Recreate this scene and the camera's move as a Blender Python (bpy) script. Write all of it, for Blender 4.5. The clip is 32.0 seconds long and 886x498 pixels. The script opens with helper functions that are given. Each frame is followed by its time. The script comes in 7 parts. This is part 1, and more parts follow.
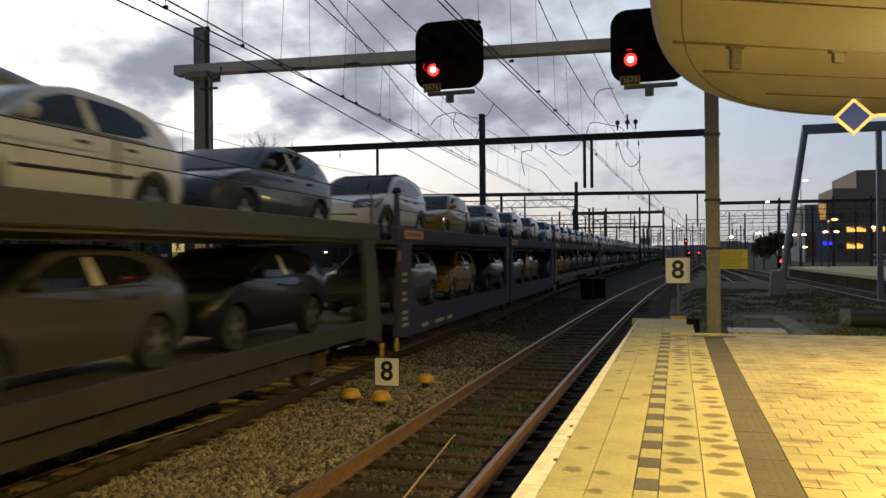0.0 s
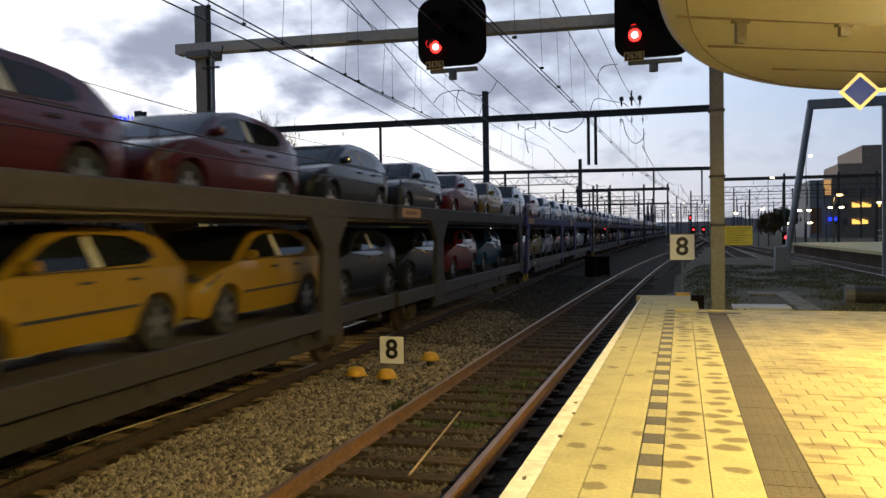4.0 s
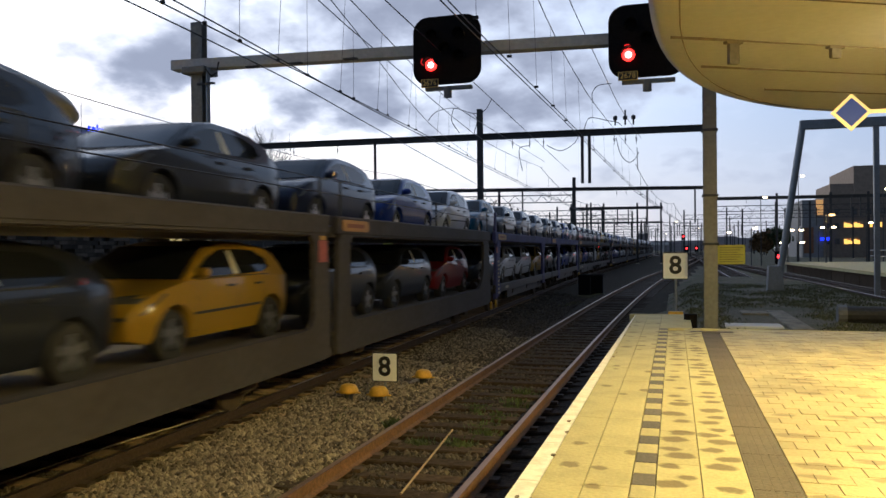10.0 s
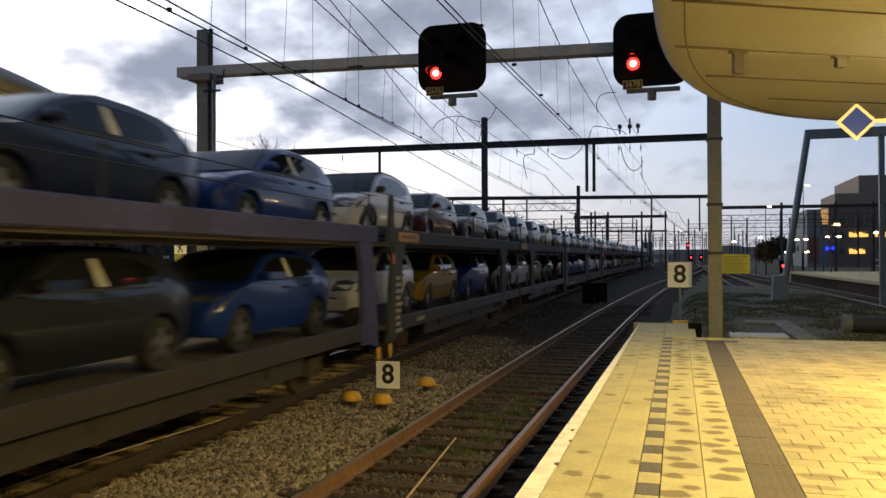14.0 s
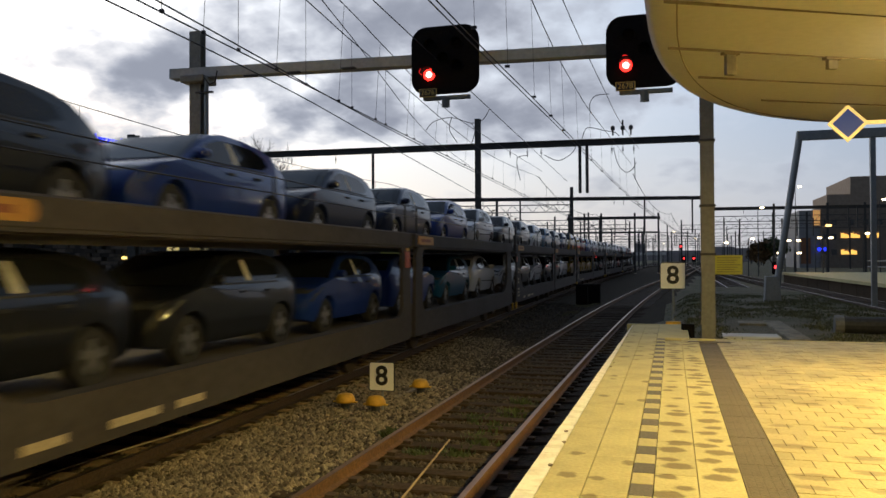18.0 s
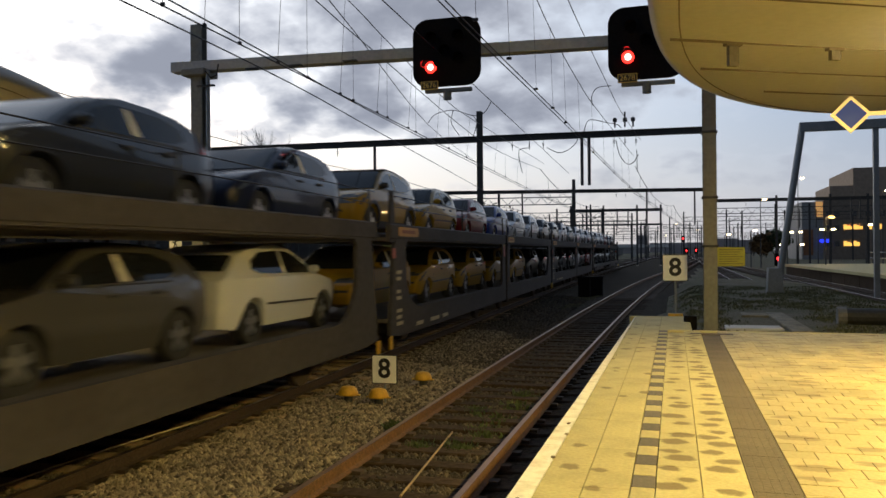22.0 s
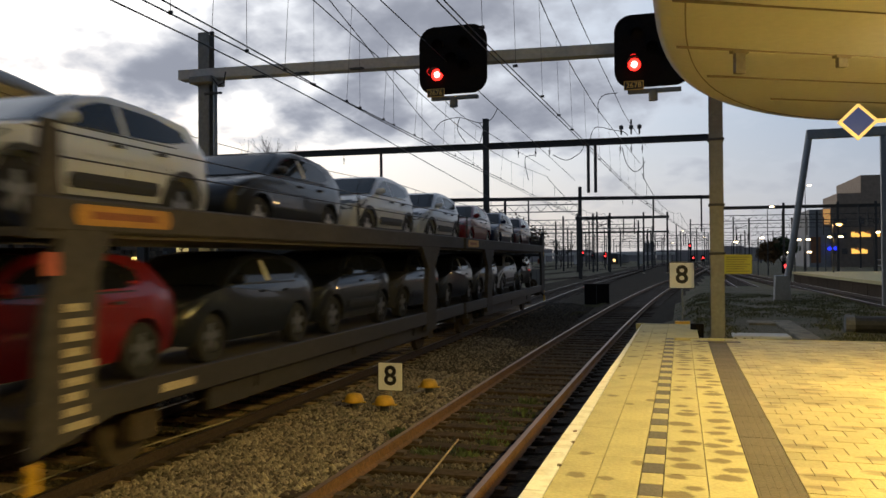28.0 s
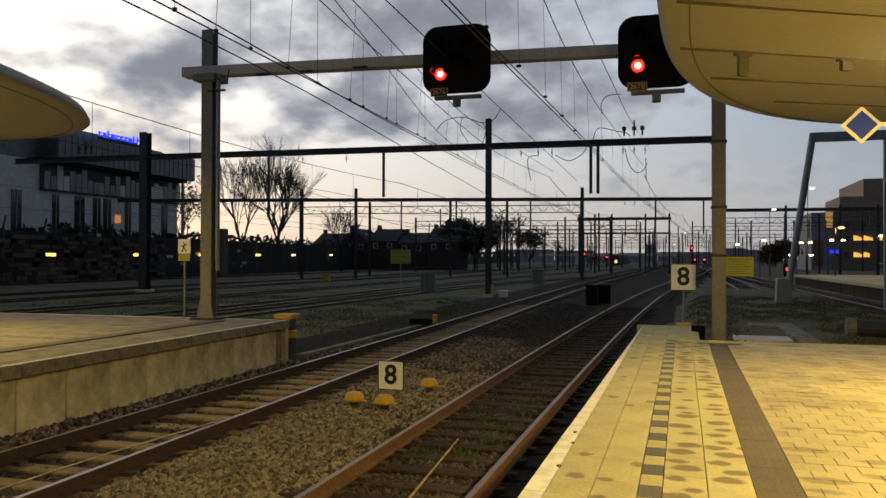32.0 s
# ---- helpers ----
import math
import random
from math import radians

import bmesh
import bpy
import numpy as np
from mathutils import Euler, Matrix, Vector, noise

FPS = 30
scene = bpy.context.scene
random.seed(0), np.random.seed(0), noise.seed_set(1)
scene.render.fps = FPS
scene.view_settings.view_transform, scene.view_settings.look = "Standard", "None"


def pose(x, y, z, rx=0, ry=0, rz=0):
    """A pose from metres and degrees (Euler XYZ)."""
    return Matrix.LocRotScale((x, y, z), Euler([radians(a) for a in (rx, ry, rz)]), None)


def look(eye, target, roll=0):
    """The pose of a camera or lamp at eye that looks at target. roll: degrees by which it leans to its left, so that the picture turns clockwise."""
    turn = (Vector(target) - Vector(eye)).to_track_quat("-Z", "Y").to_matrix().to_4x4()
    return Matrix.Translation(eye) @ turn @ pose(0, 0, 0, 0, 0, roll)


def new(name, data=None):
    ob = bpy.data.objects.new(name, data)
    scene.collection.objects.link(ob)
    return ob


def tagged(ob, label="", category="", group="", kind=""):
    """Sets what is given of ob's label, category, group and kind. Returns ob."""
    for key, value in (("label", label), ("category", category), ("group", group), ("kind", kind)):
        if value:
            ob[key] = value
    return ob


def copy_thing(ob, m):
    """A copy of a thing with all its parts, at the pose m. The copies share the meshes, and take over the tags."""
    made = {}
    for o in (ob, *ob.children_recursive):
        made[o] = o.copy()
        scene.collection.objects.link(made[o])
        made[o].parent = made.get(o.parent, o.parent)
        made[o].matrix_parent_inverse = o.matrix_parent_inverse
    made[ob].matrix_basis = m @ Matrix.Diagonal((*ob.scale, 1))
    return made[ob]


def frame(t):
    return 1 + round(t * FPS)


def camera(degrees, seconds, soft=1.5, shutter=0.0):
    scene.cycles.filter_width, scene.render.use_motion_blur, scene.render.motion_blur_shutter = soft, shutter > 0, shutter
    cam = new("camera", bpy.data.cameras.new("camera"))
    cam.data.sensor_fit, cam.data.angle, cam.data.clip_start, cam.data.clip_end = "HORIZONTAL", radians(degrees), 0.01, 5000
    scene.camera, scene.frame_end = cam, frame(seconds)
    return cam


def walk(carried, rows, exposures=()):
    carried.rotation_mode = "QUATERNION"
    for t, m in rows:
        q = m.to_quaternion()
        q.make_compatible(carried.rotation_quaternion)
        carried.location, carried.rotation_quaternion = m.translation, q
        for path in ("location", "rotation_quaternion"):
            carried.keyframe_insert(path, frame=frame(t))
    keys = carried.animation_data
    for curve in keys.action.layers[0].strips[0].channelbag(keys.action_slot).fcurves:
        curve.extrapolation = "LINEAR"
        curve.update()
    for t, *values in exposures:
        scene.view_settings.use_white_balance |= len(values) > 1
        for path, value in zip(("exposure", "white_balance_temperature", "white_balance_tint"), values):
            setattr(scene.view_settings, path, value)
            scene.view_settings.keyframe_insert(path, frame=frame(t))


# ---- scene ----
PATH = [  # seconds, turn to the left of the tracks, tilt up, lean (degrees)
    (0, 16.46, 0.39, -0.47), (0.5, 16.40, 0.14, -0.52), (1, 16.40, 0.12, -0.49), (1.5, 16.36, 0.00, -0.43),
    (2, 16.30, -0.15, -0.41), (2.5, 16.42, -0.36, -0.60), (3, 16.58, -0.70, -0.83), (3.5, 16.71, -1.20, -0.99),
    (5.5, 16.87, -0.65, -0.27), (6, 16.88, -0.30, -0.27), (6.5, 16.81, -0.03, -0.33), (7, 16.63, -0.12, -0.42),
    (7.5, 16.50, -0.20, -0.42), (8, 16.33, -0.16, -0.53), (8.5, 16.33, -0.14, -0.56), (9, 16.40, -0.14, -0.55),
    (9.5, 16.41, -0.12, -0.48), (10, 16.30, 0.06, -0.47), (10.5, 16.26, -0.07, -0.45), (11, 16.34, -0.39, -0.52),
    (11.5, 16.40, -0.66, -0.66), (12, 16.39, -0.65, -0.62), (12.5, 16.48, -0.51, -0.58), (13, 16.53, -0.13, -0.46),
    (13.5, 16.56, 0.40, -0.38), (14, 16.59, 0.62, -0.19), (14.5, 16.51, 0.69, -0.14), (16.5, 16.25, 0.65, -0.17),
    (17, 16.17, 0.68, -0.07), (17.5, 16.11, 0.73, -0.15), (18, 16.12, 0.73, -0.29), (18.5, 16.18, 0.57, -0.42),
    (19, 16.15, 0.33, -0.29), (19.5, 16.12, 0.25, -0.23), (20, 16.20, 0.28, -0.27), (20.5, 16.23, 0.40, -0.34),
    (21, 16.26, 0.46, -0.40), (21.5, 16.33, 0.31, -0.48), (22, 16.28, 0.21, -0.48), (22.5, 16.32, 0.28, -0.40),
    (23, 16.42, 0.48, -0.23), (23.5, 16.48, 0.72, -0.16), (24, 16.46, 0.89, -0.15), (24.5, 16.45, 0.94, -0.05),
    (25, 16.42, 0.77, -0.12), (25.5, 16.46, 0.54, -0.26), (27.5, 16.67, 0.67, -0.30), (28, 16.72, 0.73, -0.41),
    (28.5, 16.76, 0.96, -0.36), (29, 16.80, 1.23, -0.16), (29.5, 16.85, 1.33, -0.22), (30, 16.94, 1.28, -0.43),
    (30.5, 17.01, 1.18, -0.38), (31, 17.01, 1.21, -0.31), (31.5, 16.95, 1.12, 0.05), (32, 16.84, 0.69, 0.16),
]
EYE = (0.0, 0.0, 2.198)  # z = 0 is the top of the rails, y runs along the platform edge


def aim(turn, tilt, lean):
    a, b = radians(turn), radians(tilt)
    way = Vector((-math.sin(a) * math.cos(b), math.cos(a) * math.cos(b), math.sin(b)))
    return look(EYE, Vector(EYE) + way * 10, lean)


cam = camera(58.5, 32.0, soft=1.5, shutter=0.5)
walk(cam, [(t, aim(a, b, c)) for t, a, b, c in PATH],
     exposures=[(0, 0.0, 6200, 10), (2, 0.0, 6100, 10), (3.5, 0.15, 5900, 11), (6, 0.36, 5500, 12), (9, 0.22, 5600, 12),
                (12, 0.24, 5600, 12), (13.5, 0.18, 5700, 12), (14.5, 0.05, 6000, 11), (17, 0.0, 6100, 10), (24, 0.0, 6100, 10),
                (29, -0.05, 6250, 10), (31, -0.20, 6350, 10), (32, -0.36, 6400, 10)])

# ---------------------------------------------------------------- world, sun and lamps
SUN_TURN, SUN_UP = 47.0, 4.0  # degrees left of the tracks, degrees above the horizon


def make_world():
    w = bpy.data.worlds.new("dusk_sky")
    w.use_nodes = True
    scene.world = w
    n, l = w.node_tree.nodes, w.node_tree.links
    n.clear()
    out, bg = n.new("ShaderNodeOutputWorld"), n.new("ShaderNodeBackground")
    sky = n.new("ShaderNodeTexSky")
    sky.sky_type, sky.sun_disc = "NISHITA", False
    sky.sun_elevation, sky.sun_rotation = radians(SUN_UP), radians(-SUN_TURN)
    sky.air_density, sky.dust_density, sky.ozone_density = 1.0, 2.0, 2.0
    tc = n.new("ShaderNodeTexCoord")
    sep = n.new("ShaderNodeSeparateXYZ")
    l.new(tc.outputs["Generated"], sep.inputs[0])
    # clouds lie on a flat layer: direction / (height + 0.12)
    add = n.new("ShaderNodeMath"); add.operation = "ADD"; add.inputs[1].default_value = 0.45
    mx = n.new("ShaderNodeMath"); mx.operation = "MAXIMUM"; mx.inputs[1].default_value = 0.0
    l.new(sep.outputs["Z"], mx.inputs[0]); l.new(mx.outputs[0], add.inputs[0])
    div = n.new("ShaderNodeVectorMath"); div.operation = "DIVIDE"
    comb = n.new("ShaderNodeCombineXYZ")
    for k in range(3):
        l.new(add.outputs[0], comb.inputs[k])
    l.new(tc.outputs["Generated"], div.inputs[0]); l.new(comb.outputs[0], div.inputs[1])
    noise_a, noise_b = n.new("ShaderNodeTexNoise"), n.new("ShaderNodeTexNoise")
    for nz, scale, detail, loc in ((noise_a, 4.2, 5.0, (3.50, 1.7, 0.0)), (noise_b, 10.0, 5.0, (0.4, 5.2, 0.0))):
        nz.inputs["Scale"].default_value, nz.inputs["Detail"].default_value = scale, detail
        nz.inputs["Roughness"].default_value, nz.inputs["Distortion"].default_value = 0.50, 0.1
        mp = n.new("ShaderNodeMapping"); mp.inputs["Location"].default_value = loc
        l.new(div.outputs[0], mp.inputs[0]); l.new(mp.outputs[0], nz.inputs["Vector"])

    def math_node(op, a, b):
        q = n.new("ShaderNodeMath"); q.operation = op
        for k, v in enumerate((a, b)):
            if isinstance(v, (int, float)):
                q.inputs[k].default_value = v
            else:
                l.new(v, q.inputs[k])
        return q.outputs[0]

    def ramp(src, *stops):
        r = n.new("ShaderNodeValToRGB")
        r.color_ramp.interpolation = "EASE"
        for k, (p, c) in enumerate(stops):
            e = r.color_ramp.elements[k] if k < 2 else r.color_ramp.elements.new(p)
            e.position, e.color = p, (*c, 1)
        l.new(src, r.inputs[0])
        return r.outputs[0]

    def blend(fac, a, b, kind="MIX"):
        q = n.new("ShaderNodeMix"); q.data_type, q.blend_type = "RGBA", kind
        for name, v in (("Factor", fac), ("A", a), ("B", b)):
            if isinstance(v, (int, float)):
                q.inputs[name].default_value = v
            elif isinstance(v, tuple):
                q.inputs[name].default_value = (*v, 1)
            else:
                l.new(v, q.inputs[name])
        return q.outputs["Result"]

    # nearness to the place where the sun went down, 0 to 1
    dot = n.new("ShaderNodeVectorMath"); dot.operation = "DOT_PRODUCT"
    l.new(tc.outputs["Generated"], dot.inputs[0])
    dot.inputs[1].default_value = (-math.sin(radians(SUN_TURN)), math.cos(radians(SUN_TURN)), 0.05)
    near = math_node("POWER", math_node("MAXIMUM", dot.outputs["Value"], 0.0), 3.0)
    near = math_node("MULTIPLY", near, ramp(sep.outputs["Z"], (0.30, (1, 1, 1)), (0.64, (0.15, 0.15, 0.15))))  # the glow stays low
    low = ramp(sep.outputs["Z"], (0.0, (1, 1, 1)), (0.22, (0, 0, 0)))
    veil = blend(near, (0.31, 0.42, 0.60), (1.75, 1.72, 1.66))         # open sky: blue away from the sunset, white near it
    veil = blend(math_node("MULTIPLY", low, 0.75), veil, blend(near, (0.62, 0.62, 0.68), (1.25, 1.02, 0.74)))  # warm band along the horizon
    base = blend(0.25, veil, blend(1.0, sky.outputs[0], (SKY_GAIN, SKY_GAIN, SKY_GAIN), "MULTIPLY"))
    # fewer clouds away from the sunset
    tot = math_node("ADD", math_node("ADD", math_node("MULTIPLY", noise_a.outputs["Fac"], 0.62), math_node("MULTIPLY", noise_b.outputs["Fac"], 0.38)), math_node("MULTIPLY", math_node("ADD", near, -0.5), 0.04))
    # the large cloud banks ahead: each a soft lobe of more or less cloud, its rim broken up by noise
    ahead = math_node("MAXIMUM", sep.outputs["Y"], 0.15)
    flat = n.new("ShaderNodeCombineXYZ")
    for k, axis in enumerate("XZ"):
        puff = n.new("ShaderNodeTexNoise")
        puff.inputs["Scale"].default_value, puff.inputs["Detail"].default_value = 7.0, 3.0
        mp = n.new("ShaderNodeMapping"); mp.inputs["Location"].default_value = (7.1 + 5 * k, 2.3, 0.0)
        l.new(div.outputs[0], mp.inputs[0]); l.new(mp.outputs[0], puff.inputs["Vector"])
        wob = math_node("MULTIPLY", math_node("ADD", puff.outputs["Fac"], -0.5), 0.16 if k == 0 else 0.09)
        l.new(math_node("ADD", math_node("DIVIDE", sep.outputs[axis], ahead), wob), flat.inputs[k])
    for az, el, wide, high, amount in CLOUD_BANKS:
        off = n.new("ShaderNodeVectorMath"); off.operation = "SUBTRACT"
        l.new(flat.outputs[0], off.inputs[0]); off.inputs[1].default_value = (az, el, 0)
        sc = n.new("ShaderNodeVectorMath"); sc.operation = "MULTIPLY"
        l.new(off.outputs[0], sc.inputs[0]); sc.inputs[1].default_value = (1 / wide, 1 / high, 0)
        dd = n.new("ShaderNodeVectorMath"); dd.operation = "DOT_PRODUCT"
        l.new(sc.outputs[0], dd.inputs[0]); l.new(sc.outputs[0], dd.inputs[1])
        tot = math_node("ADD", tot, math_node("MULTIPLY", math_node("POWER", 0.42, dd.outputs["Value"]), amount))
    cover = ramp(tot, (0.43, (0, 0, 0)), (0.66, (1, 1, 1)))
    cover = math_node("MULTIPLY", cover, ramp(sep.outputs["Z"], (0.03, (0.25, 0.25, 0.25)), (0.16, (1, 1, 1))))
    grey = ramp(tot, (0.45, (0.78, 0.79, 0.83)), (0.72, (0.29, 0.305, 0.355)), (0.57, (0.45, 0.465, 0.515)))
    grey = blend(math_node("MULTIPLY", near, 0.35), grey, blend(1.0, grey, (1.5, 1.45, 1.40), "MULTIPLY"))
    shown = blend(cover, base, grey)
    # the dome darkens overhead and away from the sunset
    dim = math_node("MULTIPLY", ramp(sep.outputs["Z"], (0.38, (1, 1, 1)), (0.80, (0.48, 0.52, 0.62))), ramp(math_node("ADD", math_node("MULTIPLY", dot.outputs["Value"], 0.5), 0.5), (0.25, (0.34, 0.36, 0.42)), (0.68, (1, 1, 1))))
    l.new(blend(1.0, shown, dim, "MULTIPLY"), bg.inputs["Color"])
    bg.inputs["Strength"].default_value = SKY_STRENGTH
    l.new(bg.outputs[0], out.inputs["Surface"])


SKY_GAIN, SKY_STRENGTH = 0.12, 1.0
CLOUD_BANKS = [  # sideways and upwards slope of the direction, width, height, more or less cloud
    (-0.954, 0.332, 0.177, 0.052, 0.105), (-0.781, 0.298, 0.113, 0.065, 0.105), (-0.836, 0.250, 0.142, 0.041, 0.081),
    (-0.567, 0.315, 0.169, 0.062, 0.088), (-0.411, 0.225, 0.125, 0.059, 0.113), (-0.461, 0.189, 0.160, 0.032, 0.096),
    (-0.178, 0.244, 0.101, 0.096, 0.105), (-0.370, 0.307, 0.083, 0.053, 0.065),
    (-0.142, 0.167, 0.100, 0.040, 0.048), (0.028, 0.107, 0.048, 0.008, 0.096), (0.103, 0.127, 0.021, 0.006, 0.056),
    (-0.252, 0.161, 0.086, 0.029, 0.040), (-0.879, 0.377, 0.198, 0.032, -0.122), (-0.612, 0.222, 0.063, 0.022, -0.091),
    (-0.475, 0.258, 0.051, 0.018, -0.076), (-0.342, 0.206, 0.032, 0.022, -0.076),
    (-0.453, 0.122, 0.299, 0.041, -0.130), (-0.974, 0.227, 0.147, 0.045, -0.076), (0.078, 0.153, 0.152, 0.092, -0.091),
]
make_world()

sun = new("sun", bpy.data.lights.new("sun", "SUN"))
sun.data.energy, sun.data.angle, sun.data.color = 0.5, radians(14), (1.0, 0.86, 0.70)
sun.matrix_world = look((0, 0, 50), Vector((0, 0, 50)) - Vector((-math.sin(radians(SUN_TURN)), math.cos(radians(SUN_TURN)), math.tan(radians(SUN_UP)))))


def lamp_area(x, y, z, sx, sy, watts, colour=(1.0, 0.71, 0.20)):
    d = bpy.data.lights.new("canopy_lamp_light", "AREA")
    d.shape, d.size, d.size_y, d.energy, d.color = "RECTANGLE", sx, sy, watts, colour
    o = new("canopy_lamp_light", d)
    o.location = (x, y, z)
    return o


# lamps in the underside of the two platform canopies
CANOPY_LAMPS = [(3.1, 9.4), (3.1, 4.2), (3.1, -1.4), (3.1, -7.0)]
LEFT_LAMPS = [(-13.6, 10.5), (-13.6, 4.0), (-13.6, -3.0)]
for lx, ly in CANOPY_LAMPS:
    lamp_area(lx, ly, 4.40, 0.35, 1.3, 420 if ly > 6 else 390)
    d = bpy.data.lights.new("canopy_lamp_glow", "POINT")  # point light added to brighten the train's side
    d.energy, d.color, d.shadow_soft_size = 85, (1.0, 0.74, 0.28), 0.12
    new("canopy_lamp_glow", d).location = (lx, ly, 4.28)
for lx, ly in LEFT_LAMPS:
    lamp_area(lx, ly, 4.66, 0.35, 1.3, 400)

# ---------------------------------------------------------------- materials
def material(name, colour, rough=0.6, metal=0.0, grain=20.0, vary=0.25, bump=0.15, stain=1.2, stain_mix=0.35, dark=None,
             emit=0.0, per_object=0.0, per_island=0.0, spec=0.5, coat=0.0, damp=None):
    """A surface with fine grain, larger stains and a fine relief."""
    m = bpy.data.materials.new(name)
    m.use_nodes = True
    n, l = m.node_tree.nodes, m.node_tree.links
    b = n["Principled BSDF"]
    tc = n.new("ShaderNodeTexCoord")
    fine, broad = n.new("ShaderNodeTexNoise"), n.new("ShaderNodeTexNoise")
    fine.inputs["Scale"].default_value, fine.inputs["Detail"].default_value = grain, 5.0
    broad.inputs["Scale"].default_value, broad.inputs["Detail"].default_value = stain, 6.0
    for t in (fine, broad):
        l.new(tc.outputs["Object"], t.inputs["Vector"])
    a, c = Vector(colour), Vector(dark or [v * 0.55 for v in colour])
    r1 = n.new("ShaderNodeValToRGB")
    r1.color_ramp.elements[0].position, r1.color_ramp.elements[1].position = 0.3, 0.7
    r1.color_ramp.elements[0].color = (*(a * (1 - vary)), 1)
    r1.color_ramp.elements[1].color = (*[min(1, v) for v in a * (1 + vary * 0.6)], 1)
    l.new(fine.outputs["Fac"], r1.inputs[0])
    r2 = n.new("ShaderNodeValToRGB")
    r2.color_ramp.elements[0].position, r2.color_ramp.elements[1].position = 0.45, 0.72
    r2.color_ramp.elements[0].color, r2.color_ramp.elements[1].color = (0, 0, 0, 1), (stain_mix, stain_mix, stain_mix, 1)
    l.new(broad.outputs["Fac"], r2.inputs[0])
    mix = n.new("ShaderNodeMix"); mix.data_type = "RGBA"
    l.new(r2.outputs[0], mix.inputs["Factor"]); l.new(r1.outputs[0], mix.inputs["A"])
    mix.inputs["B"].default_value = (*c, 1)
    last = mix.outputs["Result"]
    if per_object or per_island:
        src = n.new("ShaderNodeObjectInfo").outputs["Random"] if per_object else n.new("ShaderNodeNewGeometry").outputs["Random Per Island"]
        amt = per_object or per_island
        rng = n.new("ShaderNodeMapRange")
        rng.inputs["To Min"].default_value, rng.inputs["To Max"].default_value = 1 - amt, 1 + amt * 0.5
        l.new(src, rng.inputs["Value"])
        mu = n.new("ShaderNodeVectorMath"); mu.operation = "SCALE"
        l.new(last, mu.inputs[0]); l.new(rng.outputs[0], mu.inputs["Scale"])
        last = mu.outputs[0]
    if damp:  # soft damp spots, one to a cell of the given size, some cells left dry
        x0, cell_x, cell_y, share, wet_colour, strength = damp
        where = n.new("ShaderNodeNewGeometry")
        mp = n.new("ShaderNodeMapping")
        mp.inputs["Location"].default_value = (-x0 / cell_x - 0.25, 0.1, 0)
        mp.inputs["Scale"].default_value = (1 / cell_x, 1 / cell_y, 0)
        l.new(where.outputs["Position"], mp.inputs[0])
        wob = n.new("ShaderNodeTexNoise")
        wob.inputs["Scale"].default_value, wob.inputs["Detail"].default_value = 3.2, 3.0
        l.new(mp.outputs[0], wob.inputs["Vector"])
        vor = n.new("ShaderNodeTexVoronoi")
        vor.voronoi_dimensions = "2D"
        vor.inputs["Scale"].default_value, vor.inputs["Randomness"].default_value = 1.0, 0.5
        l.new(mp.outputs[0], vor.inputs["Vector"])
        add = n.new("ShaderNodeMath"); add.operation = "MULTIPLY_ADD"
        l.new(wob.outputs["Fac"], add.inputs[0]); add.inputs[1].default_value = 0.42; l.new(vor.outputs["Distance"], add.inputs[2])
        sep = n.new("ShaderNodeSeparateColor")
        l.new(vor.outputs["Color"], sep.inputs[0])
        size = n.new("ShaderNodeMapRange")  # spots of uneven size
        size.inputs["To Min"].default_value, size.inputs["To Max"].default_value = 0.44, 0.66
        l.new(sep.outputs[1], size.inputs["Value"])
        gap_ = n.new("ShaderNodeMath"); gap_.operation = "SUBTRACT"
        l.new(size.outputs[0], gap_.inputs[0]); l.new(add.outputs[0], gap_.inputs[1])
        edge = n.new("ShaderNodeMapRange")
        edge.inputs["From Min"].default_value, edge.inputs["From Max"].default_value = 0.0, 0.13
        edge.inputs["To Max"].default_value = strength
        l.new(gap_.outputs[0], edge.inputs["Value"])
        on = n.new("ShaderNodeMath"); on.operation = "LESS_THAN"; on.inputs[1].default_value = share
        l.new(sep.outputs[0], on.inputs[0])
        both = n.new("ShaderNodeMath"); both.operation = "MULTIPLY"
        l.new(edge.outputs[0], both.inputs[0]); l.new(on.outputs[0], both.inputs[1])
        mw = n.new("ShaderNodeMix"); mw.data_type = "RGBA"
        l.new(both.outputs[0], mw.inputs["Factor"]); l.new(last, mw.inputs["A"])
        mw.inputs["B"].default_value = (*wet_colour, 1)
        last = mw.outputs["Result"]
    l.new(last, b.inputs["Base Color"])
    b.inputs["Roughness"].default_value, b.inputs["Metallic"].default_value = rough, metal
    b.inputs["Specular IOR Level"].default_value = spec
    if coat:
        b.inputs["Coat Weight"].default_value, b.inputs["Coat Roughness"].default_value = coat, 0.06
    if bump:
        bm_ = n.new("ShaderNodeBump")
        bm_.inputs["Strength"].default_value, bm_.inputs["Distance"].default_value = bump, 0.02
        l.new(fine.outputs["Fac"], bm_.inputs["Height"]); l.new(bm_.outputs[0], b.inputs["Normal"])
    if emit:
        b.inputs["Emission Color"].default_value, b.inputs["Emission Strength"].default_value = (*colour, 1), emit
    return m


def glow(name, colour, strength):
    m = bpy.data.materials.new(name)
    m.use_nodes = True
    b = m.node_tree.nodes["Principled BSDF"]
    b.inputs["Base Color"].default_value = (*[min(1, v) for v in colour], 1)
    b.inputs["Emission Color"].default_value, b.inputs["Emission Strength"].default_value = (*colour, 1), strength
    return m


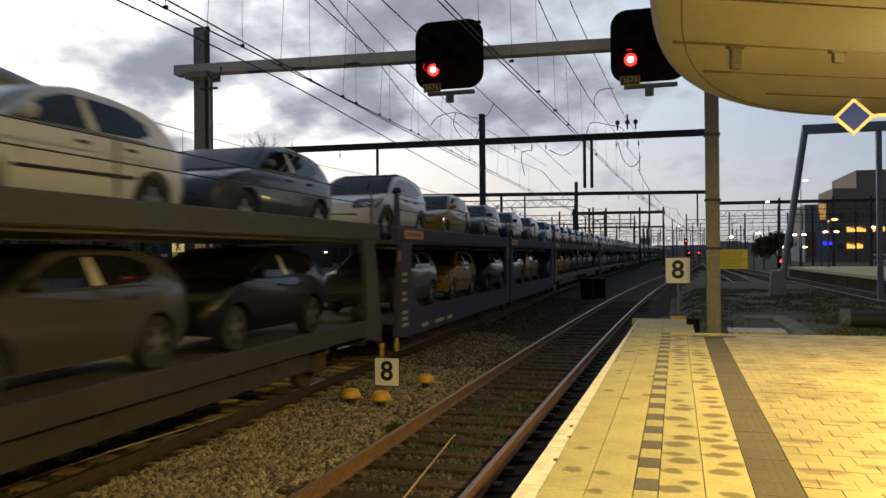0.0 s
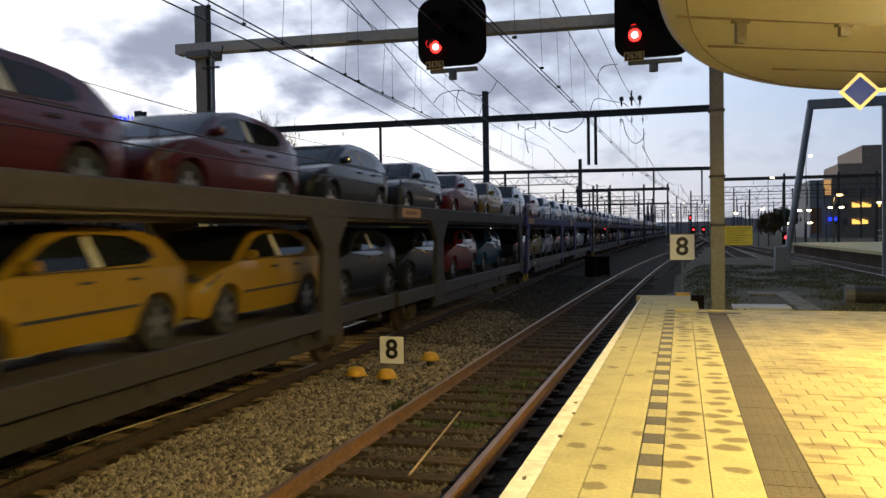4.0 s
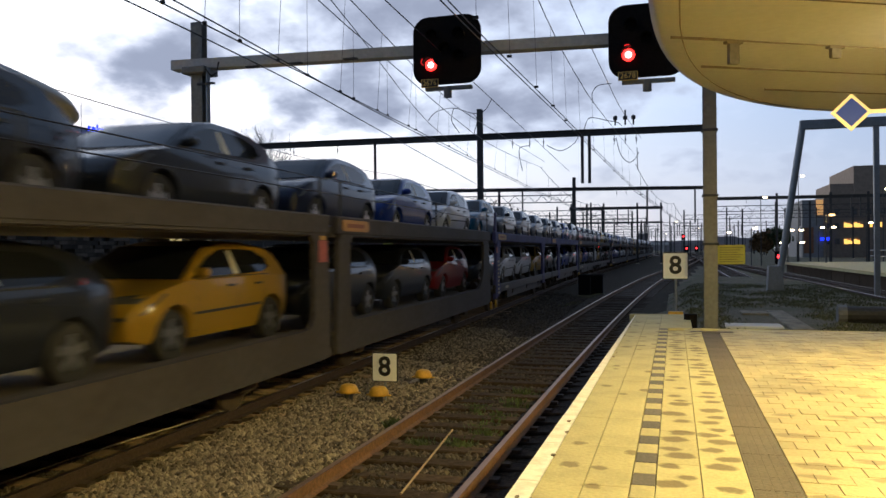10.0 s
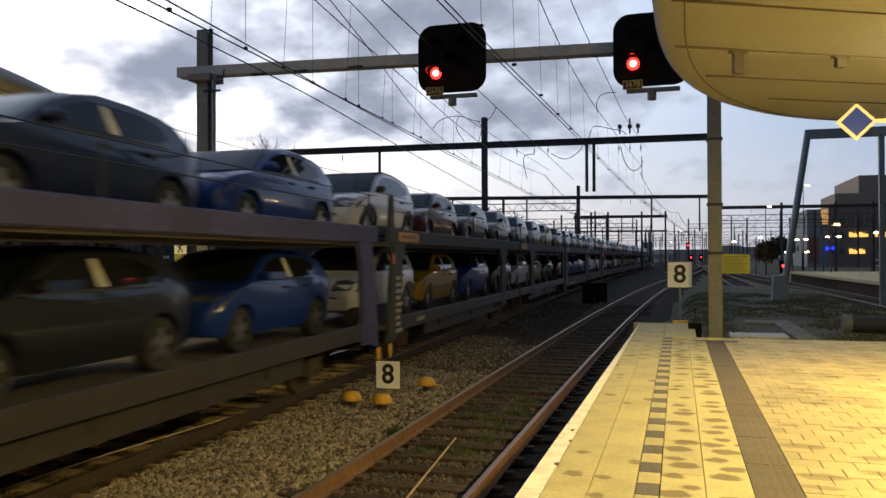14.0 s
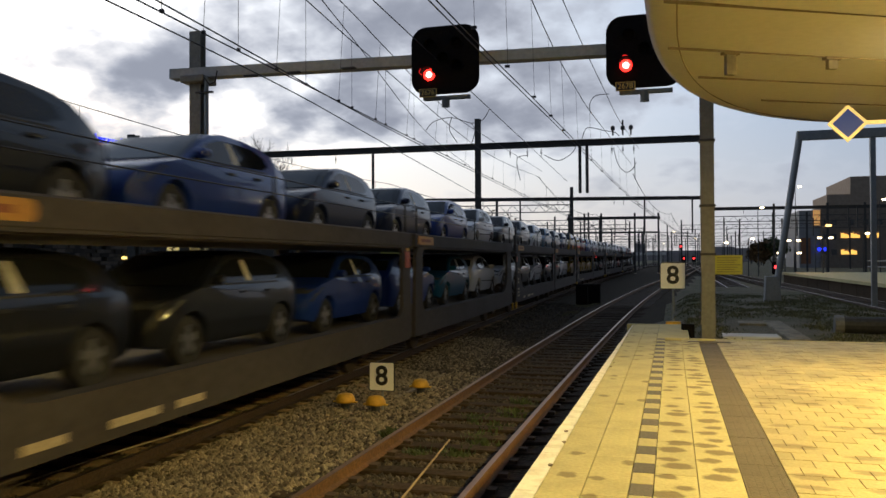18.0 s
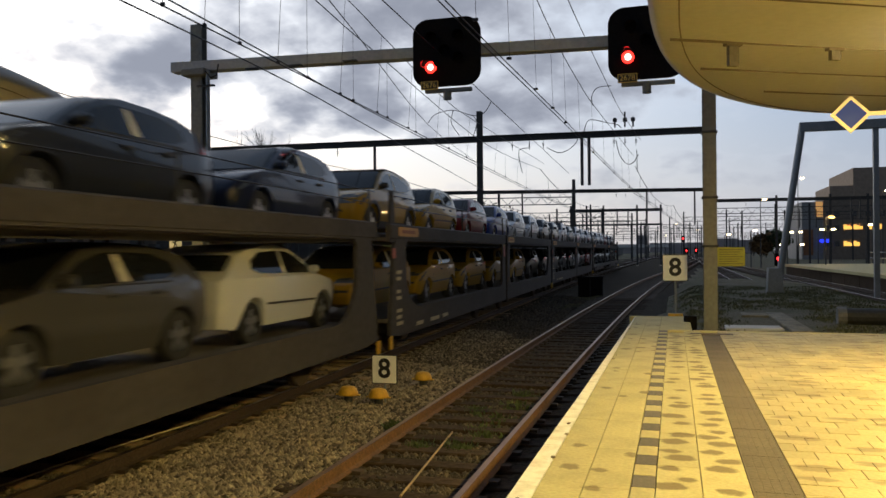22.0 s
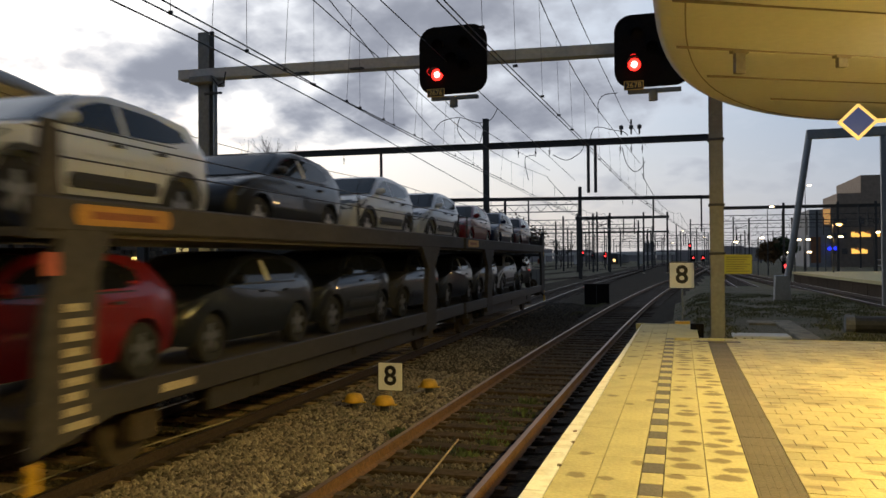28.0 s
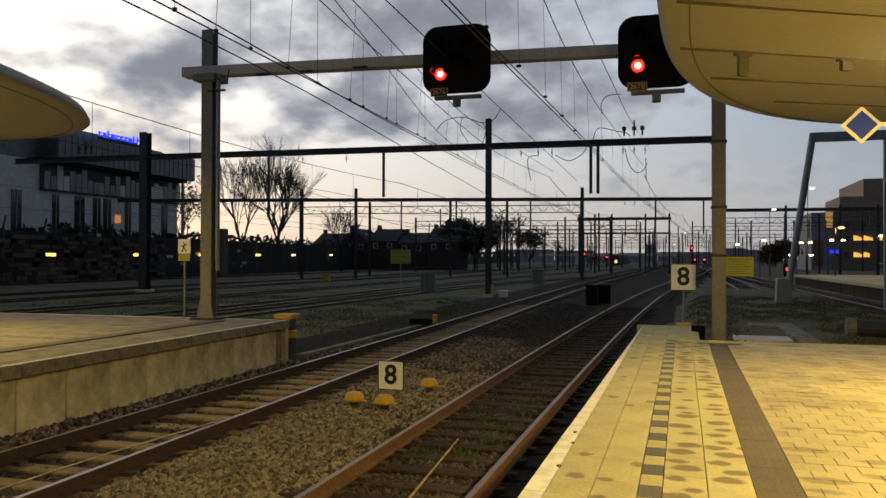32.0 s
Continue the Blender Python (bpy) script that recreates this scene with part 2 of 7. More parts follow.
M = {
    "ballast": material("ballast_stones", (0.066, 0.054, 0.038), 0.95, spec=0.06, grain=22, vary=0.7, bump=1.0, stain=0.5, stain_mix=0.5, dark=(0.04, 0.034, 0.028)),
    "stone_dark": material("darker_ballast", (0.075, 0.060, 0.040), 0.85, grain=40, vary=0.3, bump=0.4, per_island=0.8),
    # darker copy of the rail rust; on yard rails it stands in for shadow
    "rail_dark": material("dark_rail_web", (0.06, 0.038, 0.025), 0.75, 0.2, grain=30, vary=0.4, bump=0.3),
    "coping": material("mossy_coping_stone", (0.27, 0.23, 0.15), 0.8, grain=16, vary=0.3, bump=0.4, per_object=0.15, stain=2.6, stain_mix=0.85, dark=(0.07, 0.06, 0.035)),
    "stone": material("loose_ballast", (0.27, 0.225, 0.155), 0.9, grain=40, vary=0.3, bump=0.4, per_island=0.8),
    "soil": material("verge_soil", (0.200, 0.180, 0.130), 0.95, spec=0.06, grain=18, vary=0.5, bump=0.8, stain=0.45, stain_mix=0.95, dark=(0.090, 0.100, 0.045)),
    "yard_soil": material("thin_yard_grass", (0.200, 0.185, 0.100), 0.95, spec=0.06, grain=18, vary=0.5, bump=0.8, stain=0.30, stain_mix=0.95, dark=(0.085, 0.080, 0.048)),
    "grass": material("grass_blades", (0.150, 0.152, 0.070), 0.8, vary=0.4, bump=0, per_island=0.4),
    "weed": material("weed_leaves", (0.060, 0.092, 0.022), 0.7, vary=0.4, bump=0, per_island=0.4),
    "rail_side": material("rusty_rail", (0.17, 0.09, 0.042), 0.75, 0.2, grain=30, vary=0.4, bump=0.3, stain=3, stain_mix=0.5, dark=(0.07, 0.04, 0.025)),
    "rail_top": material("polished_rail_head", (0.34, 0.28, 0.23), 0.34, 1.0, grain=60, vary=0.1, bump=0.02, stain=4, stain_mix=0.2),
    "rail_worn": material("rust_filmed_rail_head", (0.30, 0.19, 0.11), 0.42, 0.75, grain=30, vary=0.25, bump=0.05, stain=3, stain_mix=0.5, dark=(0.16, 0.09, 0.05)),
    "sleeper": material("old_timber_sleeper", (0.060, 0.042, 0.027), 0.9, spec=0.15, grain=14, vary=0.45, bump=0.6, per_object=0.3),
    "concrete_sleeper": material("concrete_sleeper", (0.32, 0.23, 0.14), 0.9, grain=25, vary=0.3, bump=0.4, per_object=0.25, stain=3, stain_mix=0.6, dark=(0.10, 0.07, 0.045)),
    # slabs and pavers: part of the lamps' yellow is put into their colour
    "slab": material("platform_slab", (0.54, 0.485, 0.235), 0.72, grain=35, vary=0.14, bump=0.25, per_object=0.08, stain=2.6, stain_mix=0.45, dark=(0.27, 0.23, 0.13)),
    "slab_damp": material("damp_spotted_slab", (0.54, 0.485, 0.235), 0.68, grain=35, vary=0.14, bump=0.25, per_object=0.08, stain=2.6, stain_mix=0.45, dark=(0.27, 0.23, 0.13), damp=(-0.121, 0.277, 0.235, 0.84, (0.15, 0.115, 0.055), 0.85)),
    "slab_dry": material("edge_slab", (0.54, 0.485, 0.235), 0.72, grain=35, vary=0.14, bump=0.25, per_object=0.08, stain=2.6, stain_mix=0.45, dark=(0.27, 0.23, 0.13), damp=(-0.545, 0.20, 0.21, 0.14, (0.16, 0.125, 0.06), 0.75)),
    "paver": material("platform_paver", (0.46, 0.395, 0.18), 0.5, grain=35, vary=0.14, bump=0.3, per_object=0.16, stain=1.2, stain_mix=0.75, dark=(0.24, 0.19, 0.085), damp=(0.72, 0.43, 0.215, 0.50, (0.19, 0.142, 0.058), 0.75)),
    "paver_far": material("platform_paver_joined", (0.46, 0.395, 0.18), 0.5, grain=35, vary=0.14, bump=0.3, per_island=0.16, stain=1.2, stain_mix=0.75, dark=(0.24, 0.19, 0.085), damp=(0.72, 0.43, 0.215, 0.50, (0.19, 0.142, 0.058), 0.75)),
    "marker": material("dark_marker_tile", (0.135, 0.12, 0.10), 0.7, grain=40, vary=0.2, bump=0.3, per_object=0.15),
    "tactile": material("ribbed_guide_tile", (0.135, 0.112, 0.085), 0.8, grain=40, vary=0.25, bump=0.3, per_object=0.12, stain=2, stain_mix=0.3),
    "white_line": material("worn_white_edge_paint", (0.92, 0.90, 0.80), 0.7, grain=30, vary=0.08, bump=0.3, stain=7, stain_mix=0.45, dark=(0.42, 0.36, 0.24)),
    "joint": material("joint_sand", (0.19, 0.155, 0.09), 0.95, grain=40, vary=0.3, bump=0.3),
    "wall_conc": material("stained_concrete", (0.68, 0.60, 0.43), 0.85, grain=9, vary=0.22, bump=0.35, stain=1.9, stain_mix=0.65, dark=(0.22, 0.17, 0.10), per_object=0.14),
    "steel_grey": material("painted_steel", (0.20, 0.20, 0.19), 0.6, 0.1, grain=12, vary=0.2, bump=0.12, stain=2, stain_mix=0.4, dark=(0.17, 0.15, 0.12)),
    # lighter copy of painted_steel: lamp and sky light on the beam put into colour
    "steel_beam": material("lit_steel_beam", (0.50, 0.48, 0.45), 0.55, 0.1, grain=12, vary=0.15, bump=0.1, stain=1.2, stain_mix=0.35, dark=(0.30, 0.28, 0.25)),
    # darker than the wagon paint: sills, trusses and underframe
    "sill": material("dark_wagon_sill", (0.040, 0.034, 0.030), 0.6, 0.1, grain=9, vary=0.3, bump=0.15, stain=1.1, stain_mix=0.6, dark=(0.026, 0.021, 0.018)),
    "steel_dark": material("weathered_dark_steel", (0.055, 0.055, 0.055), 0.65, 0.2, grain=12, vary=0.25, bump=0.12),
    "galv": material("galvanised_steel", (0.26, 0.28, 0.30), 0.5, 0.4, grain=16, vary=0.15, bump=0.1),
    "wire": material("overhead_wire", (0.035, 0.03, 0.028), 0.5, 0.5, bump=0),
    "black": material("matt_black", (0.012, 0.011, 0.011), 0.95, bump=0.0, spec=0.05),
    "lens_off": material("dark_signal_lens", (0.012, 0.011, 0.011), 0.95, bump=0, spec=0.05),
    "red_lamp": glow("lit_red_lens", (1.0, 0.02, 0.012), 5.0),
    # glow for the red reflection painted inside the signal hoods
    "red_dim": glow("red_reflection_glow", (1.0, 0.02, 0.015), 1.2),
    "border_glow": glow("glowing_yellow_border", (1.0, 0.72, 0.22), 0.75),
    "blue_glow": glow("glowing_blue_face", (0.030, 0.060, 0.24), 0.45),
    "red_core": glow("lit_red_core", (1.0, 0.45, 0.38), 6.0),
    "yellow_paint": material("yellow_paint", (0.62, 0.36, 0.02), 0.5, grain=30, vary=0.15, bump=0.1, stain=4, stain_mix=0.3, dark=(0.3, 0.17, 0.02)),
    "sign_white": material("sign_face", (0.93, 0.92, 0.90), 0.5, grain=40, vary=0.06, bump=0.04, stain=5, stain_mix=0.12),
    "ink": material("sign_black", (0.015, 0.014, 0.013), 0.6, bump=0),
    "plate_ink": material("yellow_plate_ink", (0.95, 0.62, 0.16), 0.5, bump=0),
    "sign_yellow": material("yellow_notice", (0.36, 0.36, 0.035), 0.5, grain=40, vary=0.1, bump=0.03),
    "notice_ink": material("faded_notice_text", (0.20, 0.19, 0.04), 0.6, bump=0),
    "canopy": material("cream_canopy_panel", (0.405, 0.395, 0.375), 0.55, grain=10, vary=0.06, bump=0.05, stain=0.6, stain_mix=0.2, dark=(0.33, 0.315, 0.29)),
    # colour darkened to offset the point light close to the brackets
    "bracket": material("toned_down_bracket", (0.17, 0.15, 0.12), 0.7, grain=20, vary=0.2, bump=0.1),
    "seam": material("canopy_seam", (0.16, 0.13, 0.09), 0.8, bump=0),
    "wagon_purple": material("violet_blue_wagon_paint", (0.080, 0.080, 0.185), 0.7, 0.0, spec=0.18, grain=9, vary=0.2, bump=0.1, stain=0.9, stain_mix=0.5, dark=(0.035, 0.030, 0.032)),
    "wagon_slate": material("slate_wagon_paint", (0.058, 0.054, 0.092), 0.7, 0.0, spec=0.18, grain=9, vary=0.22, bump=0.1, stain=0.9, stain_mix=0.5, dark=(0.030, 0.026, 0.028)),
    "wagon_brown": material("grey_brown_wagon_paint", (0.068, 0.061, 0.057), 0.7, 0.0, spec=0.18, grain=9, vary=0.22, bump=0.1, stain=0.9, stain_mix=0.5, dark=(0.038, 0.030, 0.025)),
    "wagon_green": material("grey_green_wagon_paint", (0.066, 0.072, 0.074), 0.7, 0.0, spec=0.18, grain=9, vary=0.2, bump=0.1, stain=0.9, stain_mix=0.45, dark=(0.07, 0.06, 0.05)),
    "wagon_deck": material("dirty_deck_steel", (0.10, 0.085, 0.07), 0.8, 0.2, grain=14, vary=0.3, bump=0.2),
    "frame_rust": material("brake_dust_steel", (0.085, 0.062, 0.042), 0.85, 0.2, grain=14, vary=0.35, bump=0.2),
    "decal": material("white_decal", (0.62, 0.60, 0.54), 0.6, bump=0),
    "lettering": material("faded_lettering", (0.48, 0.40, 0.26), 0.7, grain=30, vary=0.35, bump=0),
    "orange_plate": material("orange_label_plate", (0.50, 0.24, 0.025), 0.5, grain=30, vary=0.2, bump=0),
    "plate_rust": material("rust_red_lettering", (0.28, 0.09, 0.02), 0.6, grain=40, vary=0.3, bump=0),
    "lamp_red": material("red_marker_board", (0.42, 0.09, 0.045), 0.5, bump=0),
    "glass": material("tinted_car_glass", (0.014, 0.016, 0.019), 0.06, bump=0, spec=0.22),
    "tyre": material("tyre_rubber", (0.028, 0.027, 0.026), 0.85, grain=40, vary=0.2, bump=0.2),
    "rim": material("alloy_rim", (0.32, 0.32, 0.33), 0.35, 0.8, bump=0),
    "trim": material("black_plastic_trim", (0.028, 0.028, 0.030), 0.6, grain=60, vary=0.2, bump=0.1),
    "headlamp": material("clear_headlamp", (0.11, 0.115, 0.12), 0.12, 0.25, bump=0, spec=0.9),
    "tail": material("red_tail_lamp", (0.40, 0.012, 0.012), 0.2, bump=0, spec=0.8),
    "brick": material("dark_house_brick", (0.05, 0.036, 0.03), 0.9, grain=6, vary=0.3, bump=0.2),
    "roof": material("dark_roof_tiles", (0.045, 0.04, 0.04), 0.85, grain=5, vary=0.3, bump=0.3),
    "roof_pale": material("pale_roof_light", (0.30, 0.31, 0.33), 0.5, bump=0),
    "facade_pale": material("pale_facade_panel", (0.74, 0.72, 0.69), 0.8, grain=1.5, vary=0.12, bump=0.05),
    "facade_dark": material("dark_grey_facade", (0.045, 0.05, 0.055), 0.7, grain=1.5, vary=0.15, bump=0.05),
    # grey-green base colour stands in for what the hotel glass reflects
    "glass_floor": material("grey_green_reflection_glass", (0.12, 0.135, 0.135), 0.3, grain=1.5, vary=0.3, bump=0.03),
    "window_dark": material("unlit_window", (0.02, 0.022, 0.026), 0.1, bump=0, spec=0.8),
    "window_warm": glow("lit_window", (1.0, 0.55, 0.10), 1.3),
    "window_pale": material("white_window_frame", (0.45, 0.46, 0.5), 0.6, bump=0),
    "neon_blue": glow("blue_roof_letters", (0.02, 0.035, 1.0), 2.2),
    "barrier": material("weathered_barrier", (0.022, 0.020, 0.018), 0.9, grain=3, vary=0.5, bump=0.3, stain=0.35, stain_mix=0.7, dark=(0.02, 0.02, 0.018)),
    "stacked": material("stacked_stone_blocks", (0.115, 0.092, 0.070), 0.95, grain=6, vary=0.4, bump=0.4, per_island=0.85),
    "lamp_warm": glow("warm_lamp", (1.0, 0.60, 0.20), 2.6),
    "lamp_bright": glow("bright_lantern", (1.0, 0.74, 0.40), 9.0),
    "lamp_white": glow("pale_lamp", (1.0, 0.82, 0.45), 3.2),
    "lamp_yellow": glow("yellow_lamp_and_wall_glow", (1.0, 0.70, 0.17), 2.4),
    "window_dim": glow("dim_lit_window", (1.0, 0.45, 0.15), 0.5),
    # copper cladding under a lamp, its brightness put in as glow
    "copper_lit": glow("lamplit_copper", (0.9, 0.45, 0.14), 0.45),
    "facade_brown": material("dark_brown_facade", (0.20, 0.16, 0.125), 0.8, grain=1.5, vary=0.15, bump=0.05),
    "facade_tan": material("tan_brick_facade", (0.32, 0.25, 0.19), 0.85, grain=1.5, vary=0.15, bump=0.05),
    "facade_grey": material("light_grey_facade", (0.26, 0.26, 0.26), 0.8, grain=1.5, vary=0.12, bump=0.05),
    "lamp_red_far": glow("far_red_signal", (1.0, 0.03, 0.03), 5.0),
    "bark": material("dark_bark", (0.035, 0.028, 0.022), 0.95, grain=12, vary=0.3, bump=0.4),
    "leaf": material("evergreen_leaves", (0.038, 0.056, 0.020), 0.8, vary=0.3, bump=0, per_island=0.4),
    "leaf_autumn": material("autumn_leaves", (0.12, 0.075, 0.03), 0.8, vary=0.3, bump=0, per_island=0.4),
    # lightened colour takes the place of haze on the far buildings
    "far": material("distant_buildings", (0.34, 0.31, 0.31), 0.9, grain=0.2, vary=0.2, bump=0),
    "rustbrown": material("copper_brown_cladding", (0.24, 0.11, 0.05), 0.7, grain=1.0, vary=0.2, bump=0.05),
}
PAINT = {}
for key, col, words in (
        ("white", (0.60, 0.61, 0.64), "white"), ("gold", (0.30, 0.18, 0.007), "golden yellow"), ("black", (0.008, 0.009, 0.011), "black"),
        ("grey", (0.014, 0.016, 0.021), "dark grey"), ("silver", (0.060, 0.057, 0.053), "grey beige"), ("steel", (0.040, 0.055, 0.085), "steel blue"),
        ("navy", (0.008, 0.015, 0.050), "navy blue"), ("blue", (0.010, 0.034, 0.22), "bright blue"), ("teal", (0.006, 0.080, 0.165), "teal"),
        ("red", (0.17, 0.009, 0.009), "red"), ("maroon", (0.07, 0.009, 0.012), "dark red"), ("green", (0.02, 0.035, 0.03), "dark green")):
    PAINT[key] = (material(words.replace(" ", "_") + "_car_paint", col, 0.40, 0.0, grain=200, vary=0.05, bump=0, stain=0.8, stain_mix=0.15, coat=0.65, spec=0.2), words)


# ---------------------------------------------------------------- building blocks
def mesh_of(bm, mat, smooth=False):
    me = bpy.data.meshes.new("mesh")
    bm.to_mesh(me)
    bm.free()
    for p in me.polygons:
        p.use_smooth = smooth
    for k in (mat if isinstance(mat, (list, tuple)) else [mat]):
        me.materials.append(k)
    return me


def part(name, bm, mat, parent=None, label="", smooth=False):
    ob = new(name, mesh_of(bm, mat, smooth) if isinstance(bm, bmesh.types.BMesh) else bm)
    if parent:
        ob.parent = parent
    return tagged(ob, label) if label else ob


def empty(name, at=(0, 0, 0)):
    ob = new(name)
    ob.location = at
    ob.empty_display_size = 0.2
    return ob


def add_box(bm, x0, x1, y0, y1, z0, z1, bevel=0.0, slot=0):
    v = [bm.verts.new(p) for p in ((x0, y0, z0), (x1, y0, z0), (x1, y1, z0), (x0, y1, z0), (x0, y0, z1), (x1, y0, z1), (x1, y1, z1), (x0, y1, z1))]
    fs = [bm.faces.new([v[i] for i in q]) for q in ((3, 2, 1, 0), (4, 5, 6, 7), (0, 1, 5, 4), (1, 2, 6, 5), (2, 3, 7, 6), (3, 0, 4, 7))]
    for f in fs:
        f.material_index = slot
    if bevel:
        es = list({e for f in fs for e in f.edges})
        bmesh.ops.bevel(bm, geom=es, offset=bevel, segments=1, affect="EDGES", profile=0.7)
    return bm


def boxed(*a, **k):
    return add_box(bmesh.new(), *a, **k)


def add_tube(bm, pts, r, n=6, r_end=None, caps=True):
    """A round bar along a line of points."""
    pts = [Vector(p) for p in pts]
    rings = []
    for i, p in enumerate(pts):
        d = (pts[min(i + 1, len(pts) - 1)] - pts[max(i - 1, 0)]).normalized()
        a = d.orthogonal().normalized() if abs(d.z) > 0.9 else d.cross(Vector((0, 0, 1))).normalized()
        b = d.cross(a)
        rr = r if r_end is None else r + (r_end - r) * i / (len(pts) - 1)
        rings.append([bm.verts.new(p + (a * math.cos(2 * math.pi * k / n) + b * math.sin(2 * math.pi * k / n)) * rr) for k in range(n)])
    for q, w in zip(rings, rings[1:]):
        for k in range(n):
            bm.faces.new((q[k], q[(k + 1) % n], w[(k + 1) % n], w[k]))
    if caps and n > 2:
        bm.faces.new(rings[0][::-1])
        bm.faces.new(rings[-1])
    return bm


def tube(pts, r, n=6, r_end=None):
    return add_tube(bmesh.new(), pts, r, n, r_end)


def add_prism(bm, outline, axis, lo, hi):
    """An outline of 2D points pushed along an axis ('x', 'y' or 'z')."""
    def at(p, d):
        return {"x": (d, p[0], p[1]), "y": (p[0], d, p[1]), "z": (p[0], p[1], d)}[axis]
    a, b = [bm.verts.new(at(p, lo)) for p in outline], [bm.verts.new(at(p, hi)) for p in outline]
    n = len(outline)
    bm.faces.new(a)
    bm.faces.new(b[::-1])
    for k in range(n):
        bm.faces.new((a[k], b[k], b[(k + 1) % n], a[(k + 1) % n]))
    bmesh.ops.recalc_face_normals(bm, faces=bm.faces[:])
    return bm


def prism(*a):
    return add_prism(bmesh.new(), *a)


def rounded(x0, x1, y0, y1, r, n=6):
    out = []
    for cx, cy, a in ((x1 - r, y1 - r, 0), (x0 + r, y1 - r, 90), (x0 + r, y0 + r, 180), (x1 - r, y0 + r, 270)):
        out += [(cx + r * math.cos(radians(a + 90 * k / n)), cy + r * math.sin(radians(a + 90 * k / n))) for k in range(n + 1)]
    return out


def writing(name, text, size, mat, parent, m, depth=0.004, bold=0.0):
    """Raised letters from the built-in font, as a mesh in the xz plane of the pose m."""
    cu = bpy.data.curves.new("letters", "FONT")
    cu.body, cu.size, cu.extrude, cu.align_x, cu.align_y = text, size, depth, "CENTER", "CENTER"
    cu.offset = bold
    tmp = new("letters", cu)
    me = bpy.data.meshes.new_from_object(tmp.evaluated_get(bpy.context.evaluated_depsgraph_get()))
    bpy.data.objects.remove(tmp)
    me.materials.clear()
    me.materials.append(mat)
    ob = new(name, me)
    ob.parent = parent
    ob.matrix_basis = m @ pose(0, 0, 0, 90)
    return ob


rnd = random.Random(7)

# ---------------------------------------------------------------- tracks' plan
def near_x(y):
    """Centre of the track along the platform, which bends to the right."""
    return -2.595 - 0.0093 * y + 0.0909 * y * y / 200 if y < 70 else near_x(69.99) + 0.055 * (y - 70)


TRAIN_X, TRAIN_S, BEND = -6.43, -0.0263, 0.00072


def train_slope(y):
    """The train's track runs straight past the platforms and bends to the right further on."""
    return TRAIN_S + BEND * (min(max(y, 42.0), 88.0) - 42.0)


def train_x(y):
    d = min(max(y, 42.0), 88.0) - 42.0
    return TRAIN_X + TRAIN_S * y + BEND * (d * d / 2 + d * (max(y, 88.0) - 88.0))


HP = 0.76  # height of the platforms above the rails

# ---------------------------------------------------------------- ground
def smooth01(a, b, v):
    t = max(0.0, min(1.0, (v - a) / (b - a)))
    return t * t * (3 - 2 * t)


def ground_z(x, y):
    z = -0.27
    z += 0.62 * smooth01(-0.9, 0.7, x - max(0.0, near_x(y) + 2.6)) * smooth01(9.2, 6.2, x) * smooth01(14, 17.5, y) * smooth01(75, 45, y)
    z += (0.052 + 0.035 * smooth01(0.75, 0.95, x - train_x(y))) * smooth01(2.5, 1.9, abs(x - train_x(y))) * smooth01(60, 45, y)
    z += 0.085 * smooth01(-2.1, -1.6, x - near_x(y)) * smooth01(-0.75, -0.95, x - near_x(y)) * smooth01(60, 45, y)
    z += 0.022 * smooth01(1.0, 0.7, abs(x - near_x(y))) * smooth01(60, 45, y)
    z += 0.085 * smooth01(2.1, 1.6, x - near_x(y)) * smooth01(0.75, 0.95, x - near_x(y)) * smooth01(60, 45, y) * smooth01(-0.6, -0.9, x)
    z += 0.17 * smooth01(-8.6, -10.2, x) * smooth01(16, 19, y)
    if 2 < y < 60 and -10 < x < 10:
        z += 0.035 * noise.noise((x * 1.7, y * 1.7, 0)) + 0.02 * noise.noise((x * 5, y * 5, 3))
    return z


def make_ground():
    xs = sorted({-2500, -1200, -600, -300, -160, -100, -70, -55, -45, -38, -32, -28, -24, -20, -17, 3000, 1500, 700, 350, 180, 100, 60, 40, 30, 24, 19, 15, 12}
                | {round(-15 + 0.3 * i, 2) for i in range(87)})
    ys = sorted({-2500, -1000, -400, -150, -60, -30, -15, -8, -4, -1, 3500, 2000, 1200, 700, 450, 300, 220, 170, 135, 110, 95, 82, 72, 64}
                | {round(0.4 * i, 2) for i in range(150)})
    v = [(x, y, ground_z(x, y)) for y in ys for x in xs]
    w = len(xs)
    f = [(j * w + i, j * w + i + 1, (j + 1) * w + i + 1, (j + 1) * w + i) for j in range(len(ys) - 1) for i in range(w - 1)]
    me = bpy.data.meshes.new("ground")
    me.from_pydata(v, [], f)
    me.materials.append(M["ballast"])
    me.materials.append(M["soil"])
    me.materials.append(M["yard_soil"])
    for p in me.polygons:
        c = p.center
        p.use_smooth = True
        verge = c.y > 15.5 and c.x > near_x(c.y) + 2.0
        left = c.x < train_x(c.y) - 3.6 and c.y > 15
        p.material_index = 2 if left and c.y < 60 and c.x > -32 else 1 if (verge or left or c.y > 400) else 0
    tagged(new("ground", me), "grey brown ballast and dark soil of a railway yard", kind="structure")


make_ground()

RAIL = [(-0.0625, -0.150), (0.0625, -0.150), (0.0625, -0.138), (0.012, -0.122), (0.012, -0.040), (0.036, -0.028), (0.036, -0.004), (0.030, 0.0), (-0.030, 0.0), (-0.036, -0.004), (-0.036, -0.028), (-0.012, -0.040), (-0.012, -0.122), (-0.0625, -0.138)]


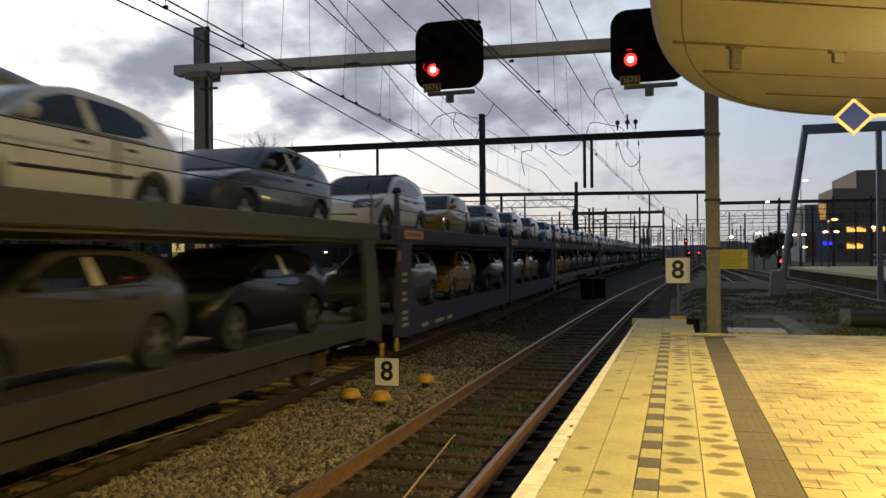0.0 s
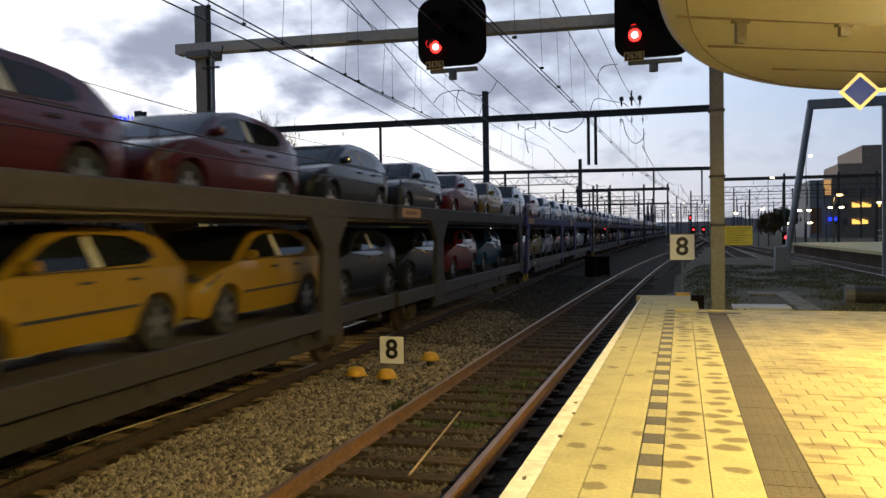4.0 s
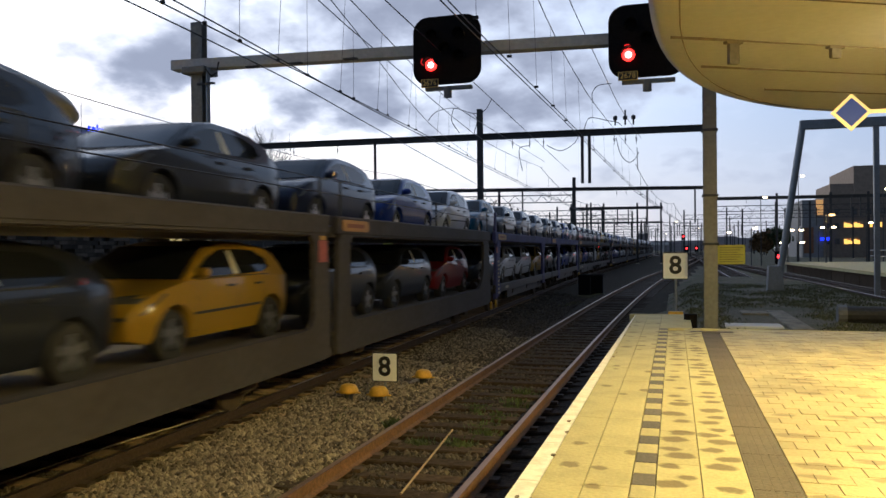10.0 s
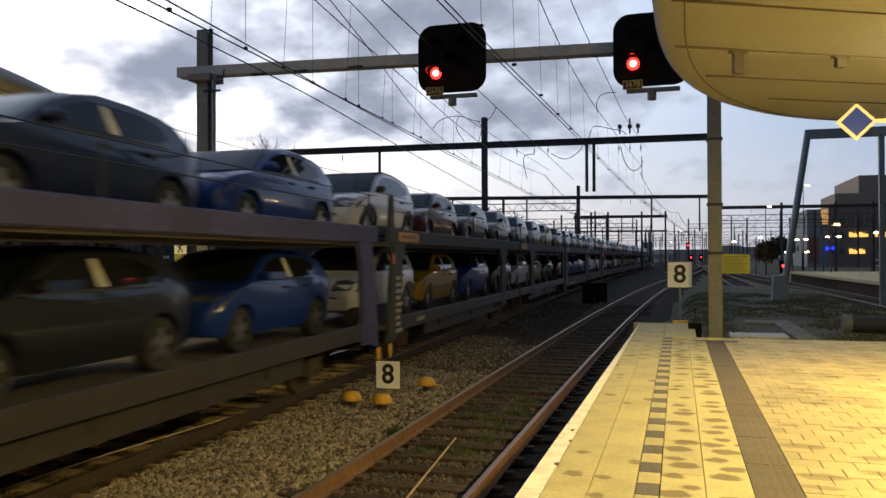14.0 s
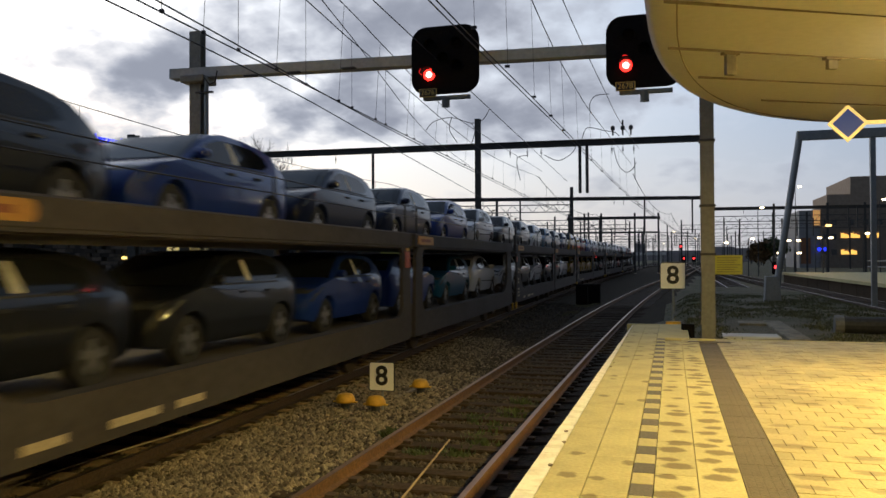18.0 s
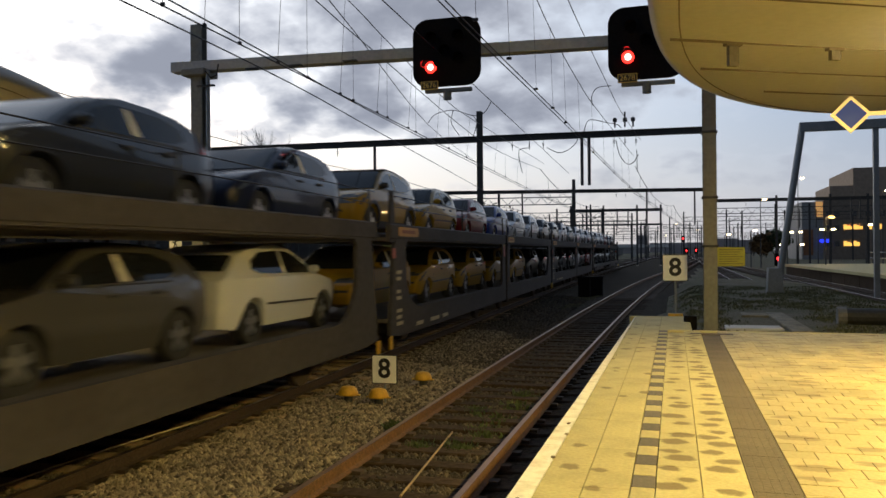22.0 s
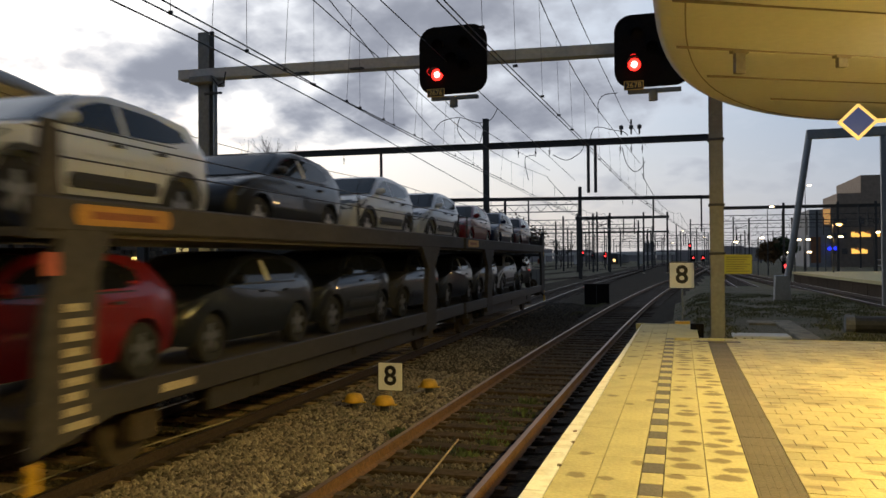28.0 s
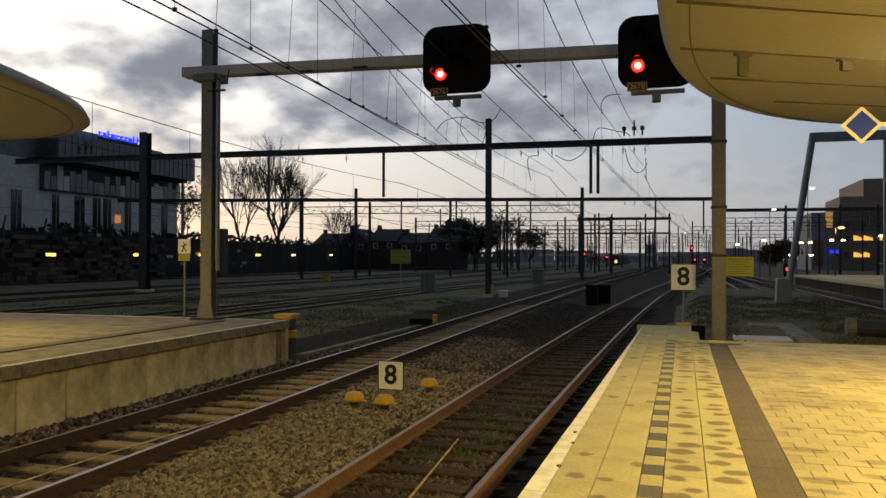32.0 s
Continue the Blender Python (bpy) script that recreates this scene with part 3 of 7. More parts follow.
def rail(parent, line, off, y0, y1, step, side="rail_dark"):
    bm = bmesh.new()
    rings = []
    k = int((y1 - y0) / step)
    for i in range(k + 1):
        y = y0 + (y1 - y0) * i / k
        rings.append([bm.verts.new((line(y) + off + px_, y, pz)) for px_, pz in RAIL])
    n = len(RAIL)
    for a, b in zip(rings, rings[1:]):
        for j in range(n):
            f = bm.faces.new((a[j], a[(j + 1) % n], b[(j + 1) % n], b[j]))
            f.material_index = 1 if j == 7 else 0
    bmesh.ops.recalc_face_normals(bm, faces=bm.faces[:])
    return part("rail", bm, [M[side], M["rail_top" if side == "rail_dark" else "rail_worn"]], parent, "rusty steel rail with a polished head")


def track(name, line, label, y0, y1, split, sleeper_mat, step=3.0):
    """Two rails on sleepers: the sleepers up to 'split' are pieces of their own, those beyond are joined."""
    t = tagged(empty(name), label, "railway track", kind="structure")
    for off in (-0.75, 0.75):
        rail(t, line, off, y0, y1, step, "rail_side" if "platform" in name else "rail_dark")
    one = mesh_of(boxed(-1.28, 1.28, -0.13, 0.13, -0.40, -0.175, bevel=0.015), sleeper_mat)
    far = bmesh.new()
    y, r = y0 + 0.3, random.Random(len(name))
    while y < y1:
        lean = math.degrees(math.atan2(line(y) - line(y + 0.5), 0.5))
        if y < split:
            s = part("sleeper", one, None, t)
            s.matrix_basis = pose(line(y) + r.uniform(-0.02, 0.02), y, r.uniform(-0.012, 0.012), 0, 0, lean + r.uniform(-0.5, 0.5))
            for cx in (-0.75, 0.75):
                if y < 26 and y > 2:
                    add_box(far, line(y) + cx - 0.16, line(y) + cx + 0.16, y - 0.06, y + 0.06, -0.176, -0.135)
        else:
            add_box(far, line(y) - 1.28, line(y) + 1.28, y - 0.13, y + 0.13, -0.33, -0.175)
        y += 0.6 if y < 90 else 1.2
    if len(far.verts):
        tagged(part("rail_fastenings_and_far_sleepers", far, M["frame_rust"], t), kind="stuff")
    else:
        far.free()
    return t


track("railway_track_platform", near_x, "railway track on old timber sleepers curving right", -8, 190, 40, M["sleeper"], 2.0)
track("railway_track_train", train_x, "railway track on concrete sleepers in brown ballast", -8, 330, 40, M["concrete_sleeper"], 4.0)
for dx, w0 in ((-26.0, 0.004), (-33.5, 0.0), (-39.0, 0.01), (-53.5, 0.02)):
    track("railway_track_yard", (lambda y, a=dx, b=w0: a + b * (y - 50)), "yard track seen low across dark ballast", -20, 330, -99, M["frame_rust"], 30.0)
track("railway_track_yard", (lambda y: -19.6 + 0.00045 * max(0.0, y - 60) ** 2), "yard track bending right across dark ballast", -20, 250, -99, M["frame_rust"], 10.0)
track("railway_track_yard", (lambda y: -17.1 + 0.0019 * max(0.0, y - 40) ** 2), "turnout track running in towards the train's track", 20, 99, -99, M["frame_rust"], 4.0)


def far_edge(y):
    """Front edge of the far platform."""
    return 11.94 - 0.023 * y


for line in ((lambda y: far_edge(y) - 1.7), (lambda y: far_edge(y) - 6.2 + 0.03 * (y - 50))):
    track("railway_track_beyond", line, "track beside the far platform", 30 if line(50) > 8 else 52, 330, -99, M["frame_rust"], 30.0)


def scatter_stones(name, label, boxes_, count, seed, mat="stone"):
    """Loose ballast stones, joined."""
    r = np.random.RandomState(seed)
    base = np.array([(1, 0, 0), (-1, 0, 0), (0, 1, 0), (0, -1, 0), (0, 0, 1), (0, 0, -1)], float)
    tris = np.array([(0, 2, 4), (2, 1, 4), (1, 3, 4), (3, 0, 4), (2, 0, 5), (1, 2, 5), (3, 1, 5), (0, 3, 5)])
    V, F, k = [], [], 0
    for x0, x1, y0, y1, dz, share, line in boxes_:
        for _ in range(int(count * share)):
            y = y0 + (y1 - y0) * r.rand() ** 1.5
            x = (line(y) if line else 0) + r.uniform(x0, x1)
            s = r.uniform(0.020, 0.058)
            q = base * r.uniform(0.6, 1.3, (6, 1)) * s * np.array([1, 1, 0.75])
            a = r.rand() * 6.28
            q = q @ np.array([[math.cos(a), -math.sin(a), 0], [math.sin(a), math.cos(a), 0.3 * r.randn()], [0, 0, 1]]) + (x, y, ground_z(x, y) + dz + s * 0.2)
            V.append(q)
            F.append(tris + k)
            k += 6
    me = bpy.data.meshes.new(name)
    me.from_pydata(np.concatenate(V).tolist(), [], np.concatenate(F).tolist())
    me.materials.append(M[mat])
    tagged(new(name, me), label, "gravel", kind="stuff")


scatter_stones("ballast_gravel", "loose brown grey ballast stones between the tracks",
               [(0.95, 2.6, 4.5, 23, 0.0, 0.58, train_x), (-1.8, -0.9, 4.5, 21, 0.0, 0.14, near_x),
                (-0.62, 0.62, 6, 22, -0.035, 0.05, train_x), (-2.0, -0.95, 7, 22, 0.0, 0.05, train_x)], 44000, 3)


scatter_stones("dark_ballast_gravel", "darker ballast stones between the rails and farther along", [(-0.66, 0.66, 4.5, 34, 0.012, 0.75, near_x), (0.95, 3.4, 16, 42, 0.0, 0.5, train_x), (-0.66, 0.66, 6, 26, -0.02, 0.25, train_x)], 26000, 4, "stone_dark")


# ---------------------------------------------------------------- the platform beside the camera
EDGE = -0.95
END = 14.75   # the paved end; the edge runs on to 17.8
COLS = {"edge": (-0.95, -0.835), "slab_a": (-0.815, -0.545), "slab_b": (-0.545, -0.268), "mark": (-0.268, -0.121), "slab_c": (-0.121, 0.151), "slab_d": (0.151, 0.433), "guide": (0.433, 0.72)}


def make_platform():
    p = tagged(empty("platform"), "paved station platform with a white edge line", "platform", kind="structure")
    part("platform_core", boxed(EDGE + 0.16, 14.0, -30, END, -0.3, HP - 0.042), M["joint"], p)
    part("platform_core", boxed(EDGE + 0.16, 0.30, END, 17.8, -0.3, HP - 0.042), M["joint"], p)
    part("edge_wall", boxed(EDGE + 0.12, EDGE + 0.17, -30, 17.8, -0.3, HP - 0.125), M["wall_conc"], p)
    gap = 0.003

    def pieces(name, x0, x1, length, mat, y_from, y_to, thick=0.05, bev=0.004, jitter=0.0015, overlap=0.0):
        me = mesh_of(boxed(x0 + gap - overlap, x1 - gap, 0.0007, length - 0.0007, -thick, 0, bevel=bev), mat)
        y = y_from
        while y < y_to - 0.05:
            o = part(name, me, None, p)
            o.location = (0, y, HP + rnd.uniform(-jitter, jitter))
            y += length

    def outer(y):
        return -0.955 + 0.0098 * (y - 4.5)

    for i in range(-6, 19):  # the white strip is tapered to fit its edges in the camera's view
        y0, y1 = -1.0 + 0.98 * i + 0.0007, -1.0 + 0.98 * (i + 1) - 0.0007
        strip = prism([(outer(y0), y0), (-0.818, y0), (-0.818, y1), (outer(y1), y1)], "z", -0.12, 0.0)
        part("edge_strip", strip, M["white_line"], p).location = (0, 0, HP + rnd.uniform(-0.002, 0.003))
    pieces("slab", *COLS["slab_a"], 0.98, M["slab_dry"], -6.88, 17.4, bev=0.0015)
    pieces("slab", *COLS["slab_b"], 0.98, M["slab_dry"], -6.88, 17.4, bev=0.0015)
    dark = mesh_of(boxed(COLS["mark"][0] + gap, COLS["mark"][1] - gap, gap, 0.2635 - gap, -0.05, 0, bevel=0.004), M["marker"])
    pale = mesh_of(boxed(COLS["mark"][0] + gap, COLS["mark"][1] - gap, gap, 0.2635 - gap, -0.05, 0, bevel=0.004), M["slab"])
    y, k = MARK_Y - 0.527 * 20, 0
    while y < END + 0.05:
        if y > -4:
            o = part("marker_tile", dark if k % 2 == 0 else pale, None, p)
            o.location = (0, y, HP + rnd.uniform(-0.001, 0.001))
        y += 0.2635
        k += 1
    pieces("slab", *COLS["slab_c"], 0.98, M["slab_damp"], -6.28, END - 0.5, bev=0.0015)
    pieces("slab", *COLS["slab_d"], 0.98, M["slab_damp"], -5.98, END - 0.5, bev=0.0015)
    pieces("slab", COLS["mark"][0], 0.30, 0.98, M["slab"], END + 0.02, 17.5)
    # ribbed guide tiles
    bm = boxed(COLS["guide"][0] + gap, COLS["guide"][1] - gap, 0.0006, 0.2894, -0.05, -0.004, bevel=0.001)
    for i in range(5):
        cx = COLS["guide"][0] + 0.035 + i * 0.054
        add_box(bm, cx - 0.016, cx + 0.016, 0.002, 0.287, -0.004, -0.0012)
    rib = mesh_of(bm, M["tactile"])
    y = 0.1 - 0.29 * 14
    while y < 14.0:
        o = part("guide_tile", rib, None, p)
        o.location = (0, y, HP + rnd.uniform(-0.001, 0.001))
        y += 0.29
    part("cover_strip", boxed(0.25, 0.95, 14.12, 14.36, HP - 0.04, HP + 0.002, bevel=0.003), M["tactile"], p)
    # square pavers in half bond: the near ones are pieces, the rest is joined
    size = 0.215
    one = mesh_of(boxed(gap, size - gap, 0.0012, size - 0.0012, -0.05, 0, bevel=0.002), M["paver"])
    far = bmesh.new()
    row, made = 0, 0
    y = 1.6 - size * 40
    row = -40
    while y < END - 0.1:
        x = COLS["guide"][1] + 0.002 - (size / 2 if row % 2 else 0)
        while x < 9.5:
            dz = rnd.uniform(-0.003, 0.002)
            x0 = max(x, COLS["guide"][1] + 0.002)
            if x0 > x + 1e-6 or made >= 300 or not (3.2 < y < 8.5 and x < 3.4):
                if x < max(6.0, 0.9 + 0.75 * y):
                    add_box(far, x0 + gap, x + size - gap, y + 0.0012, y + size - 0.0012, HP - 0.05 + dz, HP + dz)
            else:
                o = part("paver", one, None, p)
                o.location = (x, y, HP + dz)
                made += 1
            x += size
        y += size
        row += 1
    tagged(part("paver_field", far, M["paver_far"], p), kind="stuff")
    part("end_kerb", boxed(0.30, 9.5, END - 0.06, END + 0.06, HP - 0.5, HP + 0.004, bevel=0.01), M["slab"], p)
    part("end_kerb", boxed(EDGE, 0.30, 17.7, 17.86, HP - 0.6, HP + 0.002, bevel=0.01), M["slab"], p)
    # flakes of rust and moss on the white edge
    fl = random.Random(5)
    for k in range(9):
        y = 4.3 + 13 * fl.random() ** 1.5
        x, q = -0.86 + fl.uniform(-0.05, 0.03) + 0.0098 * (y - 4.5), fl.uniform(0.008, 0.02)
        part("moss_fleck", prism([(x + q * math.cos(a * 1.047) * fl.uniform(0.6, 1.3), y + 1.6 * q * math.sin(a * 1.047)) for a in range(6)], "z", HP - 0.01, HP + 0.008), M["rail_side" if k % 3 == 0 else "coping"], p)


MARK_Y = 4.95
make_platform()


# ---------------------------------------------------------------- canopies
def canopy(name, label, cx, half, y_back, y_mid, reach, z_edge, drop, rise, seams, square=1.0):
    """A long wing-shaped roof with an elliptical end: rounded rim, panelled underside."""
    c = tagged(empty(name, (cx, y_mid, z_edge)), label, "platform canopy")
    plan = [(half, y_back - y_mid)] + [(math.copysign(half * abs(math.cos(a)) ** square, math.cos(a)), reach * abs(math.sin(a)) ** square) for a in [math.pi * k / 48 for k in range(49)]] + [(-half, y_back - y_mid)]
    bm = bmesh.new()
    prof = [(0.0, -drop), (0.55, -drop * 0.97), (0.80, -drop * 0.9), (0.90, -drop * 0.80), (0.955, -drop * 0.6), (0.985, -drop * 0.3), (1.0, 0.0), (0.985, rise * 0.35), (0.93, rise * 0.65), (0.6, rise * 0.95), (0.0, rise)]
    rows_ = []
    for x, y in plan:
        ring = []
        for s, z in prof:
            yy = y if y <= 0 else y * (s + (1 - s) * 0.0)
            ring.append(bm.verts.new((x * s, yy if y > 0 else y, z)))
        rows_.append(ring)
    for a, b in zip(rows_, rows_[1:]):
        for i in range(len(prof) - 1):
            bm.faces.new((a[i], b[i], b[i + 1], a[i + 1]))
    bmesh.ops.remove_doubles(bm, verts=bm.verts[:], dist=1e-4)
    bmesh.ops.recalc_face_normals(bm, faces=bm.faces[:])
    part("roof_shell", bm, M["canopy"], c, smooth=True)
    for y in seams:
        w = half * 0.93 * math.sqrt(max(0.05, 1 - (max(0, y - y_mid) / (reach * 0.93)) ** 2))
        part("panel_seam", boxed(-w, w, y - y_mid - 0.006, y - y_mid + 0.006, -drop - 0.004, -drop * 0.70), M["seam"], c)
    part("rim_seam", tube([(x * 0.945, max(y, 0) * 0.945 + min(y, 0), -drop * 0.66) for x, y in plan], 0.009, 5), M["seam"], c)
    return c


can = canopy("platform_canopy", "cream panelled wing-shaped platform canopy with rounded end", 5.2, 5.43, -30, 8.0, 8.25, 4.66, 0.13, 0.5, (), 0.84)
SKEW = 27.5  # the panels of the underside run askew to the platform
for sx_, sy_, wide in ((-0.05, 7.47, 7.0), (-0.02, 9.15, 6.6), (0.35, 10.75, 5.4), (1.3, 12.6, 3.2)):
    o = part("panel_seam", boxed(0, wide, -0.004, 0.004, -0.001, 0.03), M["seam"], can)
    o.matrix_basis = pose(sx_ - 5.2, sy_ - 8.0, -0.136, 0, 0, SKEW)
for k, tall in enumerate((0.25, 0.13, 0.13)):
    b = part("bracket", prism(rounded(-0.060, 0.060, -tall, 0.03, 0.012), "y", -0.03, 0.03), M["bracket"], can)
    b.matrix_basis = pose(0.66 + 1.16 * k - 5.2, 9.54 + 0.6 * k - 8.0, -0.135, 0, 0, SKEW)
    part("bracket_shoe", boxed(-0.10, 0.10, -0.04, 0.04, -0.022, 0.01), M["seam"], can).matrix_basis = pose(0.66 + 1.16 * k - 5.2, 9.53 + 0.6 * k - 8.0, -0.135, 0, 0, SKEW)
for lx, ly in CANOPY_LAMPS:
    o = part("lamp_panel", boxed(-0.19, 0.19, -0.68, 0.68, 0, 0.05, bevel=0.01), M["lamp_warm"], can, "lit warm lamp panel")
    o.location = (lx - 5.2, ly - 8.0, -0.20)
canl = canopy("opposite_canopy", "wing-shaped canopy over the opposite platform", -14.6, 4.8, -30, 7.6, 7.4, 5.0, 0.14, 0.45, (9.5, 7.5, 5.5))
for lx, ly in LEFT_LAMPS:
    o = part("lamp_panel", boxed(-0.19, 0.19, -0.68, 0.68, 0, 0.05, bevel=0.01), M["lamp_warm"], canl, "lit warm lamp panel")
    o.location = (lx + 14.6, ly - 7.6, -0.20)
for px_, py_, cc, cz, cy in ((5.2, -4, can, 4.66, 8.0), (5.2, -16, can, 4.66, 8.0), (-14.6, -3, canl, 5.0, 7.6)):
    o = part("column", tube([(0, 0, HP - cz), (0, 0, -0.1)], 0.16, 14), M["steel_grey"], cc)
    o.location = (px_ - cc.location.x, py_ - cy, 0)


# ---------------------------------------------------------------- the opposite platform
def make_left_platform():
    p = tagged(empty("opposite_platform"), "low concrete platform with stained panel wall and white edge", "platform", kind="structure")
    def edge_x(y):
        return train_x(y) - 1.98
    rz = math.degrees(math.atan(-TRAIN_S))
    o = part("platform_core", boxed(-9.5, -0.10, -40, 16.6, -0.3, HP - 0.02), M["coping"], p)
    o.matrix_basis = pose(edge_x(0), 0, 0, 0, 0, rz)
    wall = mesh_of(boxed(-0.06, 0.06, 0.008, 0.942, -0.32, HP - 0.19, bevel=0.012), M["wall_conc"])
    cap = mesh_of(boxed(-0.30, 0.10, 0.004, 0.996, -0.19, 0.0, bevel=0.016), M["coping"])
    line = mesh_of(boxed(-0.035, 0.025, 0.004, 0.996, -0.03, 0.003), M["white_line"])
    for i in range(21):
        y = 16.27 - 0.95 * (i + 1)
        o = part("wall_panel", wall, None, p)
        o.matrix_basis = pose(edge_x(y) - 0.13, y, 0, 0, 0, rz)
    for i in range(20):
        y = 16.6 - 1.0 * (i + 1)
        o = part("coping", cap, None, p)
        o.matrix_basis = pose(edge_x(y), y, HP + rnd.uniform(-0.004, 0.004), 0, 0, rz)
        o = part("edge_line", line, None, p)
        o.matrix_basis = pose(edge_x(y) + 0.06, y, HP + 0.004, 0, 0, rz)
    tile = mesh_of(boxed(-0.297, -0.003, 0.003, 0.297, -0.03, 0.0), M["tactile"])
    for i in range(50):
        y = 16.0 - 0.3 * (i + 1)
        o = part("guide_tile", tile, None, p)
        o.matrix_basis = pose(edge_x(y) - 1.25, y, HP + 0.002, 0, 0, rz)
    end = part("end_wall", boxed(-9.5, 0.0, 16.6, 16.75, -0.3, HP - 0.01, bevel=0.01), M["wall_conc"], p)
    end.matrix_basis = pose(edge_x(0), 0, 0, 0, 0, rz)


make_left_platform()

# ---------------------------------------------------------------- overhead line: portals, wires
def h_post(bm, x, y, z0, z1, w, d):
    """A rolled steel H section standing upright, its flanges across the tracks."""
    a, b, t, s = w / 2, d / 2, d * 0.09, w * 0.05
    return add_prism(bm, [(x + p, y + q) for p, q in ((-a, -b), (a, -b), (a, t - b), (s, t - b), (s, b - t), (a, b - t), (a, b), (-a, b), (-a, b - t), (-s, b - t), (-s, t - b), (-a, t - b))], "z", z0, z1)


def insulator(x, y, z, drop, parent):
    bm = tube([(x, y, z), (x, y, z - drop)], 0.015, 5)
    for k in range(3):
        add_tube(bm, [(x, y, z - drop * 0.35 - 0.07 * k), (x, y, z - drop * 0.35 - 0.07 * k - 0.03)], 0.06, 6)
    return part("insulator", bm, M["steel_dark"], parent)


def portal(label, a, b, z, depth, width, posts, drops=(), hangs=(), mat="steel_dark", top=0.0, truss=False, z_foot=-0.3):
    """A portal over the tracks from a to b (plan points): beam, posts, hanging tubes and insulators."""
    g = tagged(empty("overhead_line_portal"), label, "railway portal", group="overhead line portals")
    A, B = Vector((a[0], a[1], 0)), Vector((b[0], b[1], 0))
    d = (B - A).normalized()
    n = Vector((-d.y, d.x, 0))

    def at(x, off=0.0, h=0.0):
        s = (x - A.x) / d.x
        return A + d * s + n * off + Vector((0, 0, h))

    if truss:
        for h in (z - depth, z):
            part("chord", tube([at(a[0], 0, h), at(b[0], 0, h)], 0.06, 4), M[mat], g)
        k = max(2, int((B - A).length / (depth * 1.8)))
        lace = bmesh.new()
        for i in range(k):
            p, q, r_ = at(a[0] + (b[0] - a[0]) * i / k), at(a[0] + (b[0] - a[0]) * (i + 0.5) / k), at(a[0] + (b[0] - a[0]) * (i + 1) / k)
            add_tube(lace, [p + Vector((0, 0, z - depth)), q + Vector((0, 0, z)), r_ + Vector((0, 0, z - depth))], 0.035, 4)
        tagged(part("lacing", lace, M[mat], g), kind="stuff")
    else:
        bm = bmesh.new()
        t = 0.04
        prof = [(-width / 2, -depth), (width / 2, -depth), (width / 2, -depth + t), (t / 2, -depth + t), (t / 2, -t), (width / 2, -t), (width / 2, 0), (-width / 2, 0), (-width / 2, -t), (-t / 2, -t), (-t / 2, -depth + t), (-width / 2, -depth + t)]
        ends = [[bm.verts.new(p + n * u + Vector((0, 0, z + v))) for u, v in prof] for p in (A, B)]
        m = len(prof)
        for k in range(m):
            bm.faces.new((ends[0][k], ends[0][(k + 1) % m], ends[1][(k + 1) % m], ends[1][k]))
        bm.faces.new(ends[0]); bm.faces.new(ends[1][::-1])
        bmesh.ops.recalc_face_normals(bm, faces=bm.faces[:])
        part("beam", bm, M[mat], g)
    for x, w in posts:
        p = at(x)
        part("post", h_post(bmesh.new(), p.x, p.y, z_foot, z + top, w, w), M[mat], g)
        part("base_plate", boxed(p.x - w * 0.8, p.x + w * 0.8, p.y - w * 0.8, p.y + w * 0.8, z_foot - 0.1, z_foot + 0.12, bevel=0.03), M["wall_conc"], g)
    for x, length in drops:
        p = at(x)
        part("drop_tube", tube([(p.x, p.y, z - depth * 0.5), (p.x, p.y, z - depth - length)], 0.09, 8), M[mat], g)
    for x in hangs:
        p = at(x)
        insulator(p.x, p.y, z - depth, 0.55, g)
    return g


# portal 1 carries the two signals and stands at the platform ends
P1 = portal("grey steel portal carrying two signals over the tracks", (-11.42, 16.35), (1.0, 17.35), 6.745, 0.235, 0.30, [], mat="steel_beam", hangs=())
for hx in (-9.35, -8.25, -6.9):
    part("clip", boxed(hx - 0.16, hx + 0.16, 16.3, 16.42, 6.46, 6.49), M["steel_dark"], P1)
part("web_plate", prism([(-11.42, 16.19), (1.0, 17.19), (1.0, 17.22), (-11.42, 16.22)], "z", 6.515, 6.74), M["steel_beam"], P1)
bm = h_post(bmesh.new(), -10.79, 16.4, HP, 7.62, 0.29, 0.24)
part("post", bm, M["steel_grey"], P1, "tall weathered steel post with a bracket collar")
part("collar", boxed(-11.08, -10.46, 16.1, 16.7, 6.38, 6.54, bevel=0.02), M["steel_grey"], P1)
part("conduit", tube([(-10.42, 16.2, 1.9), (-10.42, 16.2, 6.5)], 0.05, 8), M["galv"], P1)
part("cable", tube([(-10.42, 16.1, 6.45), (-10.28, 16.1, 6.28), (-10.14, 16.12, 6.34), (-10.10, 16.14, 6.6)], 0.018, 6), M["wire"], P1)
part("step_bracket", boxed(-10.62, -10.18, 16.05, 16.12, 6.08, 6.12), M["steel_dark"], P1)
part("cabinet", boxed(-10.80, -10.50, 16.55, 16.80, 1.75, 2.9, bevel=0.02), M["steel_dark"], P1)
part("foot", prism([(-11.02, HP), (-10.54, HP), (-10.645, HP + 0.38), (-10.935, HP + 0.38)], "y", 16.255, 16.28), M["steel_grey"], P1)
part("base_plate", boxed(-11.10, -10.46, 16.1, 16.7, HP - 0.1, HP + 0.03, bevel=0.01), M["steel_dark"], P1)
bm = h_post(bmesh.new(), 0.72, 17.3, 0.2, 7.2, 0.27, 0.27)
part("post", bm, M["steel_grey"], P1, "yellow-lit grey steel post with clamp rings")
for z in (2.25, 3.25, 4.6):
    part("clamp_ring", boxed(0.56, 0.88, 17.14, 17.46, z, z + 0.05, bevel=0.008), M["steel_dark"], P1)
part("foot", boxed(0.50, 0.94, 17.08, 17.52, 0.2, 0.50, bevel=0.03), M["steel_dark"], P1)


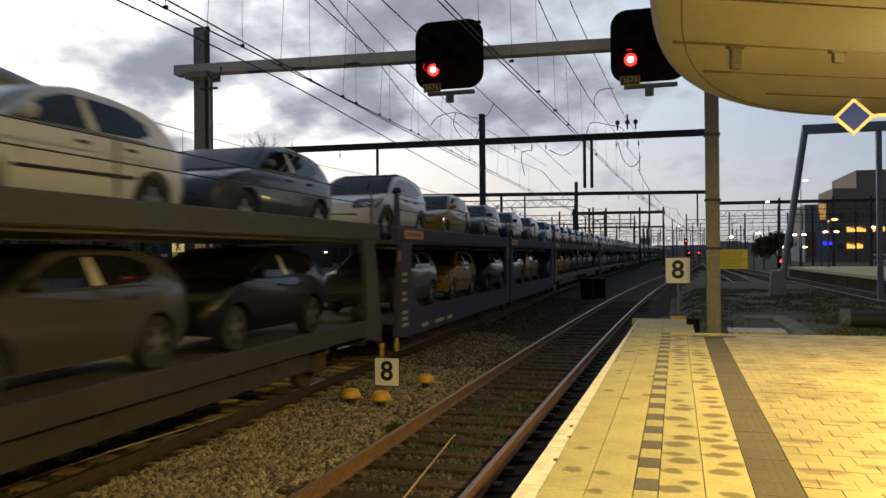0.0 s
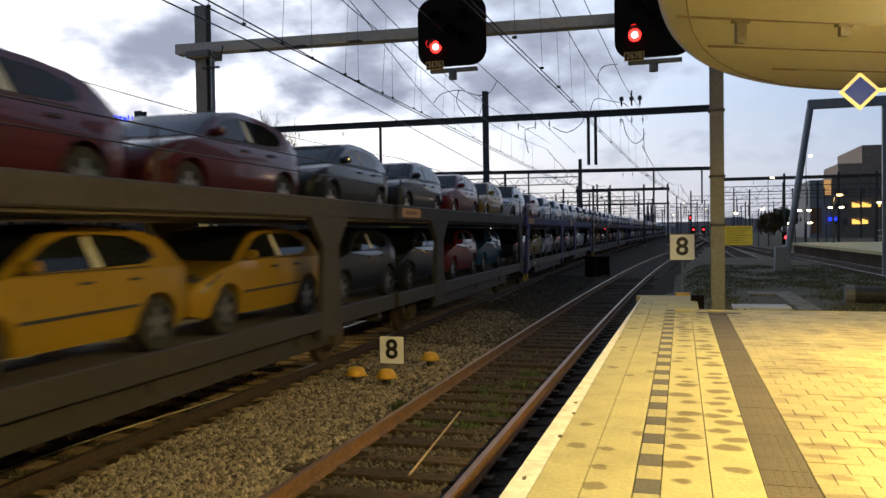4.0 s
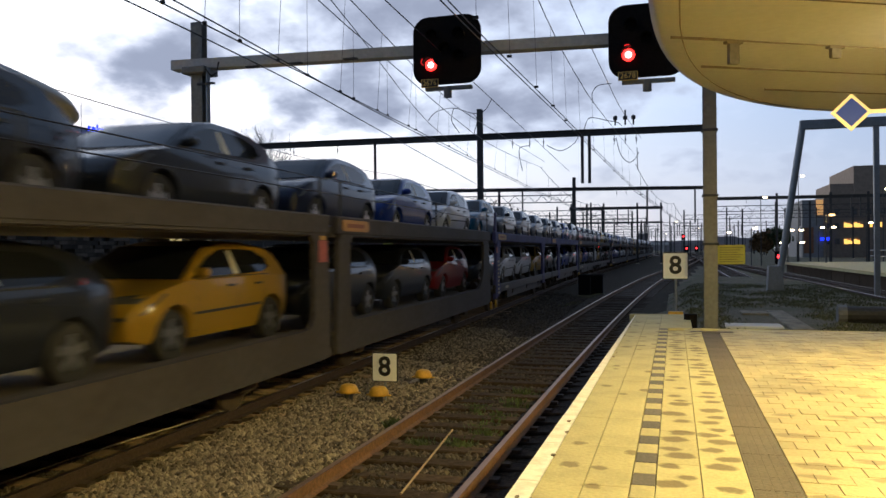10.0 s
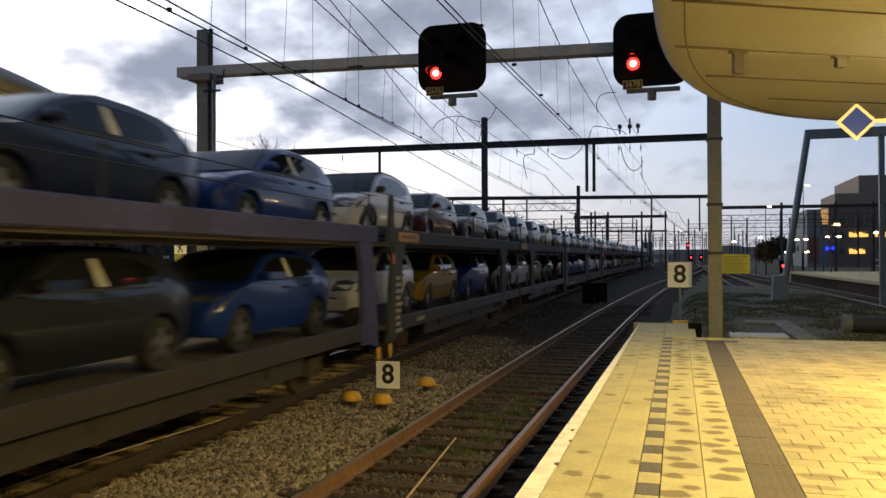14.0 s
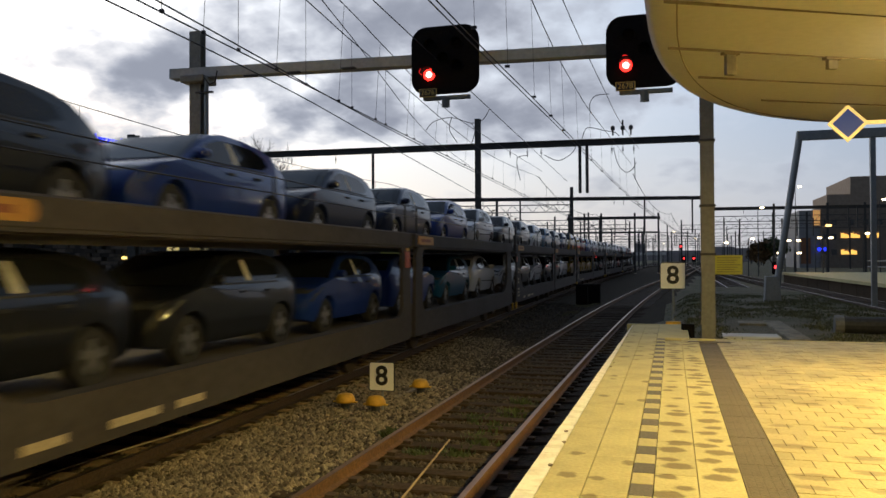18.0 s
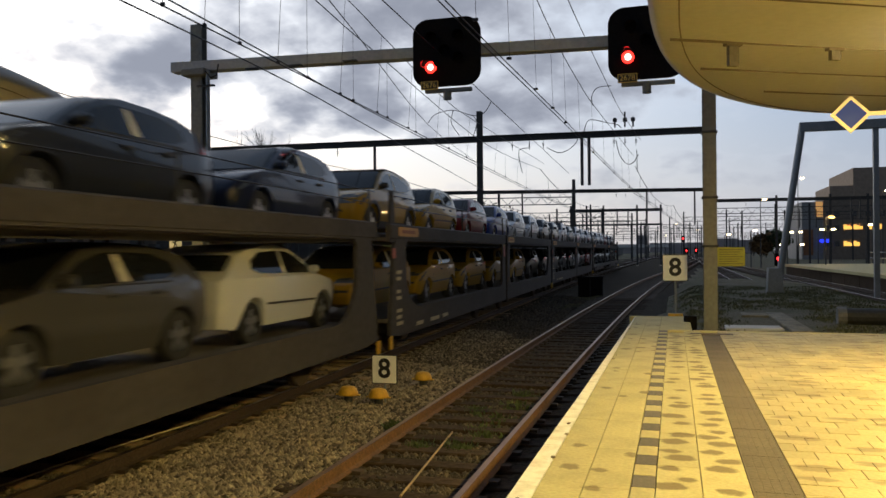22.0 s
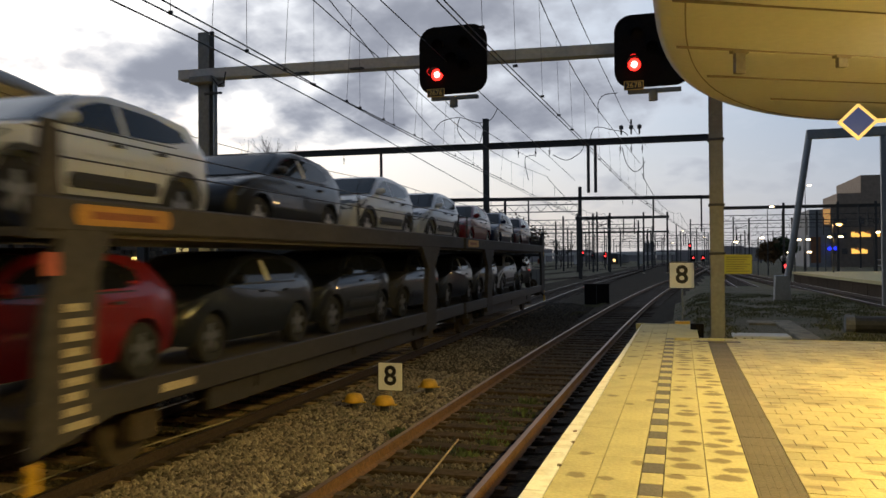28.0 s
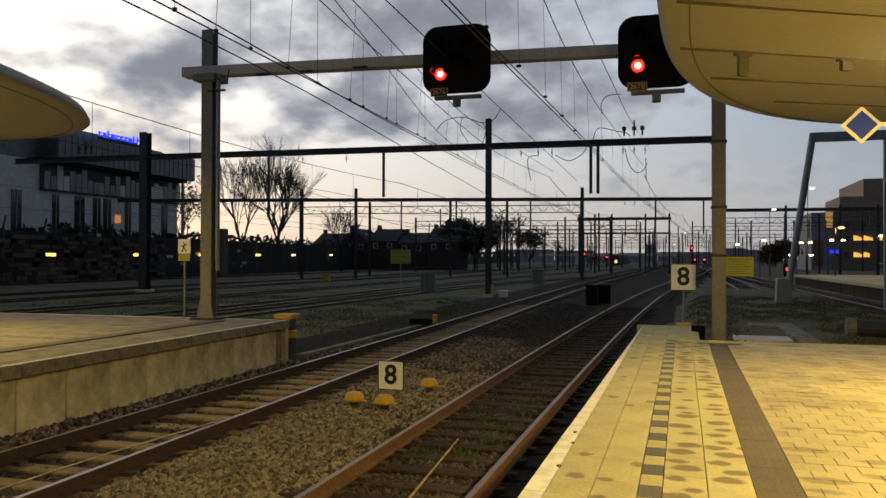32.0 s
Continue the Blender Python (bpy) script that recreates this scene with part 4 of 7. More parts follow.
def signal(label, x, y, zc, number, lens_at, glint):
    """A large black signal head hung from the portal on a bracket, one red lamp lit."""
    s = tagged(empty("railway_signal", (x, y, zc)), label, "railway signal", group="portal signals")
    part("backboard", prism(rounded(-0.76, 0.76, -0.74, 0.74, 0.34, 8), "y", -0.03, 0.03), M["black"], s)
    part("housing", prism(rounded(-0.58, 0.58, -0.60, 0.62, 0.25, 6), "y", 0.03, 0.32), M["black"], s)
    for k, (lx, lz) in enumerate(((-0.30, 0.30), (0.30, 0.30), (0.0, 0.0), (0.30, -0.18))):
        h = part("lamp_hood", bmesh.new(), M["black"], s)
        b2 = bmesh.new()
        ring = []
        for d, r in ((-0.03, 0.12), (-0.22, 0.13)):
            ring.append([b2.verts.new((lx + r * math.cos(a * 0.3491), d, lz + r * math.sin(a * 0.3491))) for a in range(-1, 11)])
        for i in range(11):
            b2.faces.new((ring[0][i], ring[0][i + 1], ring[1][i + 1], ring[1][i]))
        h.data = mesh_of(b2, M["black"])
        part("lens", tube([(lx, -0.03, lz), (lx, -0.05, lz)], 0.10, 16), M["lens_off"], s)
    lx, lz = lens_at
    part("lit_lens", tube([(lx, -0.06, lz), (lx, -0.09, lz)], 0.125, 20), M["red_lamp"], s, "lit red lens")
    part("lit_core", tube([(lx, -0.09, lz), (lx, -0.105, lz)], 0.066, 20), M["red_core"], s)
    # glowing disc stands in for the lens's red reflection in its hood
    part("lit_hood_inside", tube([(lx + glint[0], -0.055, lz + glint[1]), (lx + glint[0], -0.065, lz + glint[1])], 0.085, 14), M["red_dim"], s, "glowing disc for the red reflection in the hood")
    part("lit_hood", prism([(lx + 0.15 * math.cos(a * 0.2618), lz + 0.15 * math.sin(a * 0.2618)) for a in range(0, 13)] + [(lx + 0.13 * math.cos(a * 0.2618), lz + 0.13 * math.sin(a * 0.2618)) for a in range(12, -1, -1)], "y", -0.30, -0.03), M["black"], s)
    part("number_plate_frame", boxed(-0.57, -0.18, -0.07, -0.05, -0.80, -0.62, bevel=0.004), M["plate_ink"], s)
    part("number_plate", boxed(-0.555, -0.195, -0.076, -0.07, -0.785, -0.635), M["ink"], s, "black plate with yellow figures")
    writing("numeral", number, 0.155, M["plate_ink"], s, pose(-0.375, -0.080, -0.71), 0.003)
    part("foot_bar", boxed(-0.50, 0.55, -0.02, 0.10, -0.86, -0.78, bevel=0.01), M["steel_grey"], s)
    part("hanger", tube([(0.0, 0.04, -1.02), (0.0, 0.04, -0.80)], 0.09, 10), M["steel_grey"], s)
    part("bracket", boxed(-0.12, 0.12, 0.30, 0.55, -0.45, 0.5, bevel=0.01), M["steel_dark"], s)
    return s


signal("large black signal head showing red with plate 2676", -4.70, 16.5, 6.53, "2676", (-0.34, -0.32), (-0.15, 0.09))
signal("large black signal head showing red with plate 2678", -0.50, 16.5, 6.40, "2678", (-0.36, -0.29), (-0.02, 0.14))

portal("dark steel portal spanning all tracks with hanging tubes", (-44, 43.6), (1.75, 45.95), 8.99, 0.36, 0.30, [(-33.85, 0.55), (-10.92, 0.31)],
       drops=((-17.4, 2.7), (-25.0, 3.9), (-5.0, 2.7), (-4.6, 2.7)), hangs=(-22.7, -19.8, -9.0, -8.0, -7.2, -3.2, -2.6, -2.0), top=1.45, z_foot=0.0)
portal("dark steel portal further down the line", (-62, 76), (4.0, 90.5), 8.92, 0.38, 0.32, [(-41.0, 0.27), (-35.0, 0.27), (-10.5, 0.34), (3.6, 0.28)],
       drops=((-24, 3.5), (-16, 3.5), (-2.8, 3.6), (2.2, 3.6), (-30, 3.5)), hangs=(-38, -20, -13, -12, -6, -5), top=1.1)
FARM = random.Random(11)
for y, xa, xb, z, tr in ((97, -48, -12, 8.9, True), (116, 5, 34, 9.2, False), (129, -16, -2, 8.9, False), (138, -46, -12, 8.9, True), (138, 6, 40, 9.0, True), (160, -44, -8, 8.9, True), (172, 2, 44, 9.0, True), (181, -46, -6, 8.9, True),
                         (203, -24, -3, 8.9, False), (212, -50, 4, 8.8, True), (230, 0, 60, 9.0, True), (250, -60, 8, 8.9, True), (290, -70, 20, 8.9, True), (340, -80, 30, 8.9, True), (400, -80, 60, 9, True), (470, -90, 80, 9, True)):
    ps = [(xa + (xb - xa) * k / 4 + FARM.uniform(-2, 2) * (0 < k < 4), 0.27) for k in range(5)]
    portal("distant overhead line portal in the yard", (xa - 0.3, y - 3 * (xa < -40)), (xb + 0.3, y + 2), z, 0.9 if tr else 0.45, 0.3, ps,
           drops=[(xa + (xb - xa) * FARM.random(), 2.5) for _ in range(3)], hangs=[(xa + (xb - xa) * FARM.random()) for _ in range(3)], top=FARM.uniform(0.3, 1.2), truss=tr)
for k in range(46):
    y, x = FARM.uniform(100, 420), FARM.uniform(-0.24, 0.12)
    m_ = tagged(empty("overhead_line_mast", (x * y - 4, y, -0.3)), "slim dark overhead line mast in the yard", "mast", group="yard masts")
    hgt = FARM.uniform(8, 10.5)
    part("pole", h_post(bmesh.new(), 0, 0, 0, hgt, 0.24, 0.24), M["steel_dark"], m_)
    part("cantilever", tube([(0, 0, hgt - 2.6), (FARM.choice((-1, 1)) * 2.6, 0, hgt - 1.6)], 0.05, 5), M["steel_dark"], m_)


def catenary(label, line, supports, z_contact=5.45, z_top=6.95, sag=0.75, twin=0.10):
    """Contact wires, sagging carrier wire and droppers between the supports."""
    c = tagged(empty("overhead_wire"), label, "overhead wire", group="overhead wires")
    for a, b in zip(supports, supports[1:]):
        for off in ((-twin, twin) if twin else (0,)):
            part("contact_wire", tube([(line(a) + off, a, z_contact), (line(b) + off, b, z_contact)], 0.010 + 0.00016 * max(a, 0), 5), M["wire"], c)
        n = 12
        pts = []
        for k in range(n + 1):
            s = k / n
            y = a + (b - a) * s
            pts.append((line(y), y, z_top - sag * 4 * s * (1 - s)))
        part("carrier_wire", tube(pts, 0.012 + 0.00016 * max(a, 0), 5), M["wire"], c)
        for k in range(1, n, 2 if a < 60 else 4):
            x, y, z = pts[k]
            part("dropper", tube([(x, y, z_contact), (x, y, z)], 0.006 + 0.0001 * max(a, 0), 4), M["wire"], c)
            if a < 60:
                part("clip", tube([(x - twin, y, z_contact + 0.02), (x + twin, y, z_contact + 0.02)], 0.018, 5), M["wire"], c)
    return c


def strung(c, name, pts, r=0.011):
    """One wire through points in space, drawn smoothly from point to point."""
    P = [Vector(p) for p in pts]
    out = []
    for i in range(len(P) - 1):
        p0, p1, p2, p3 = P[max(i - 1, 0)], P[i], P[i + 1], P[min(i + 2, len(P) - 1)]
        for k in range(5):
            s = k / 5
            out.append(0.5 * (2 * p1 + (p2 - p0) * s + (2 * p0 - 5 * p1 + 4 * p2 - p3) * s * s + (3 * p1 - p0 - 3 * p2 + p3) * s ** 3))
    return part(name, tube(out + [P[-1]], r, 5), M["wire"], c)


def height_on(pts, y):
    for (y0, z0), (y1, z1) in zip(pts, pts[1:]):
        if y0 <= y <= y1:
            return z0 + (z1 - z0) * (y - y0) / (y1 - y0)
    return pts[-1][1]


ow = tagged(empty("overhead_wire"), "overlapping contact and carrier wires above the train's track", "overhead wire", group="overhead wires")
strung(ow, "contact_wire", [(train_x(y) + 0.27, y, 5.45) for y in (-20, 0, 20, 46)], 0.012)
strung(ow, "contact_wire", [(train_x(y) + 0.30 + 0.03 * (15 - y) * (y < 22) - 0.2 * (y > 22), y, 5.45) for y in (-20, 0, 10, 20, 46)], 0.012)
strung(ow, "contact_wire", [(train_x(y) + o_, y, 5.45) for y, o_ in ((-20, -0.1), (0, -0.12), (12, -0.16), (21, -0.75), (44, -2.4))], 0.012)
LOW, HIGH = [(-20, 8.5), (0, 7.85), (13.2, 7.06), (17.0, 6.85), (30, 6.35), (46, 6.95)], [(-20, 9.3), (0, 8.4), (14.4, 7.48), (17.4, 7.24), (23, 6.84), (28, 6.85), (46, 7.3)]
for o_, pts, ys in ((0.27, LOW, (8.9, 10.9, 13.4, 15.75, 18.0, 20.4, 24, 29, 34, 40)), (0.40, HIGH, (9.9, 12.2, 15.0, 17.26, 19.7, 22.5, 26.5, 31.5, 37))):
    strung(ow, "carrier_wire", [(train_x(y) + o_, y, z) for y, z in pts])
    for y in ys:
        part("dropper", tube([(train_x(y) + 0.27, y, 5.45), (train_x(y) + o_, y, height_on(pts, y))], 0.0042, 4), M["wire"], ow)
        part("clip", boxed(train_x(y) + 0.25, train_x(y) + 0.30, y - 0.02, y + 0.02, 5.44, 5.49), M["wire"], ow)
strung(ow, "carrier_wire", [(-4.0, -2, 7.2), (-6.37, 13.6, 7.2), (-9.11, 29.2, 7.15), (-10.9, 43.8, 7.4)])
strung(ow, "feeder_wire", [(train_x(y) + 2.03, y, 6.5) for y in (-15, 5, 20, 44)])
on = tagged(empty("overhead_wire"), "twin contact wires with droppers above the platform track", "overhead wire", group="overhead wires")
for o_ in (-0.045, 0.045):
    strung(on, "contact_wire", [(near_x(y) + k + o_, y, 5.45) for y, k in ((-20, -0.4), (0, -0.28), (9.2, -0.22), (15.8, -0.09), (20, -0.02), (33, 0.05), (46, 0.05))], 0.010)
NEAR_TOP = [(-20, 9.6), (0, 8.6), (15.6, 7.48), (17.8, 7.30), (20.2, 7.17), (23.3, 7.12), (28, 7.15), (46, 7.5)]
strung(on, "carrier_wire", [(near_x(y) - 0.06, y, z) for y, z in NEAR_TOP])
strung(on, "carrier_wire", [(near_x(y) + 0.32, y, z) for y, z in ((-10, 8.9), (5, 8.4), (17, 8.0), (28, 8.0), (34, 8.0), (46, 8.4))])
for y in (10.8, 13.15, 15.8, 18.0, 20.15, 23, 26.5, 30, 34, 38, 42):
    part("dropper", tube([(near_x(y), y, 5.45), (near_x(y) - 0.06, y, height_on(NEAR_TOP, y))], 0.0042, 4), M["wire"], on)
    part("clip", boxed(near_x(y) - 0.05, near_x(y) + 0.03, y - 0.02, y + 0.02, 5.44, 5.48), M["wire"], on)
catenary("contact wires with droppers far along the train's track", lambda y: train_x(y) + 0.2, [46, 86, 134, 190])
catenary("contact wires curving far along the platform track", lambda y: near_x(y), [46, 88, 130, 170])
catenary("overhead wires above a yard track", (lambda y: -15.8), [-10, 16, 43.5, 82, 118, 160], z_contact=5.3, z_top=6.6, sag=0.25, twin=0)
for x0 in (-24.0, -33.5, -39.0):
    catenary("overhead wires above the yard tracks", (lambda y, a=x0: a), [43.5, 82, 118, 160, 225], twin=0)
for x0 in (8.1, 12.4):
    catenary("overhead wires beside the far platform", (lambda y, a=x0: a + 0.03 * (y - 43)), [116, 175, 230], twin=0)
LOOPS = ([(-14.19, 10.0), (-13.66, 10.48), (-12.6, 10.67), (-11.38, 10.27), (-10.69, 10.43), (-10.25, 11.05)], [(-12.6, 10.67), (-12.71, 9.93), (-12.25, 9.16)],
         [(-4.37, 10.44), (-4.4, 10.99), (-4.09, 11.45), (-3.33, 11.5)], [(-3.1, 8.45), (-2.88, 7.55), (-2.48, 7.06), (-2.11, 7.15), (-1.87, 7.58)],
         [(-4.92, 8.85), (-4.66, 9.55), (-4.28, 9.63), (-3.65, 9.44), (-3.03, 9.31), (-2.78, 9.08)], [(-7.02, 8.19), (-6.2, 7.83), (-5.4, 8.29), (-5.17, 8.86)],
         [(-8.0, 8.22), (-8.57, 8.11), (-8.63, 7.59), (-8.44, 6.76)], [(-11.38, 10.27), (-11.14, 9.85), (-11.35, 9.12)], [(-1.96, 7.84), (-1.93, 6.57)])
w = tagged(empty("feeder_wire"), "loose looping feeder cables at the portal", "cable")
for pts in LOOPS:
    strung(w, "cable", [(x, 45.6 - 0.1 * (k % 2), z) for k, (x, z) in enumerate(pts)], 0.022)
sw = tagged(empty("line_switch", (-2.6, 45.7, 9.16)), "small pole switch standing on the portal beam", "switch")
for dx in (-0.55, 0.0, 0.45):
    part("stem", tube([(dx, 0, 0), (dx, 0, 0.55 if dx else 0.85)], 0.05, 6), M["steel_dark"], sw)
    part("shed", tube([(dx, 0, 0.3), (dx, 0, 0.5)], 0.12, 8), M["steel_dark"], sw)
sw2 = copy_thing(sw, pose(-38.4, 43.9, 9.16))


# ---------------------------------------------------------------- signs and small things by the tracks
def plate8(label, x, y, zc, size, z_foot, pole=True):
    s = tagged(empty("number_sign", (x, y, z_foot)), label, "sign", group="white signs with figure 8")
    h = zc - z_foot
    if pole:
        part("pole", tube([(0, 0.02, 0), (0, 0.02, h - size * 0.4)], 0.020, 8), M["galv"], s)
    part("plate_rim", prism(rounded(-size / 2 - 0.012, size / 2 + 0.012, h - size * 0.54 - 0.012, h + size * 0.54 + 0.012, 0.02, 3), "y", -0.008, 0.012), M["ink"], s)
    part("plate", prism(rounded(-size / 2, size / 2, h - size * 0.54, h + size * 0.54, 0.015, 3), "y", -0.014, -0.008), M["sign_white"], s)
    writing("figure", "8", size * 1.06, M["ink"], s, pose(0, -0.017, h), 0.002, size * 0.022)
    return s


near8 = plate8("low white plate with black figure 8 beside the track", -4.41, 11.75, 0.35, 0.40, -0.27)
far8 = plate8("white plate with black 8 on a platform-end pole", 0.02, 18.3, 1.80, 0.52, 0.05)
part("yellow_collar", boxed(-0.16, 0.16, -0.08, 0.08, 0.66, 0.74, bevel=0.01), M["yellow_paint"], far8, "yellow cap")


def knob(x, y):
    k = tagged(empty("ground_lamp_post", (x, y, -0.30)), "short black post with a domed yellow cap in the ballast", "marker post", group="yellow marker posts")
    part("stub", tube([(0, 0, 0), (0, 0, 0.27)], 0.07, 10), M["steel_dark"], k)
    b2 = bmesh.new()
    rings = []
    for r, z in ((0.155, 0.25), (0.158, 0.28), (0.135, 0.34), (0.11, 0.375), (0.05, 0.39)):
        rings.append([b2.verts.new((r * math.cos(a * math.pi / 8), r * math.sin(a * math.pi / 8), z)) for a in range(16)])
    for p, q in zip(rings, rings[1:]):
        for a in range(16):
            b2.faces.new((p[a], p[(a + 1) % 16], q[(a + 1) % 16], q[a]))
    b2.faces.new(rings[-1]); b2.faces.new(rings[0][::-1])
    part("cap", b2, M["yellow_paint"], k, "yellow dome cap", smooth=True)
    part("lug", boxed(-0.20, 0.20, -0.03, 0.03, 0.245, 0.265, bevel=0.005), M["yellow_paint"], k)


for kx, ky in ((-4.97, 11.6), (-4.42, 11.5), (-4.27, 13.3)):
    knob(kx, ky)
cc_ = tagged(empty("cable_trough"), "half-buried weathered plank cover in the ballast", "trough")
for k, (ya, yb) in enumerate(((10.2, 11.3), (11.9, 13.4), (13.42, 15.6), (15.62, 19.2))):
    zt = max(ground_z(-4.57, ya), ground_z(-4.57, yb)) + 0.03
    part("cover", prism([(-4.63 + 0.01 * k, ya), (-4.52 + 0.01 * k, ya), (-4.52 + 0.012 * k, yb), (-4.63 + 0.012 * k, yb)], "z", zt - 0.12, zt), M["coping"], cc_)
cc2 = tagged(empty("cable_trough"), "low concrete cable trough beside the rails", "trough")
part("cover", boxed(-9.0, -8.8, 17.4, 26.5, -0.26, -0.14, bevel=0.01), M["coping"], cc2)
for bx, by, bw, bh, nm, lb, mt in ((-16.3, 50.5, 0.95, 1.3, "relay_cabinet", "grey lineside relay cabinet with a flat lid", "steel_grey"), (-12.3, 70, 1.0, 1.3, "relay_cabinet", "grey lineside relay cabinet with a flat lid", "steel_grey"),
                                   (-4.25, 42.3, 1.25, 1.05, "equipment_box", "black equipment box between the tracks", "black"), (-10.95, 45.6, 0.42, 0.72, "equipment_box", "yellow box at the foot of the portal mast", "yellow_paint"),
                                   (-10.3, 46.6, 0.45, 0.35, "equipment_box", "white box at the foot of the portal mast", "sign_white"), (-33.0, 70, 0.7, 0.8, "equipment_box", "small yellow box beside the yard track", "yellow_paint")):
    b = tagged(empty(nm, (bx, by, -0.28 if bx > -8 else -0.12)), lb, "cabinet")
    part("body", boxed(-bw / 2, bw / 2, -0.25, 0.25, 0, bh, bevel=0.02), M[mt], b)
    part("lid", boxed(-bw / 2 - 0.04, bw / 2 + 0.04, -0.29, 0.29, bh, bh + 0.06, bevel=0.01), M[mt], b)
    if bw > 0.9:
        part("door_line", boxed(-0.012, 0.012, -0.262, -0.25, 0.08, bh - 0.06), M["steel_dark"], b)
pm = tagged(empty("point_machine", (-8.95, 27.0, -0.14)), "low black point machine with a yellow lamp", "point machine")
part("case", boxed(-0.42, 0.42, -0.2, 0.2, 0, 0.17, bevel=0.02), M["black"], pm)
part("lamp", boxed(0.40, 0.56, -0.08, 0.08, 0, 0.34, bevel=0.02), M["yellow_paint"], pm)


def notice(label, x, y, z_foot, zc, w, h, posts, rows_):
    s = tagged(empty("notice_board", (x, y, z_foot)), label, "notice board", group="yellow notices")
    part("panel", boxed(-w / 2, w / 2, -0.02, 0.02, zc - z_foot - h / 2, zc - z_foot + h / 2, bevel=0.006), M["sign_yellow"], s)
    for k in range(rows_):
        zz = zc - z_foot + h * 0.36 - k * h * 0.72 / max(1, rows_ - 1)
        part("text_bar", boxed(-w * 0.42, w * (0.42 - 0.1 * (k % 3)), -0.026, -0.02, zz - h * 0.025, zz + h * 0.025), M["notice_ink"], s)
    for dx in posts:
        part("pole", tube([(dx, 0.04, 0), (dx, 0.04, zc - z_foot)], 0.03, 6), M["galv"], s)


notice("yellow notice with unreadable lines on the steel post", 1.125, 17.3, 0.3, 2.05, 0.54, 0.40, (), 7)
part("strap", boxed(-0.42, 0.2, 0.02, 0.05, 1.72, 1.76), M["steel_dark"], [o for o in scene.objects if o.name.startswith("notice_board")][-1])
notice("yellow notice on a thin post between the yard tracks", -16.3, 45.0, -0.1, 2.3, 1.28, 0.84, (0.0,), 3)
ws = tagged(empty("walkway_sign", (-11.38, 16.3, 0.76)), "white and yellow walkway sign on a grey pole", "sign")
part("pole", tube([(0, 0, 0), (0, 0, 1.5)], 0.020, 8), M["galv"], ws)
part("plate", boxed(-0.17, 0.17, -0.03, -0.01, 1.54, 1.88, bevel=0.006), M["sign_white"], ws)
for mx, mz, ml, ma in ((0.0, 1.79, 0.04, 0), (0.0, 1.72, 0.11, 8), (-0.03, 1.63, 0.12, 25), (0.04, 1.63, 0.11, -30), (0.03, 1.74, 0.12, 70), (-0.04, 1.71, 0.10, -60)):
    o = part("mark", boxed(-0.012, 0.012, -0.036, -0.03, -ml / 2, ml / 2), M["ink"], ws)
    o.matrix_basis = pose(mx, 0, mz, 0, ma, 0)
part("lower_plate", boxed(-0.16, 0.16, -0.03, -0.01, 1.36, 1.53, bevel=0.006), M["sign_yellow"], ws)
# own glow added so the sign keeps its colours under the yellow lamps
dm = tagged(empty("diamond_sign", (2.64, 13.5, 4.27)), "blue diamond sign with a yellow border under the canopy", "sign")
part("border", prism([(0.29, 0), (0, 0.29), (-0.29, 0), (0, -0.29)], "y", -0.02, 0.02), M["border_glow"], dm, "pale yellow border with added glow")
part("face", prism([(0.225, 0), (0, 0.225), (-0.225, 0), (0, -0.225)], "y", -0.03, -0.02), M["blue_glow"], dm, "blue face with added glow")
part("arm", boxed(0.25, 1.6, -0.015, 0.015, -0.03, 0.03, bevel=0.005), M["border_glow"], dm)
part("hanger", tube([(0.9, 0, 0.0), (0.9, 0, 0.42)], 0.02, 6), M["galv"], dm)

# platform-end step with yellow marking on the opposite platform
st = tagged(empty("platform_end_guard", (-8.98, 17.0, -0.2)), "yellow guard box at the end of the opposite platform", "guard")
part("stub", boxed(-0.08, 0.08, 0.0, 0.2, 0.10, 0.95), M["steel_dark"], st)
part("band", boxed(-0.12, 0.14, -0.05, 0.2, 0.50, 0.68, bevel=0.02), M["yellow_paint"], st)
part("lid", boxed(-0.36, 0.12, -0.1, 0.35, 0.95, 1.06, bevel=0.015), M["yellow_paint"], st)

# leaning portal of the neighbouring platform, its foot in a concrete block
lp = tagged(empty("leaning_portal", (4.1, 36, 0.2)), "grey portal frame with one leaning leg", "portal frame")
part("leg", tube([(0.06, 0, 0.2), (1.12, 0, 7.25)], 0.14, 12), M["galv"], lp)
part("beam", boxed(0.98, 5.6, -0.15, 0.15, 6.90, 7.28, bevel=0.02), M["galv"], lp)
part("post", boxed(3.75, 3.95, -0.1, 0.1, 0.0, 6.9), M["galv"], lp)
part("foot", prism([(-0.36, 0.0), (0.30, 0.0), (0.22, 1.2), (-0.30, 1.2)], "y", -0.35, 0.35), M["galv"], lp)
sp = tagged(empty("spare_pipe"), "short dark concrete pipe lying on the verge", "pipe")
part("barrel", tube([(3.95, 21.1, 0.56), (5.9, 21.0, 0.56)], 0.20, 14), M["steel_dark"], sp)
part("collar", tube([(3.78, 21.1, 0.56), (3.98, 21.09, 0.56)], 0.23, 14), M["steel_grey"], sp)
for nm, lb, a, mt in (("kerb_slab", "loose pale slab lying on the verge", (1.05, 2.05, 17.7, 18.5, 0.30, 0.40), "coping"), ("kerb_slab", "long pale concrete kerb slab beside the platform end", (2.45, 2.92, 18.6, 24.0, 0.30, 0.42), "coping"), ("kerb_slab", "short pale concrete kerb slab on the verge", (1.75, 2.44, 22.9, 23.8, 0.30, 0.42), "coping"),
                      ("plastic_sheet", "white plastic sheet beside the platform end", (1.12, 2.36, 19.15, 19.95, 0.33, 0.41), "facade_pale")):
    tagged(part(nm, boxed(*a, bevel=0.02), M[mt]), lb, "slab")
